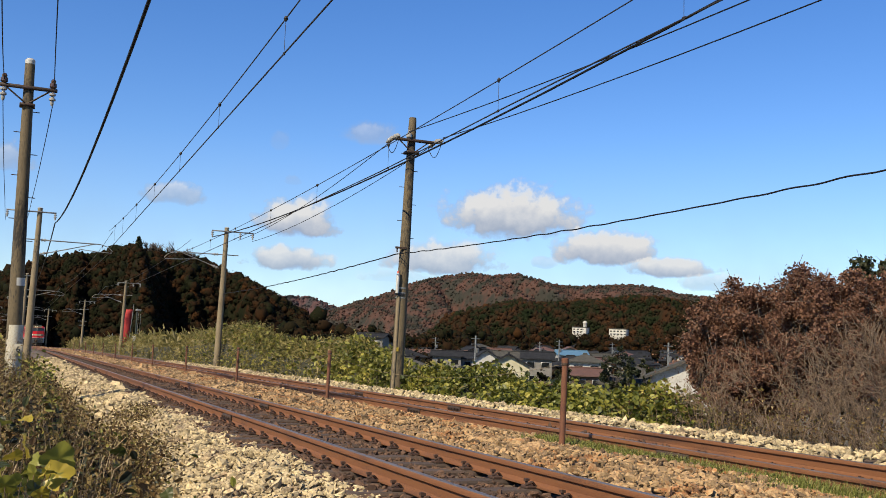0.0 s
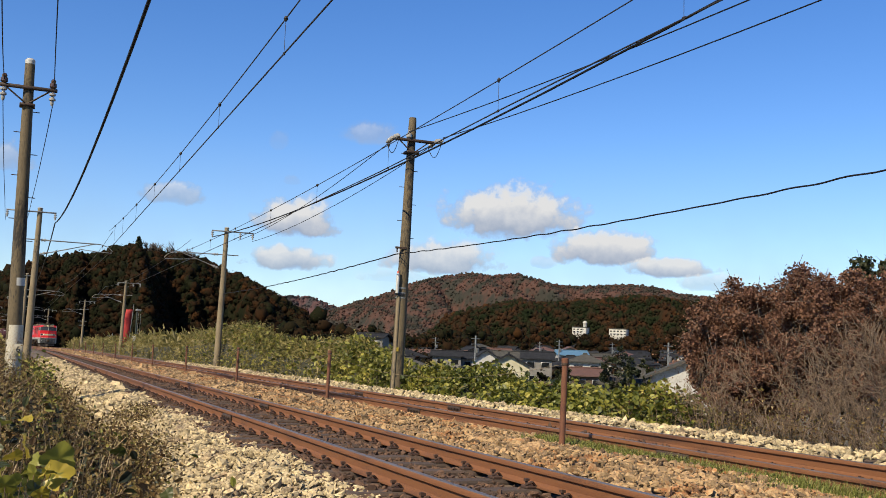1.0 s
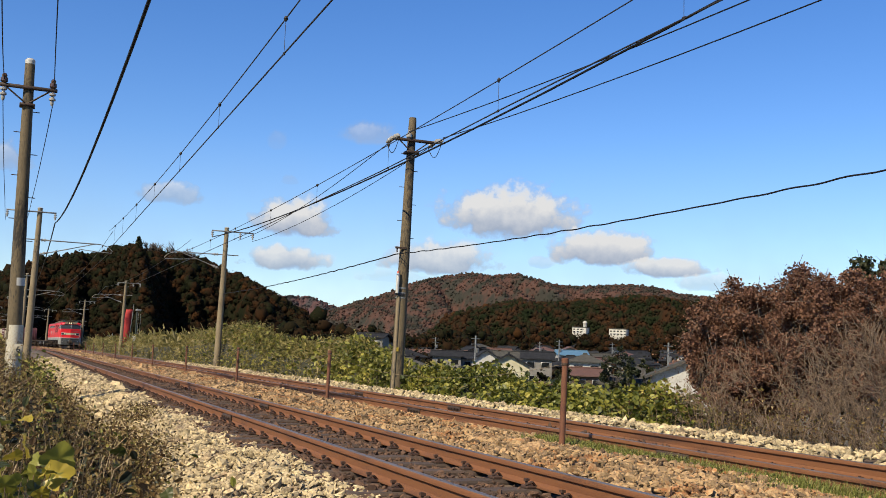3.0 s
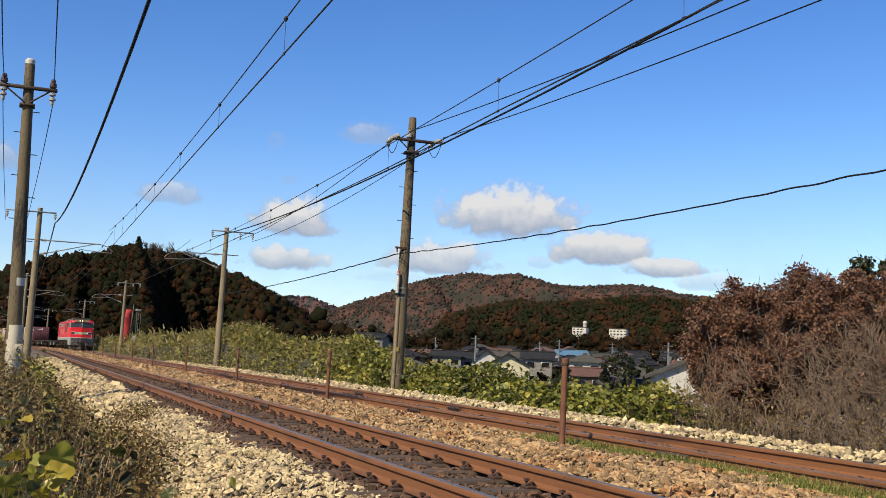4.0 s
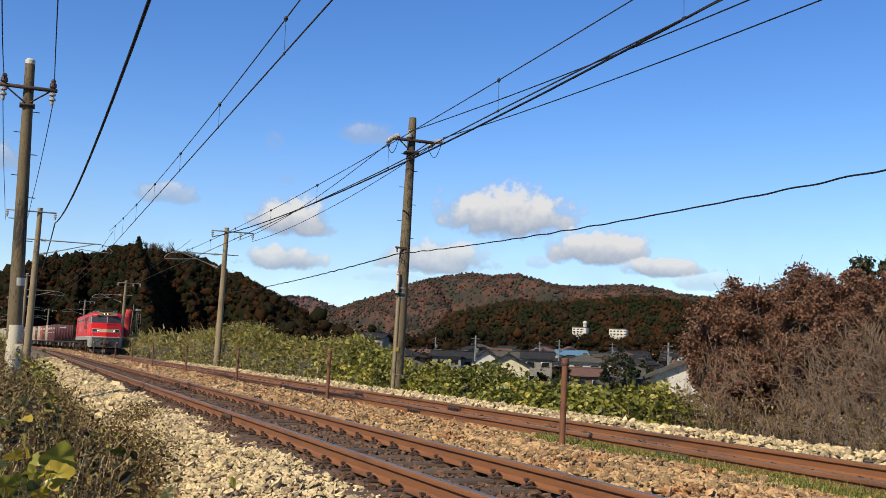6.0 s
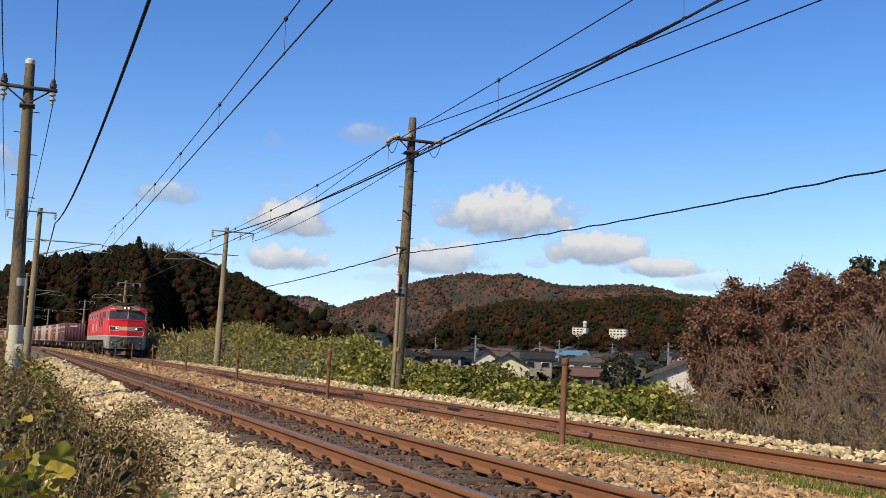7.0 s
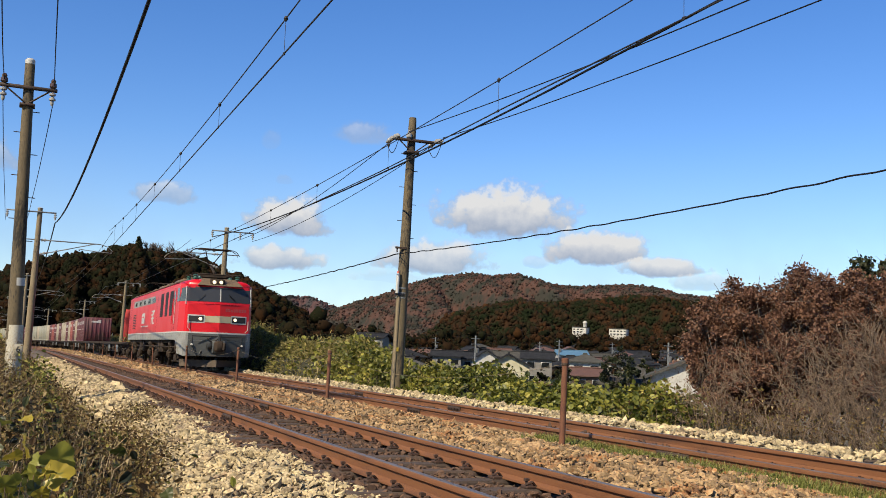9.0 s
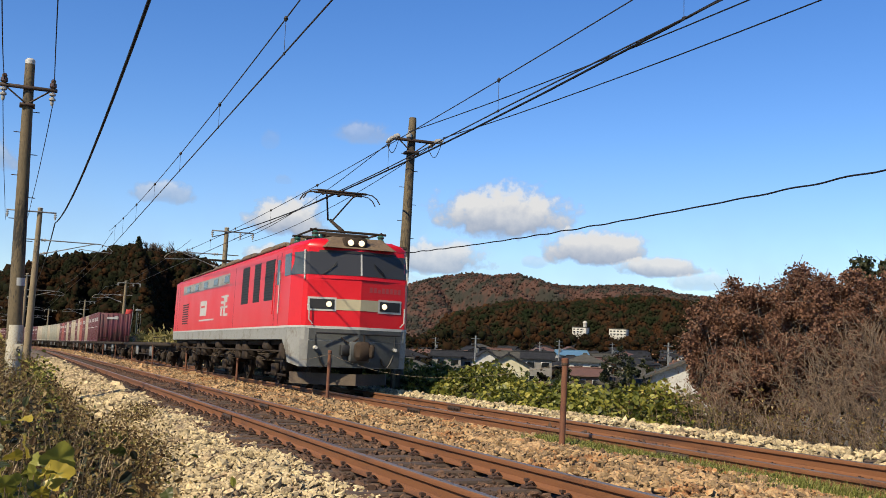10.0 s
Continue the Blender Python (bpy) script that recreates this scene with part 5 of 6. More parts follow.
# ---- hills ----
# near-black stops: shade on the hill's face is darkened into the leaf colour
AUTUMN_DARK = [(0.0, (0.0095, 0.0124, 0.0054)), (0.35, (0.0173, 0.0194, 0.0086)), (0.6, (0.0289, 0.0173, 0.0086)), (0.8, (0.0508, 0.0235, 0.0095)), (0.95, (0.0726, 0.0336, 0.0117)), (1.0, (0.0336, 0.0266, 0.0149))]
AUTUMN_MID = [(0.0, (0.0119, 0.0193, 0.0074)), (0.35, (0.0200, 0.0260, 0.0110)), (0.55, (0.0355, 0.0252, 0.0133)), (0.78, (0.0592, 0.0273, 0.0133)), (0.92, (0.0887, 0.0415, 0.0162)), (1.0, (0.0444, 0.0384, 0.0177))]
# far woods: distance haze is painted in as paler, bluer leaf colour
AUTUMN_FAR_HAZED = [(0.0, (0.0436, 0.0489, 0.0398)), (0.4, (0.0674, 0.0614, 0.0518)), (0.6, (0.1149, 0.0687, 0.0557)), (0.85, (0.1467, 0.0796, 0.0638)), (1.0, (0.1031, 0.0761, 0.0677))]


def hill(label, crest, depth, back, box, step, stops, n_crown, crown_r, n_fleck, fleck, seed, patch_scale, spur, base=-8.0, clearings=()):
    """A wooded hill: crest heights along x at the given depth, spurs running down its face, crowns and loose foliage."""
    rng = np.random.default_rng(seed)
    cx, cz = zip(*crest)
    wide = cx[-1] - cx[0]

    def hz(x, y):
        top = np.interp(x, cx, cz)
        w = 2 * np.pi / wide
        bend = 0.16 * np.sin(5 * w * x + seed) + 0.1 * np.sin(11 * w * x + 2 * seed) + 0.05 * np.sin(23 * w * x)
        q = np.clip((depth - y) / back + bend * np.clip((depth - y) / back * 2, 0, 1), -1.5, 1.5)
        fall = np.where(q > 0, 0.5 + 0.5 * np.cos(np.pi * np.clip(q, 0, 1)), np.exp(-2 * q * q))
        rough = spur * (np.sin(9 * w * x + 3 * q) * np.sin(4.1 * q + 5 * w * x) + 0.5 * np.sin(15 * w * x + 5 * q + seed)) * np.clip(q * 3, 0, 1)
        return base + (top - base) * fall + rough * fall

    x0, x1, y0, y1 = box
    xs, ys = np.arange(x0, x1 + step, step), np.arange(y0, y1 + step, step)
    gx, gy = np.meshgrid(xs, ys)
    z = hz(gx, gy) + crown_r * rng.uniform(-0.75, 0.35, gx.shape)
    i = np.arange(gx.size).reshape(gx.shape)
    f = np.stack([i[:-1, :-1], i[:-1, 1:], i[1:, 1:], i[1:, :-1]], -1).reshape(-1, 4)
    h = thing("wooded_hill", label, "hill", kind="structure")
    leaf = foliage("hill_foliage", stops, 0.0, 0.9, patch=0.8, patch_scale=patch_scale)
    ground = array_mesh("slope", np.stack([gx, gy, z], -1).reshape(-1, 3), f, leaf)
    part("slope", ground, None, h, "wooded slope")
    px, py = rng.uniform(x0, x1, n_crown * 3), depth - back * rng.uniform(-0.12, 1.05, n_crown * 3)
    pz = hz(px, py)
    keep = pz > base + 3
    for qx, qy, qr in clearings:
        keep &= np.abs(px - qx) + np.abs(py - qy + 0.6 * qr) > qr
    px, py, pz = px[keep][:n_crown], py[keep][:n_crown], pz[keep][:n_crown]
    r = crown_r * rng.lognormal(0, 0.32, len(px))
    pos = np.stack([px, py, pz + r * 0.3], -1)
    balls = [ball(1, 0.45, rng, (1, 1, 1.0)) for _ in range(12)]
    st = np.stack([np.ones(len(r)), np.ones(len(r)), rng.uniform(0.7, 1.35, len(r))], -1)
    cr = part("tree_crowns", scatter_mesh("tree_crowns", balls, pos, r * 0.66, rng, leaf, 1.0, True, st), None, h)
    tagged(cr, kind="stuff")
    k = rng.integers(0, len(pos), n_fleck)
    d = rng.normal(size=(n_fleck, 3))
    d /= np.linalg.norm(d, axis=1)[:, None]
    d[:, 1] = np.where(rng.uniform(size=n_fleck) < 0.85, -np.abs(d[:, 1]), d[:, 1])
    d[:, 2] = np.maximum(d[:, 2], -0.4)
    fp = pos[k] + d * st[k] * (r[k] * rng.uniform(0.55, 0.86, n_fleck))[:, None]
    fl = part("loose_foliage", fleck_mesh("loose_foliage", fp, rng, fleck, leaf, d), None, h)
    tagged(fl, kind="stuff")
    return hz


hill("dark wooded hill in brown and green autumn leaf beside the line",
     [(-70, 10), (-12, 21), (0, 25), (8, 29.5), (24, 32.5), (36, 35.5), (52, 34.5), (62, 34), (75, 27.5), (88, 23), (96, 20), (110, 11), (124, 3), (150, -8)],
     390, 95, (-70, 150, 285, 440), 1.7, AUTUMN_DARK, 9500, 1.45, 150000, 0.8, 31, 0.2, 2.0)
SLOPE = hill("lower wooded hill in mixed green and rust-red autumn leaf",
     [(225, -8), (246, 8), (256, 17), (266, 26), (285, 32), (308, 37.5), (330, 37), (352, 40), (375, 42), (398, 45.5), (424, 47), (458, 45), (520, 40), (640, 30)],
     600, 120, (225, 560, 470, 680), 2.4, AUTUMN_MID, 13500, 1.6, 90000, 1.0, 32, 0.10, 3.0, clearings=((317, 523, 21), (355, 539, 21)))
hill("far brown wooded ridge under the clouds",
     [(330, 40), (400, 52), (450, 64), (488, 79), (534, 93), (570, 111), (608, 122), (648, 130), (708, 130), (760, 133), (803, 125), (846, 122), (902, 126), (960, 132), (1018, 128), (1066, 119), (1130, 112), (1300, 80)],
     1450, 420, (330, 1300, 980, 1560), 3.0, AUTUMN_FAR_HAZED, 14000, 2.2, 40000, 1.5, 33, 0.045, 9.0)
# blue raised once more, for thicker haze painted into the leaves
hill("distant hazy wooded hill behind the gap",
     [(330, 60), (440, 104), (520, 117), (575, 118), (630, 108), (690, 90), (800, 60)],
     2150, 260, (330, 800, 1850, 2200), 5, [(p, (c[0] * 1.15, c[1] * 1.2, c[2] * 1.5)) for p, c in AUTUMN_FAR_HAZED], 3500, 3.2, 10000, 2.2, 34, 0.04, 8.0)


def tree_belt():
    """Dark trees along the foot of the hills, behind the houses."""
    rng = np.random.default_rng(35)
    pos, rad = [], []
    for az0, az1, d0, d1, n, r, z in ((13.5, 25, 330, 430, 700, 2.5, 2.0), (24, 40, 430, 560, 1300, 2.8, 7.5), (16, 20, 280, 330, 110, 2.2, 0.5), (29.5, 35, 385, 422, 290, 2.4, 0.5), (17.5, 37.5, 215, 330, 520, 1.5, 0.5), (22, 36, 175, 215, 70, 1.1, 0.5), (14, 18.5, 230, 330, 260, 2.6, 0.5)):
        a, d = np.radians(rng.uniform(az0, az1, n)), rng.uniform(d0, d1, n)
        rr = r * rng.lognormal(0, 0.25, n)
        pos.append(np.stack([d * np.sin(a), d * np.cos(a), ground_z(d * np.sin(a), d * np.cos(a)) + rr * rng.uniform(0.5, 2.6, n)], -1))
        rad.append(rr)
    pos, rad = np.concatenate(pos), np.concatenate(rad)
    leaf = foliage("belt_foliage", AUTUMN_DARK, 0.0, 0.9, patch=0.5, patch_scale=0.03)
    t = thing("tree_belt", "dark belt of mixed trees behind the houses", "trees", kind="stuff")
    part("tree_crowns", scatter_mesh("tree_crowns", [ball(1, 0.26, rng) for _ in range(5)], pos, rad * 0.52, rng, leaf, 1.0, True), None, t)
    n = 90000
    k = rng.integers(0, len(pos), n)
    d = rng.normal(size=(n, 3))
    d /= np.linalg.norm(d, axis=1)[:, None]
    part("loose_foliage", fleck_mesh("loose_foliage", pos[k] + d * (rad[k] * rng.uniform(0.55, 1.05, n))[:, None], rng, 1.0, leaf, d), None, t)


tree_belt()

# ---- the town below the embankment ----
M_TILE = mat("grey_roof_tiles", (0.026, 0.028, 0.034), (0.055, 0.058, 0.066), 1.5, 0.9, spec=0.05, fine=9, bump=0.4, depth=0.03)
M_TILE_PALE = mat("weathered_roof_tiles", (0.08, 0.078, 0.073), (0.14, 0.135, 0.12), 1.5, 0.9, spec=0.08, fine=9, bump=0.4, depth=0.03)
M_TILE_RED = mat("brown_roof_tiles", (0.12, 0.06, 0.045), (0.2, 0.1, 0.075), 1.5, 0.7, fine=9, bump=0.4, depth=0.03)
M_TILE_BLUE = mat("blue_metal_roof", (0.12, 0.26, 0.42), (0.16, 0.33, 0.5), 1.5, 0.5)
M_PLASTER = mat("white_plaster", (0.6, 0.58, 0.52), (0.76, 0.74, 0.68), 0.8, 0.85, fine=6, bump=0.1, stain=(0.5, 0.47, 0.4))
M_CREAMWALL = mat("cream_plaster", (0.66, 0.60, 0.40), (0.76, 0.70, 0.50), 0.8, 0.85, fine=6, bump=0.1)
M_GREYWALL = mat("grey_siding", (0.22, 0.21, 0.19), (0.34, 0.32, 0.29), 0.8, 0.85, fine=6, bump=0.2)
M_BROWNWALL = mat("brown_boarding", (0.10, 0.065, 0.045), (0.17, 0.11, 0.075), 0.8, 0.85, fine=6, bump=0.2)


def house(az, dist, top, turn, w, d, wall, roof, label, pitch=0.45, floors=2, hip=False):
    """A tiled house; top: height of the ridge; w across the gable, d along the ridge."""
    a = radians(az)
    x, y = dist * math.sin(a), dist * math.cos(a)
    g = float(ground_z(np.array(x), np.array(y)))
    rise = w / 2 * pitch
    eave = max(top - rise - g, 2.4)
    h = thing("house", label, "house", pose(x, y, g - 0.3, 0, 0, turn))
    out = [(-w / 2, 0), (w / 2, 0), (w / 2, eave), (0, eave + (0 if hip else rise * 0.98)), (-w / 2, eave)]
    part("wall", Shape().prism(out, "y", -d / 2, d / 2), wall, h, smooth=False)
    o, t = 0.6, 0.22
    r = Shape()
    if hip:
        e, q = eave - 0.05, max(d / 2 - w / 2, 0.4)
        r.v = [(-w / 2 - o, -d / 2 - o, e), (w / 2 + o, -d / 2 - o, e), (w / 2 + o, d / 2 + o, e), (-w / 2 - o, d / 2 + o, e), (0, -q, e + rise + 0.2), (0, q, e + rise + 0.2)]
        r.v += [(p[0], p[1], p[2] - t) for p in r.v[:4]]
        r.f = [(0, 1, 4), (1, 2, 5, 4), (2, 3, 5), (3, 0, 4, 5), (9, 8, 7, 6), (0, 6, 7, 1), (1, 7, 8, 2), (2, 8, 9, 3), (3, 9, 6, 0)]
    else:
        k = o * pitch
        prof = [(-w / 2 - o, eave - k), (0, eave + rise), (w / 2 + o, eave - k), (w / 2 + o, eave - k + t), (0, eave + rise + t * 1.2), (-w / 2 - o, eave - k + t)]
        r.prism(prof, "y", -d / 2 - o, d / 2 + o)
    rf = part("roof", r, roof, h, smooth=False)
    zr = eave + rise + (0.2 if hip else t * 1.2)
    part("ridge", Shape().box((0, 0, zr + 0.06), (0.35, (d + 2 * o) if not hip else max(d - w, 0.8), 0.24), 0.05), roof, rf)
    for fl in range(floors):
        zc = eave - 1.3 - fl * 2.7
        if zc < 0.8:
            continue
        for s in (-1, 1):
            for yy in (-d * 0.28, d * 0.22):
                win = part("window", Shape().box((s * w / 2, yy, zc), (0.12, 1.7, 1.15), 0.02), M_STEEL, h)
                part("pane", Shape().box((s * (w / 2 + 0.05), yy, zc), (0.06, 1.5, 0.95)), M_GLASS, win)
    return h


house(27.15, 148, 1.55, -27, 6.0, 9.0, M_CREAMWALL, M_TILE, "cream plastered house with dark tiled gable roof", 0.5, 0)
house(27, 140, -1.6, -30, 7.5, 5.0, M_CREAMWALL, M_TILE_PALE, "low grey tiled annex beside the cream house", 0.35, 0)
house(25.8, 190, 2.3, -20, 4.3, 6.7, M_PLASTER, M_TILE, "white plastered house with dark tiled gable roof", 0.62, 0)
house(37.1, 96, 1.35, -34, 6.4, 8.0, M_PLASTER, M_TILE_PALE, "white walled house with weathered grey roof behind bare bushes", 0.42, 0)
house(19.3, 230, 5.4, 55, 5.9, 6.3, M_GREYWALL, M_TILE, "long grey-walled building with dark roof at the wood's edge", 0.25, 2)
house(21.4, 120, 0.4, 62, 6.0, 7.5, M_GREYWALL, M_TILE_PALE, "house with pale grey tiled roof below the bank", 0.4, 1, True)
house(20.3, 128, 0.6, 60, 5.0, 4.0, M_PLASTER, M_TILE, "small dark-roofed house with white ridge", 0.5, 1)
house(23.6, 225, 2, 66, 4.4, 6.3, M_GREYWALL, M_TILE, "dark blue-grey roofed house in the town", 0.4, 2)
house(28.8, 205, 2.3, 60, 5.2, 5.9, M_GREYWALL, M_TILE, "grey walled house with dark tiled roof", 0.4, 2)
house(31.5, 190, 2.2, 60, 5.9, 5.9, M_PLASTER, M_TILE_PALE, "white two-storey house with grey hipped roof", 0.4, 2, True)
house(31.6, 178, -0.4, 65, 5.0, 5.5, M_BROWNWALL, M_TILE_RED, "house with faded brown-red roof", 0.4, 1)
house(28.7, 105, -1.6, 50, 6.0, 6.0, M_BROWNWALL, M_TILE_RED, "low brown house with tiled roof by the bank", 0.45, 1)
house(30.7, 240, 3.1, 70, 5.2, 6.7, M_PLASTER, M_TILE_BLUE, "building with a bright blue metal roof", 0.3, 1)
house(34.6, 110, 0.6, 60, 8.0, 8.0, M_GREYWALL, M_TILE_PALE, "grey tiled house behind bare bushes", 0.4, 1, True)
TOWN = np.random.default_rng(40)
for k in range(96):
    az, dist = TOWN.uniform(17.5, 37.5), (TOWN.uniform(225, 330) if k % 3 else TOWN.uniform(330, 430))
    a = radians(az)
    g = float(ground_z(np.array(dist * math.sin(a)), np.array(dist * math.cos(a))))
    # grey and brown outnumber white: shade on the walls is put into colour
    wall, word = ((M_PLASTER, "white"), (M_GREYWALL, "grey"), (M_BROWNWALL, "brown"), (M_GREYWALL, "grey"))[int(TOWN.integers(0, 4))]
    roof, rword = ((M_TILE, "dark tiled"), (M_TILE, "dark tiled"), (M_TILE, "dark tiled"), (M_TILE_PALE, "pale grey tiled"), (M_TILE_RED, "brown tiled"))[int(TOWN.integers(0, 5))]
    house(az, dist, g + TOWN.uniform(4.6, 7.2), TOWN.uniform(-90, 90), TOWN.uniform(4.8, 6.8), TOWN.uniform(5.5, 9), wall, roof, f"{word} walled town house with {rword} roof", TOWN.uniform(0.35, 0.5), 2, bool(TOWN.integers(0, 2)))


def school(x, y, z0, w, h, tower):
    s = thing("white_building", "white flat-roofed public building on the wooded slope", "building", pose(x, y, z0, 0, 0, -44))
    deep = max(z0 - float(SLOPE(np.array(float(x)), np.array(float(y)))), 0) + 2.5
    part("wall", Shape().box((0, 0, (h - deep) / 2), (w, 9, h + deep), 0.1), M_PLASTER, s)
    part("roof", Shape().box((0, 0, h + 0.2), (w + 0.6, 9.6, 0.4), 0.1), M_TILE_PALE, s)
    for fl in range(2):
        for k in range(int(w / 2.2)):
            win = part("window", Shape().box((-w / 2 + 1.3 + k * 2.2, -4.5, h * (0.28 + 0.42 * fl)), (1.4, 0.15, h * 0.2)), M_STEEL, s)
            part("pane", Shape().box((-w / 2 + 1.3 + k * 2.2, -4.58, h * (0.28 + 0.42 * fl)), (1.2, 0.06, h * 0.16)), M_GLASS, win)
    if tower:
        part("tower", Shape().turned((w * 0.3, 0, h), (w * 0.3, 0, h + 4.2), [(0, 1.2), (0.6, 1.2), (0.7, 1.5), (0.9, 1.2), (1, 0.4)], 14), M_PLASTER, s, "white round tower")


school(317, 523, 17.0, 8.6, 3.6, True)
school(355, 539, 16.9, 11.0, 4.4, False)


def town_pole(az, dist, top):
    a = radians(az)
    x, y = dist * math.sin(a), dist * math.cos(a)
    g = float(ground_z(np.array(x), np.array(y)))
    p = thing("utility_pole", "slim grey utility pole in the town", "utility pole", pose(x, y, g, 0, 0, 15))
    part("shaft", Shape().turned((0, 0, -0.3), (0.1, 0, top - g), [(0, 0.2), (1, 0.13)], 10), M_STEEL, p)
    for k in range(2):
        part("crossarm", Shape().box((0.1, 0, top - g - 0.5 - 0.9 * k), (1.9, 0.12, 0.12)), M_STEEL, p)
    part("transformer", Shape().turned((0.45, 0, top - g - 2.9), (0.45, 0, top - g - 2.0), [(0, 0.25), (0.1, 0.3), (0.9, 0.3), (1, 0.2)], 12), M_STEEL, p)


for az, dist, top in ((25.2, 165, 4.3), (30.0, 230, 5.4), (36.1, 150, 3.9), (22.9, 260, 5.6), (28.9, 300, 6), (33.0, 280, 6)):
    town_pole(az, dist, top)


# ---- trees ----
M_BARK = mat("grey_bark", (0.11, 0.085, 0.065), (0.24, 0.19, 0.15), 3, 0.9, fine=40, depth=0.005, stretch=(1, 1, 0.3))
M_TWIG = mat("brown_twig", (0.15, 0.098, 0.062), (0.36, 0.25, 0.165), 4, 0.9, fine=40, isle=0.25)
F_RUST = foliage("rust_leaves", [(0.0, (0.095, 0.044, 0.028)), (0.3, (0.19, 0.086, 0.050)), (0.65, (0.29, 0.140, 0.083)), (0.9, (0.40, 0.22, 0.134)), (1.0, (0.55, 0.34, 0.215))], 0.2, 0.7, patch=0.3, patch_scale=0.9)
F_EVER = foliage("evergreen_leaves", [(0.0, (0.016, 0.024, 0.009)), (0.6, (0.045, 0.06, 0.02)), (1.0, (0.10, 0.10, 0.035))], 0.15, 0.5)
F_VINE = foliage("vine_leaves", [(0.0, (0.045, 0.062, 0.012)), (0.3, (0.12, 0.145, 0.026)), (0.6, (0.36, 0.36, 0.06)), (0.85, (0.64, 0.57, 0.11)), (0.96, (0.86, 0.72, 0.18)), (1.0, (0.22, 0.14, 0.05))], 0.3, 0.45, patch=0.45, patch_scale=1.1)
F_REED = foliage("reed_leaves", [(0.0, (0.12, 0.105, 0.025)), (0.35, (0.30, 0.26, 0.065)), (0.7, (0.54, 0.44, 0.15)), (1.0, (0.70, 0.56, 0.30))], 0.3, 0.6, patch=0.35, patch_scale=0.4)
F_WEED = foliage("dry_weeds", [(0.0, (0.026, 0.016, 0.007)), (0.35, (0.111, 0.063, 0.021)), (0.55, (0.344, 0.213, 0.076)), (0.66, (0.243, 0.213, 0.045)), (0.82, (0.587, 0.405, 0.169)), (1.0, (0.870, 0.688, 0.374))], 0.25, 0.7, patch=0.3, patch_scale=2.2)
F_GRASS = foliage("short_grass", [(0.0, (0.15, 0.19, 0.03)), (0.5, (0.34, 0.37, 0.075)), (0.85, (0.54, 0.50, 0.14)), (1.0, (0.66, 0.56, 0.24))], 0.3, 0.6)


def grow(rng, p, d, length, r, depth, segs, tips, spread, kids):
    """A limb in three bent steps, then its side shoots."""
    q, dd = p, d
    pts = [p]
    for k in range(3):
        dd = (dd + Vector(rng.normal(0, 0.13, 3)) + Vector((0, 0, 0.05))).normalized()
        nq = q + dd * (length / 3)
        segs.append((q, nq, r * (1 - 0.22 * k), r * (1 - 0.22 * (k + 1))))
        q = nq
        pts.append(q)
    if depth == 0:
        tips += pts[1:]
        return
    for k in range(kids):
        t = rng.uniform(0.3, 1.0)
        i = min(int(t * 3), 2)
        base = pts[i].lerp(pts[i + 1], t * 3 - i)
        side = Vector(rng.normal(0, 1, 3))
        side = (side - dd * side.dot(dd)).normalized()
        nd = (dd + side * rng.uniform(spread * 0.6, spread * 1.3)).normalized()
        grow(rng, base, nd, length * rng.uniform(0.55, 0.8), r * 0.5, depth - 1, segs, tips, spread, kids)


def tree(label, x, y, height, seed, wood, leaves=None, per_tip=0, leaf=0.05, depth=4, kids=4, r=0.07, spread=0.75, stems=1, cloud=0.16, group="", sink=0.15, bare_below=-9):
    rng = np.random.default_rng(seed)
    z = float(ground_z(np.array(x), np.array(y))) - sink
    t = thing("tree" if leaves else "bare_tree", label, "tree", pose(x, y, z), group)
    tips, stalks = [], []
    for k in range(stems):
        segs = []
        stalks.append(segs)
        a = rng.uniform(0, 2 * np.pi)
        lean = 0.12 if stems == 1 else 0.4
        grow(rng, Vector((0.12 * k * math.cos(a), 0.12 * k * math.sin(a), 0)), Vector((lean * math.cos(a), lean * math.sin(a), 1)).normalized(), height * 0.48 * rng.uniform(0.85, 1.1), r, depth, segs, tips, spread, kids)
    fine, wood_parts = Shape(), []
    limit = np.percentile([q.z for q in tips], 86) if leaves else 99
    for segs in stalks:
        sh = Shape()
        wood_parts.append(("trunk", sh))
        for a, b, r0, r1 in segs:
            if b.z > limit and r0 < 0.02:
                continue
            (sh if r0 > 0.52 * r else fine).tube(a, b, max(r0, 0.0035), max(r1, 0.003), 6 if r0 > 0.02 else 3, False)
    for nm, q in (*wood_parts, ("branch_work", fine)):
        me = bpy.data.meshes.new(nm)
        me.from_pydata(q.v, [], q.f)
        me.materials.append(wood)
        me.shade_smooth()
        part(nm, me, None, t)
    if leaves:
        tp = np.array([q[:] for q in tips])
        tp = tp[(tp[:, 2] > bare_below) & (tp[:, 2] < np.percentile(tp[:, 2], 84))]
        k = rng.integers(0, len(tp), per_tip)
        c = part("crown", leaf_mesh("crown", tp[k] + rng.normal(0, cloud, (per_tip, 3)), rng, leaf, leaves, 0.62, 0.05, droop=0.4), None, t, "crown of leaves")
    return t


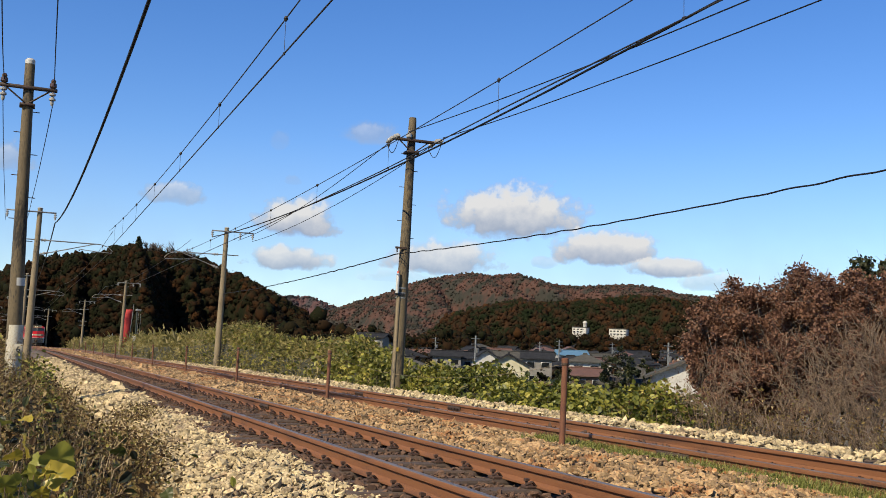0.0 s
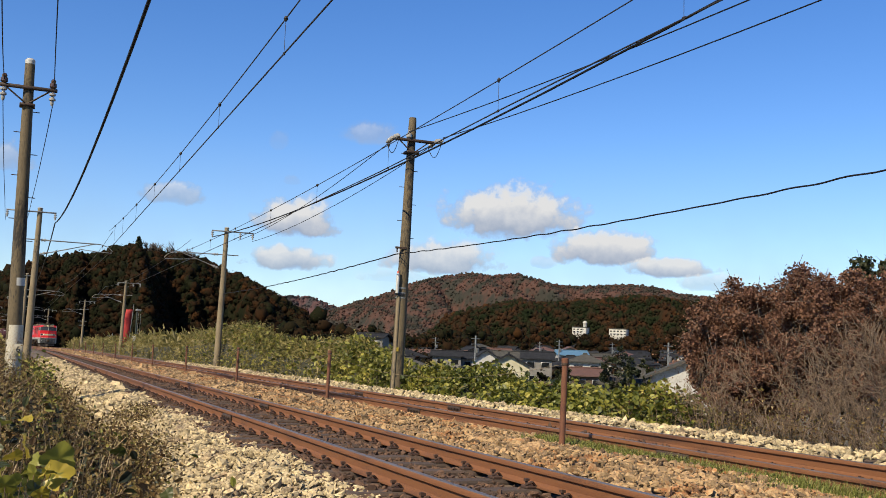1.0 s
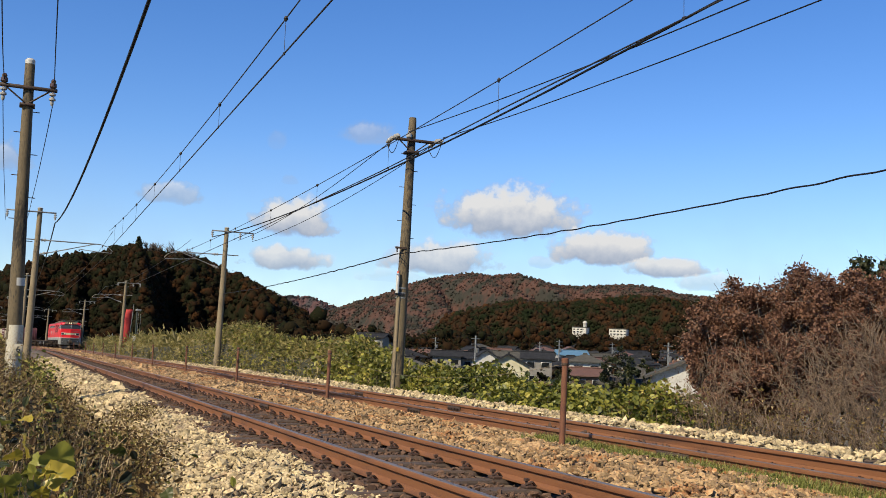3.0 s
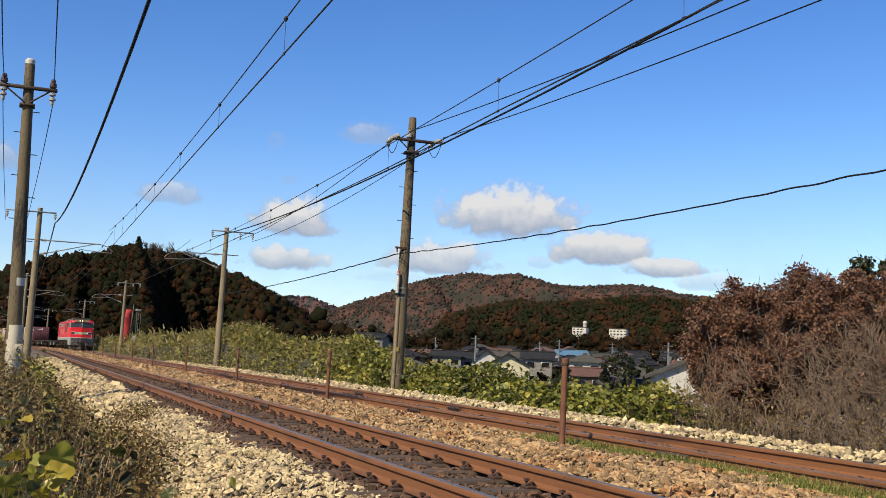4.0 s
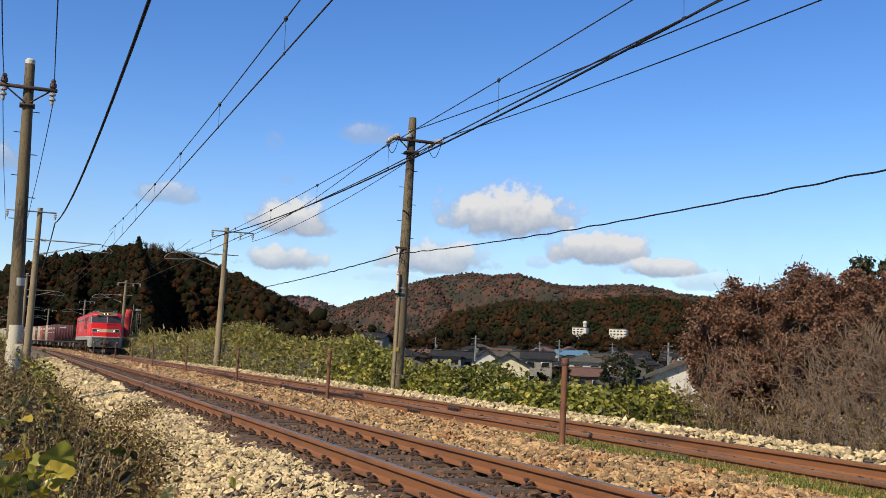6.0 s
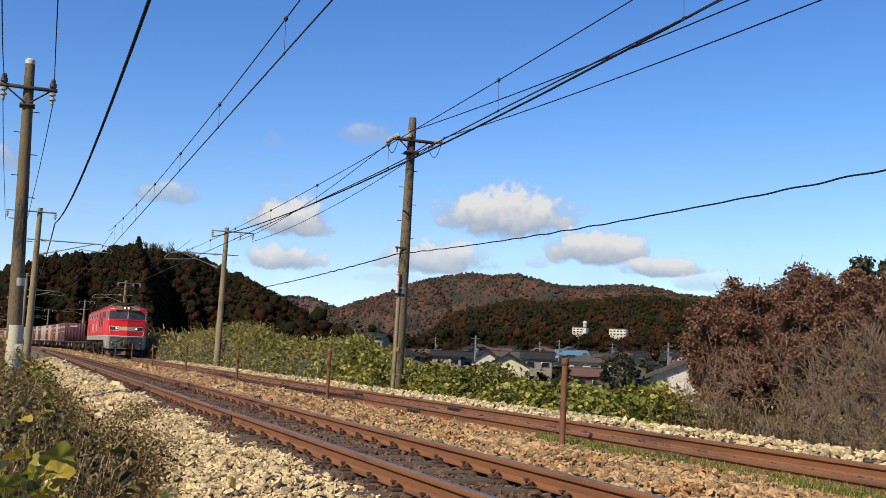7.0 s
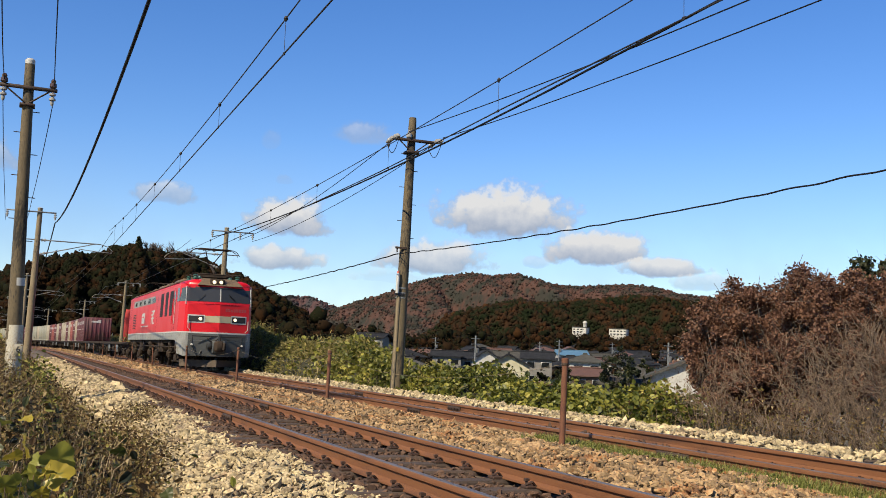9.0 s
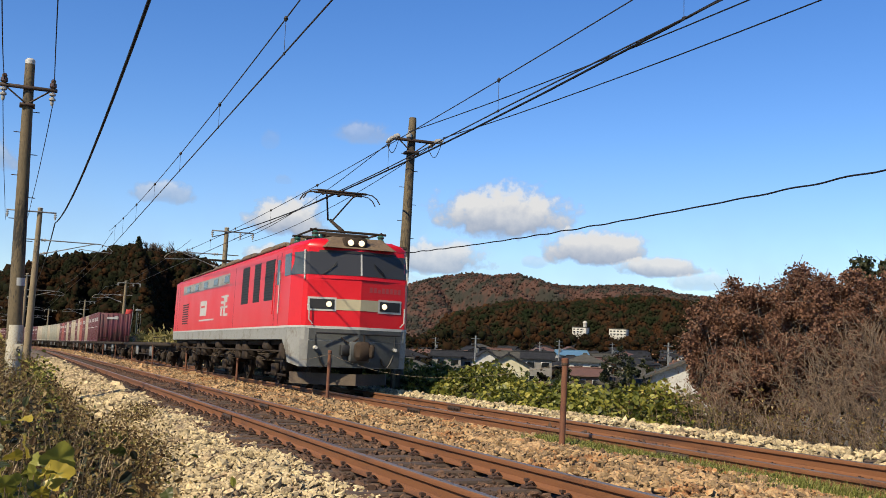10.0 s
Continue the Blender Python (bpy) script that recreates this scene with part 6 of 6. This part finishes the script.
def clump_tree(label, x, y, top, rad, deep, seed, leaves, count, leaf, lobes, group=""):
    """A tree whose crown is made of many leaf clumps, each at the end of a limb; top: height of the crown, deep: its depth."""
    rng = np.random.default_rng(seed)
    g = float(ground_z(np.array(x), np.array(y))) - 0.15
    t = thing("tree", label, "tree", pose(x, y, g), group)
    tall = top - g
    sh = Shape()
    fork = [Vector((0, 0, 0))]
    for k in range(5):
        fork.append(fork[-1] + Vector((rng.normal(0, 0.05), rng.normal(0, 0.05), (tall - deep * 0.6) / 5)))
        sh.tube(fork[-2], fork[-1], 0.055 - 0.007 * k, 0.055 - 0.007 * (k + 1), 7, False)
    d = rng.normal(size=(lobes, 3))
    d /= np.linalg.norm(d, axis=1)[:, None]
    c = d * (rng.uniform(0.25, 1, lobes) ** 0.4)[:, None] * np.array([rad, rad, deep / 2]) * rng.uniform(0.78, 1.0, (lobes, 1))
    c[:, 2] += tall - deep / 2 - 0.12
    size = rad * rng.uniform(0.13, 0.27, lobes)
    for q in c:
        q = Vector(q)
        b = fork[int(rng.integers(2, 6))]
        m = b.lerp(q, 0.5) + Vector(rng.normal(0, 0.08, 3))
        sh.tube(b, m, 0.02, 0.013, 5, False)
        sh.tube(m, q, 0.013, 0.006, 4, False)
        for _ in range(4):
            sh.tube(q, q + Vector(rng.normal(0, 0.17, 3)), 0.006, 0.003, 3, False)
    me = bpy.data.meshes.new("trunk")
    me.from_pydata(sh.v, [], sh.f)
    me.materials.append(M_BARK)
    me.shade_smooth()
    part("trunk", me, None, t, "trunk and branches")
    k = rng.integers(0, lobes, count)
    e = rng.normal(size=(count, 3))
    e /= np.linalg.norm(e, axis=1)[:, None]
    p = c[k] + e * (size[k] * rng.uniform(0.15, 1, count) ** 0.45)[:, None] * np.array([1.1, 1.1, 0.85]) + rng.normal(0, 0.03, (count, 3))
    part("crown", fleck_mesh("crown", p, rng, leaf, leaves), None, t, "crown of leaves")
    return t


RUST = "tree thick with dry rust-brown autumn leaves beside the line"
for k, (x, y, top, rad, deep) in enumerate(((11.15, 13.9, 2.12, 0.55, 2.2), (11.6, 13.2, 2.55, 0.78, 2.5), (11.95, 12.5, 2.58, 0.8, 2.2), (12.6, 12.1, 2.5, 0.85, 2.3), (12.9, 11.3, 2.62, 0.9, 2.4), (11.65, 14.6, 1.75, 0.65, 1.7),
                                               (11.65, 13.9, 2.5, 0.7, 2.4), (11.55, 12.0, 2.1, 0.7, 1.7), (12.1, 11.4, 2.15, 0.7, 1.8), (12.6, 13.0, 2.35, 0.8, 2.3), (11.5, 12.6, 1.55, 0.75, 1.6), (11.05, 13.1, 1.2, 0.6, 1.4), (12.2, 11.9, 1.7, 0.7, 1.6), (12.0, 13.0, 2.3, 0.6, 1.8))):
    clump_tree(RUST, x, y, top + 0.2, rad, deep, 60 + k, F_RUST, 21000, 0.052, 66, "rust-brown trees")
for k, (x, y, h) in enumerate(((9.95, 10.9, 2.2), (10.2, 9.7, 2.6), (10.4, 9.0, 2.5), (9.9, 11.9, 1.5), (10.7, 10.0, 2.3), (10.7, 11.6, 1.8), (9.7, 9.4, 1.3), (9.75, 10.4, 1.2), (9.8, 12.6, 1.1), (9.75, 8.4, 1.3))):
    tree("bare grey shrub with thin tangled twigs at the track's edge", x, y, h, 80 + k, M_TWIG, None, 0, 0, 4, 3, 0.016, 0.75, 3, group="bare shrubs")
clump_tree("dark green broadleaf tree behind the brown trees", 18.0, 16.2, 4.0, 1.15, 2.8, 95, F_EVER, 15000, 0.1, 46)
for k, (az, dist, h) in enumerate(((24.8, 130, 5),)):
    a = radians(az)
    tree("dark evergreen tree among the houses", dist * math.sin(a), dist * math.cos(a), h, 100 + k, M_BARK, F_EVER, 4200, 0.42 * h / 8, 3, 5, 0.15, 0.9, 2, 0.06 * h, "garden trees", bare_below=1.0)
for k, (x, y, top, rad, deep, lobes) in enumerate(((57.6, 87.6, 2.6, 2.0, 5.5, 40), (53.2, 90.4, 0.8, 1.7, 4.5, 34), (60.2, 86.4, 1.9, 1.2, 4.5, 26))):
    clump_tree("dark evergreen tree among the houses", x, y, top, rad, deep, 100 + k, F_EVER, 4200, 0.24, lobes, "garden trees")
for k in range(14):
    q = np.random.default_rng(120 + k)
    tree("bare brown bush on the embankment slope", q.uniform(17, 27), q.uniform(24, 36), q.uniform(3.0, 4.6), 120 + k, M_TWIG, None, 0, 0, 3, 5, 0.035, 0.8, 4, group="embankment bushes")


# ---- vines and reeds along the far side ----
def bank():
    rng = np.random.default_rng(50)
    top = lambda y: np.interp(y, [4, 8, 11, 12.7, 14.2, 15.4, 17.6, 19.9, 23, 25.2, 28, 30.2, 36, 40.4, 43.5, 49.7, 55.7, 65, 95, 170], [-0.45, -0.4, -0.3, -0.08, 0.22, 0.28, 0.1, 0.38, 0.42, 0.22, 0.8, 1.1, 1.0, 1.1, 1.6, 1.85, 1.6, 1.25, 1.2, 0.8])

    def face(n, y0, y1, jit):
        y = rng.uniform(y0, y1, n)
        t = rng.uniform(0, 1, n) ** 0.8
        h = top(y) + 0.10 * np.sin(y * 1.9) + 0.08 * np.sin(y * 4.3 + 1)
        x = 9.12 + 1.4 * t ** 1.3 + 0.12 * np.sin(y * 2.3)
        z = -0.32 + (h + 0.32) * np.sin(np.minimum(t * 1.25, 1) * np.pi / 2)
        p = np.stack([x - BEND * np.maximum(y - BEND_AT, 0) ** 2 / 2, y, z], -1)
        return p + rng.normal(0, jit, (n, 3))

    # added core closes the gaps; shade between leaves is its dark colour
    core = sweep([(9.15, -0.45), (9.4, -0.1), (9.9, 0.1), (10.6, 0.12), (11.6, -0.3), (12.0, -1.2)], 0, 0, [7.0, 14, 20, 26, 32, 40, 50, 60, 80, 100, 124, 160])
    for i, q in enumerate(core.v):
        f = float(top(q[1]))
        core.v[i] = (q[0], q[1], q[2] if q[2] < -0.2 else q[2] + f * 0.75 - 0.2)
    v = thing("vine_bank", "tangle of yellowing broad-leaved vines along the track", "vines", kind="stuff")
    part("undergrowth", core, mat("painted_shade_core", (0.03, 0.032, 0.012), (0.075, 0.07, 0.03), 2, 0.95, fine=12, depth=0.05), v)
    part("vine_leaves", leaf_mesh("vine_leaves", face(13500, 12.2, 31, 0.09), rng, 0.098, F_VINE, 0.95, 0.3, 0.2, 0.5), None, v)
    part("far_vine_leaves", leaf_mesh("far_vine_leaves", face(2300, 28, 60, 0.1), rng, 0.15, F_VINE, 0.9, 0.3, 0.2), None, v)
    r = thing("reed_bank", "pale green reeds and tall grass along the track", "reeds", kind="stuff")
    part("reed_leaves", leaf_mesh("reed_leaves", np.concatenate([face(20000, 29, 66, 0.13), face(1200, 20, 29, 0.1)]), rng, 0.15, F_REED, 0.24, 0.15, 0.1, 0.6, droop=0.2), None, r)
    p = face(3500, 24, 90, 0.12)
    p[:, 2] -= 0.25
    part("reed_stems", blade_mesh("reed_stems", p, rng, 0.5, 0.014, F_REED, 0.45), None, r)
    part("far_reeds", leaf_mesh("far_reeds", face(6000, 60, 165, 0.25), rng, 0.5, F_REED, 0.2, 0.15, 0.1), None, r)
    w = thing("dead_undergrowth", "low brown dead leaves and stalks under the shrubs", "undergrowth", kind="stuff")
    n = 14000
    y = rng.uniform(5.5, 14.5, n)
    x = rng.uniform(9.3, 13.0, n)
    g0 = ground_z(x, y)
    part("dead_leaves", leaf_mesh("dead_leaves", np.stack([x, y, g0 + rng.uniform(0, 1, n) ** 1.3 * (0.75 + 0.2 * np.sin(3 * y))], -1), rng, 0.05, F_WEED, 0.5, 0.2), None, w)
    part("dead_stalks", blade_mesh("dead_stalks", np.stack([x, y, g0], -1)[:1600], rng, 0.7, 0.006, F_WEED, 0.9), None, w)
    q = np.stack([rng.uniform(9.7, 12.2, 7000), rng.uniform(8.0, 14.2, 7000), rng.uniform(0, 1, 7000) ** 1.2 * 1.7 - 0.4], -1)
    part("withered_leaves", fleck_mesh("withered_leaves", q, rng, 0.034, F_RUST), None, w, "withered brown leaves hanging in the brush")
    part("brush", blade_mesh("brush", np.stack([x, y, g0], -1)[3000:6000], rng, 0.8, 0.006, M_TWIG, 1.7), None, w, "thin tangled brown twigs")
    # tufts at the track's edge
    g = thing("grass_strip", "short green grass growing in the ballast", "grass", kind="stuff")
    n = 9000
    y = rng.uniform(4.6, 11.3, n)
    x = 6.46 - np.abs(rng.normal(0, 0.22, n)) - 0.02 * (y - 8)
    part("grass_blades", blade_mesh("grass_blades", np.stack([x, y, np.full(n, -0.19)], -1), rng, 0.14, 0.007, F_GRASS, 0.8), None, g)
    n = 2500
    p = np.stack([9.0 + np.abs(rng.normal(0, 0.3, n)), rng.uniform(7, 22, n), np.full(n, -0.38)], -1)
    part("edge_blades", blade_mesh("edge_blades", p, rng, 0.22, 0.008, F_REED, 0.7), None, g)


bank()


# ---- weeds on the near verge ----
def verge():
    rng = np.random.default_rng(70)
    top = lambda x: np.interp(x, [-4, -1.0, -0.3, -0.12, 0.0, 0.25, 0.55, 0.95, 1.3], [1.1, 1.0, 0.85, 0.42, 0.3, 0.26, 0.1, -0.2, -0.47])

    def spots(n, y0, y1, x0=-1.6, x1=1.3):
        x, y = rng.uniform(x0, x1, n), rng.uniform(y0, y1, n)
        h = top(x + 0.07 * np.sin(y * 1.7) + 0.06 * np.sin(y * 4.1 + x * 3)) + 0.08 * np.sin(y * 2.9 + 4 * x)
        h = np.where((x > -0.007 * y - 0.01) & (y < 21), np.minimum(h, 0.80 - 0.024 * y), h)
        g = ground_z(x, y)
        h = np.maximum(h, g + 0.03)
        z = g + (h - g) * rng.uniform(0, 1, n) ** 0.55
        ok = x > -0.03 * y - 0.22
        return np.stack([x - BEND * np.maximum(y - BEND_AT, 0) ** 2 / 2, y, z], -1)[ok], g[ok], h[ok]

    def tufts(n, per, y0, y1, x0, wide):
        """Leaves gathered in tufts with dark gaps between."""
        c, _, _ = spots(n, y0, y1, x0)
        s = wide * rng.lognormal(0, 0.45, len(c))
        k = rng.integers(0, len(c), per)
        return c[k] + rng.normal(0, 1, (per, 3)) * s[k][:, None] * np.array([1, 1, 1.3])

    w = thing("dry_weeds", "dense tangle of dry brown weeds on the near verge", "weeds", kind="stuff")
    p = tufts(520, 11000, 3.7, 9, -0.6, 0.03)
    part("near_leaves", leaf_mesh("near_leaves", p, rng, 0.026, F_WEED, 0.42, 0.15, 0.5, 0.75), None, w)
    p = tufts(380, 2800, 3.7, 11, -0.6, 0.05)
    part("broad_leaves", leaf_mesh("broad_leaves", p, rng, 0.048, F_WEED, 0.62, 0.2, 0.5, 0.6), None, w)
    p = tufts(46, 1100, 4.2, 20, -0.6, 0.07)
    part("vine_sprays", leaf_mesh("vine_sprays", p, rng, 0.05, F_VINE, 0.65, 0.25, 0.4, 0.5), None, w)
    p = tufts(60, 1500, 3.7, 13, -0.5, 0.06)
    part("green_leaves", leaf_mesh("green_leaves", p, rng, 0.045, F_EVER, 0.6, 0.25, 0.4, 0.5), None, w)
    p = tufts(1300, 19000, 9, 26, -1.6, 0.07)
    part("middle_leaves", leaf_mesh("middle_leaves", p, rng, 0.042, F_WEED, 0.55, 0.1, 0.3, 0.5), None, w)
    p, _, _ = spots(9000, 26, 90, -3)
    part("distant_leaves", leaf_mesh("distant_leaves", p, rng, 0.13, F_WEED, 0.5, 0.1, 0.3, 0.5), None, w)
    c = np.concatenate([np.stack([rng.normal(a, 0.2, 1500), rng.normal(b, 0.55, 1500), rng.uniform(-0.42, -0.12, 1500)], -1) for a, b in ((1.35, 12.2), (1.75, 15.4), (2.05, 17.0), (1.2, 10.3))])
    part("creeping_weeds", leaf_mesh("creeping_weeds", c, rng, 0.04, F_WEED, 0.5, 0.2, 0.3, 0.5), None, w)
    p, g, h = spots(6500, 3.7, 26, -0.9)
    p[:, 2] = g
    part("dry_stalks", blade_mesh("dry_stalks", p, rng, (h - g) * 1.12 + 0.05, 0.004, F_WEED, 0.7), None, w)
    p, g, h = spots(700, 3.7, 14, -0.5)
    p[:, 2] = g
    part("pale_stalks", blade_mesh("pale_stalks", p, rng, (h - g) * 1.3 + 0.06, 0.006, mat("straw", (0.32, 0.22, 0.11), (0.62, 0.47, 0.27), 4, 0.8, isle=0.4), 0.8), None, w)
    b = thing("green_shrub", "green and yellow leafed shrub around the pole foot", "shrub", kind="stuff")
    n = 700
    p = np.stack([rng.normal(0.45, 0.16, n), rng.normal(20.3, 1.6, n), rng.normal(0.1, 0.25, n)], -1)
    q = np.stack([rng.normal(-0.27, 0.05, 260), rng.normal(9.5, 1.0, 260), rng.normal(0.9, 0.1, 260)], -1)
    p = p[p[:, 2] < 1.15 - 0.9 * np.maximum(p[:, 0], -0.1)]
    part("shrub_leaves", leaf_mesh("shrub_leaves", np.concatenate([p, q]), rng, 0.075, F_VINE, 0.6, 0.2), None, b)


verge()


def vine_cluster():
    """Broad yellow-green leaves close to the camera."""
    rng = random.Random(9)
    v = thing("broad_leaf_vine", "vine with large yellow and green lobed leaves close by", "vine", pose(0, 0, 0))
    mats = [foliage(nm, [(0.0, a), (1.0, b)], 0.35, 0.4) for nm, a, b in (("yellow_leaf", (0.58, 0.44, 0.035), (0.66, 0.52, 0.08)), ("lime_leaf", (0.36, 0.36, 0.05), (0.42, 0.41, 0.08)), ("green_leaf", (0.07, 0.085, 0.016), (0.11, 0.125, 0.025)))]
    meshes = []
    for m in mats:
        for var in range(2):
            sh = Shape()
            n = 24
            rim = []
            for i in range(n):
                t = 2 * math.pi * i / n
                rad = 0.5 * (1 + 0.16 * math.cos(3 * t + var) + 0.05 * math.cos(7 * t + 2 * var) + 0.025 * math.cos(12 * t))
                rim.append((rad * math.cos(t), rad * 0.92 * math.sin(t), 0.10 * abs(math.sin(t)) - 0.1 * max(math.cos(t), 0) + 0.05 * math.sin(5 * t + var)))
            half = [(a * 0.5, b * 0.5, c * 0.35 + 0.012) for a, b, c in rim]
            sh.v = [(0, 0, 0)] + half + rim
            sh.f = [(0, 1 + i, 1 + (i + 1) % n) for i in range(n)] + [(1 + i, 1 + n + i, 1 + n + (i + 1) % n, 1 + (i + 1) % n) for i in range(n)]
            meshes.append(sh.mesh("leaf", m, True))
    stem = Shape()
    spots = [(0.055, 3.3, 0.545, 0.095, 0), (0.155, 3.3, 0.51, 0.12, 1), (0.15, 3.2, 0.475, 0.1, 0), (0.085, 3.25, 0.47, 0.08, 1), (0.03, 3.35, 0.51, 0.07, 0), (-0.02, 3.6, 0.6, 0.08, 1), (0.06, 3.7, 0.6, 0.06, 0)]
    for k in range(190):
        z = rng.uniform(0.1, 0.5)
        spots.append((rng.gauss(0.03, 0.11) + (0.5 - z) * 0.2, rng.uniform(2.9, 3.9), z, rng.uniform(0.035, 0.085), rng.choice((2, 2, 2, 2, 1, 1, 1, 0))))
    for x, y, z, s, m in spots:
        s *= 1.0 if z > 0.44 else 0.9
        ob = part("leaf", meshes[m * 2 + rng.randint(0, 1)], None, v)
        ob.matrix_basis = pose(x, y, z, rng.uniform(15, 70), rng.uniform(-35, 35), rng.uniform(0, 360)) @ Matrix.Scale(s * 0.85, 4)
        stem.tube((x, y, z - 0.004), (x * 0.6, y + 0.08, z - 0.22), 0.0012, 0.0016, 5)
    part("vine_stem", stem, M_TWIG, v, "thin brown stems")


vine_cluster()


# ---- trackside odds and ends ----
def banner():
    x, y, _ = on_line(97.0, 9.75)
    b = thing("banner", "tall narrow red cloth banner leaning on its pole", "banner", pose(x, y, 0))
    part("pole", Shape().tube((0.0, 0, -0.5), (0.35, 0, 4.6), 0.03, 0.03, 8), M_STEEL, b)
    sh = Shape()
    for k in range(9):
        z = 0.5 + 3.6 * k / 8
        o = 0.05 * math.sin(k * 1.3)
        sh.v += [(z * 0.076 - 0.02, o, z), (z * 0.076 - 0.36, 0.06 * math.sin(k * 1.3 + 1), z), (z * 0.076 - 0.7 + 0.08 * math.sin(k), -o, z)]
    sh.f = [(k * 3 + i, k * 3 + i + 1, k * 3 + i + 4, k * 3 + i + 3) for k in range(8) for i in range(2)]
    cl = part("cloth", sh, mat("red_cloth", (0.45, 0.02, 0.02), (0.6, 0.035, 0.03), 3, 0.8), b, "red cloth", smooth=True)
    so = cl.modifiers.new("thick", "SOLIDIFY")
    so.thickness = 0.01


banner()


def signal_post():
    x, y, _ = on_line(92.0, 9.9)
    p = thing("signal_post", "slim dark trackside post with white box and lamp head", "signal post", pose(x, y, 0))
    part("pole", Shape().turned((0, 0, -0.5), (0, 0, 4.1), [(0, 0.07), (1, 0.05)], 10), mat("dark_green_paint", (0.03, 0.05, 0.045), (0.06, 0.085, 0.075), 3, 0.6), p)
    part("cabinet", Shape().box((-0.12, -0.1, 1.35), (0.3, 0.2, 0.5), 0.02), M_WHITE, p, "white equipment box")
    part("lamp_head", Shape().box((0.1, -0.05, 3.9), (0.5, 0.1, 0.16), 0.02), M_STEEL, p)
    part("ladder", Shape().tube((0.16, 0, 0), (0.12, 0, 3.6), 0.015).tube((0.36, 0, 0), (0.3, 0, 3.6), 0.015), M_STEEL, p)


signal_post()


def marker_posts():
    for s, lat, h in ((150, 9.6, 4.2), (118, 10.2, 2.0)):
        x, y, th = on_line(s, lat)
        p = thing("marker_post", "thin grey trackside post with short arms", "post", pose(x, y, 0), "trackside posts")
        part("pole", Shape().turned((0, 0, -0.5), (0, 0, h), [(0, 0.06), (1, 0.045)], 8), M_STEEL, p)
        part("arm", Shape().box((0, 0, h - 0.3), (1.1, 0.07, 0.07)), M_STEEL, p)
        part("arm", Shape().box((0, 0, h - 0.9), (0.8, 0.07, 0.07)), M_STEEL, p)


marker_posts()


def ridge_trees():
    for k, (x, y, h) in enumerate(((49, 386, 8.5), (54, 386, 8), (58, 386, 7.5), (63, 386, 7), (45.5, 386, 7.5), (36, 386, 6), (79, 388, 6))):
        t = tree("bare leafless tree on the ridge of the hill", x, y, h, 140 + k, M_BARK, None, 0, 0, 3, 5, 0.42, 0.55, 2, group="ridge trees")
        t.location.z = (33, 33, 32.5, 32, 34, 33, 25)[k] - 1.0
    c = thing("conifer", "dark conifer standing above the hill top", "tree", pose(40.2, 384, 32.0))
    part("trunk", Shape().turned((0, 0, 0), (0, 0, 8.6), [(0, 0.3), (1, 0.05)], 8), M_BARK, c)
    q = np.random.default_rng(150)
    n = 1600
    z = q.uniform(0, 1, n) ** 0.8
    a = q.uniform(0, 2 * np.pi, n)
    r = (1 - z) ** 0.6 * 2.1 * q.uniform(0.4, 1.1, n)
    part("crown", fleck_mesh("crown", np.stack([r * np.cos(a), r * np.sin(a), 1.5 + z * 7.4 - r * 0.2], -1), q, 1.0, F_EVER), None, c)


ridge_trees()


# ---- what moves ----
def motions():
    times = [0.5 * k for k in range(21)]

    def ride(ob, behind, z):
        rows = []
        for t in times:
            x, y, th = on_line(FRONT_AT_END + SPEED * (10 - t) + behind, FAR_C)
            rows.append((t, pose(x, y, FAR_Z + z, 0, 0, math.degrees(th) - 90)))
        walk(ob, rows)

    ride(LOCO, LOCO_L / 2, 0)
    for w, k in WAGONS:
        ride(w, 20.2 + 20.0 * k + WAGON_L / 2, 0)
    for c, behind in LOADS:
        ride(c, behind, 1.02)
    turn0 = pose(0, 0, 0)
    walk(CLOUDS, [(0.0, turn0), (10.0, turn0 @ pose(0, 0, 0, 0, 0, 0.55))])
    for w, x, r in turning:
        rows = [(k / 30, pose(x, 0, r, 0, math.degrees(SPEED * k / 30 / r), 0)) for k in range(301)]
        walk(w, rows)


motions()
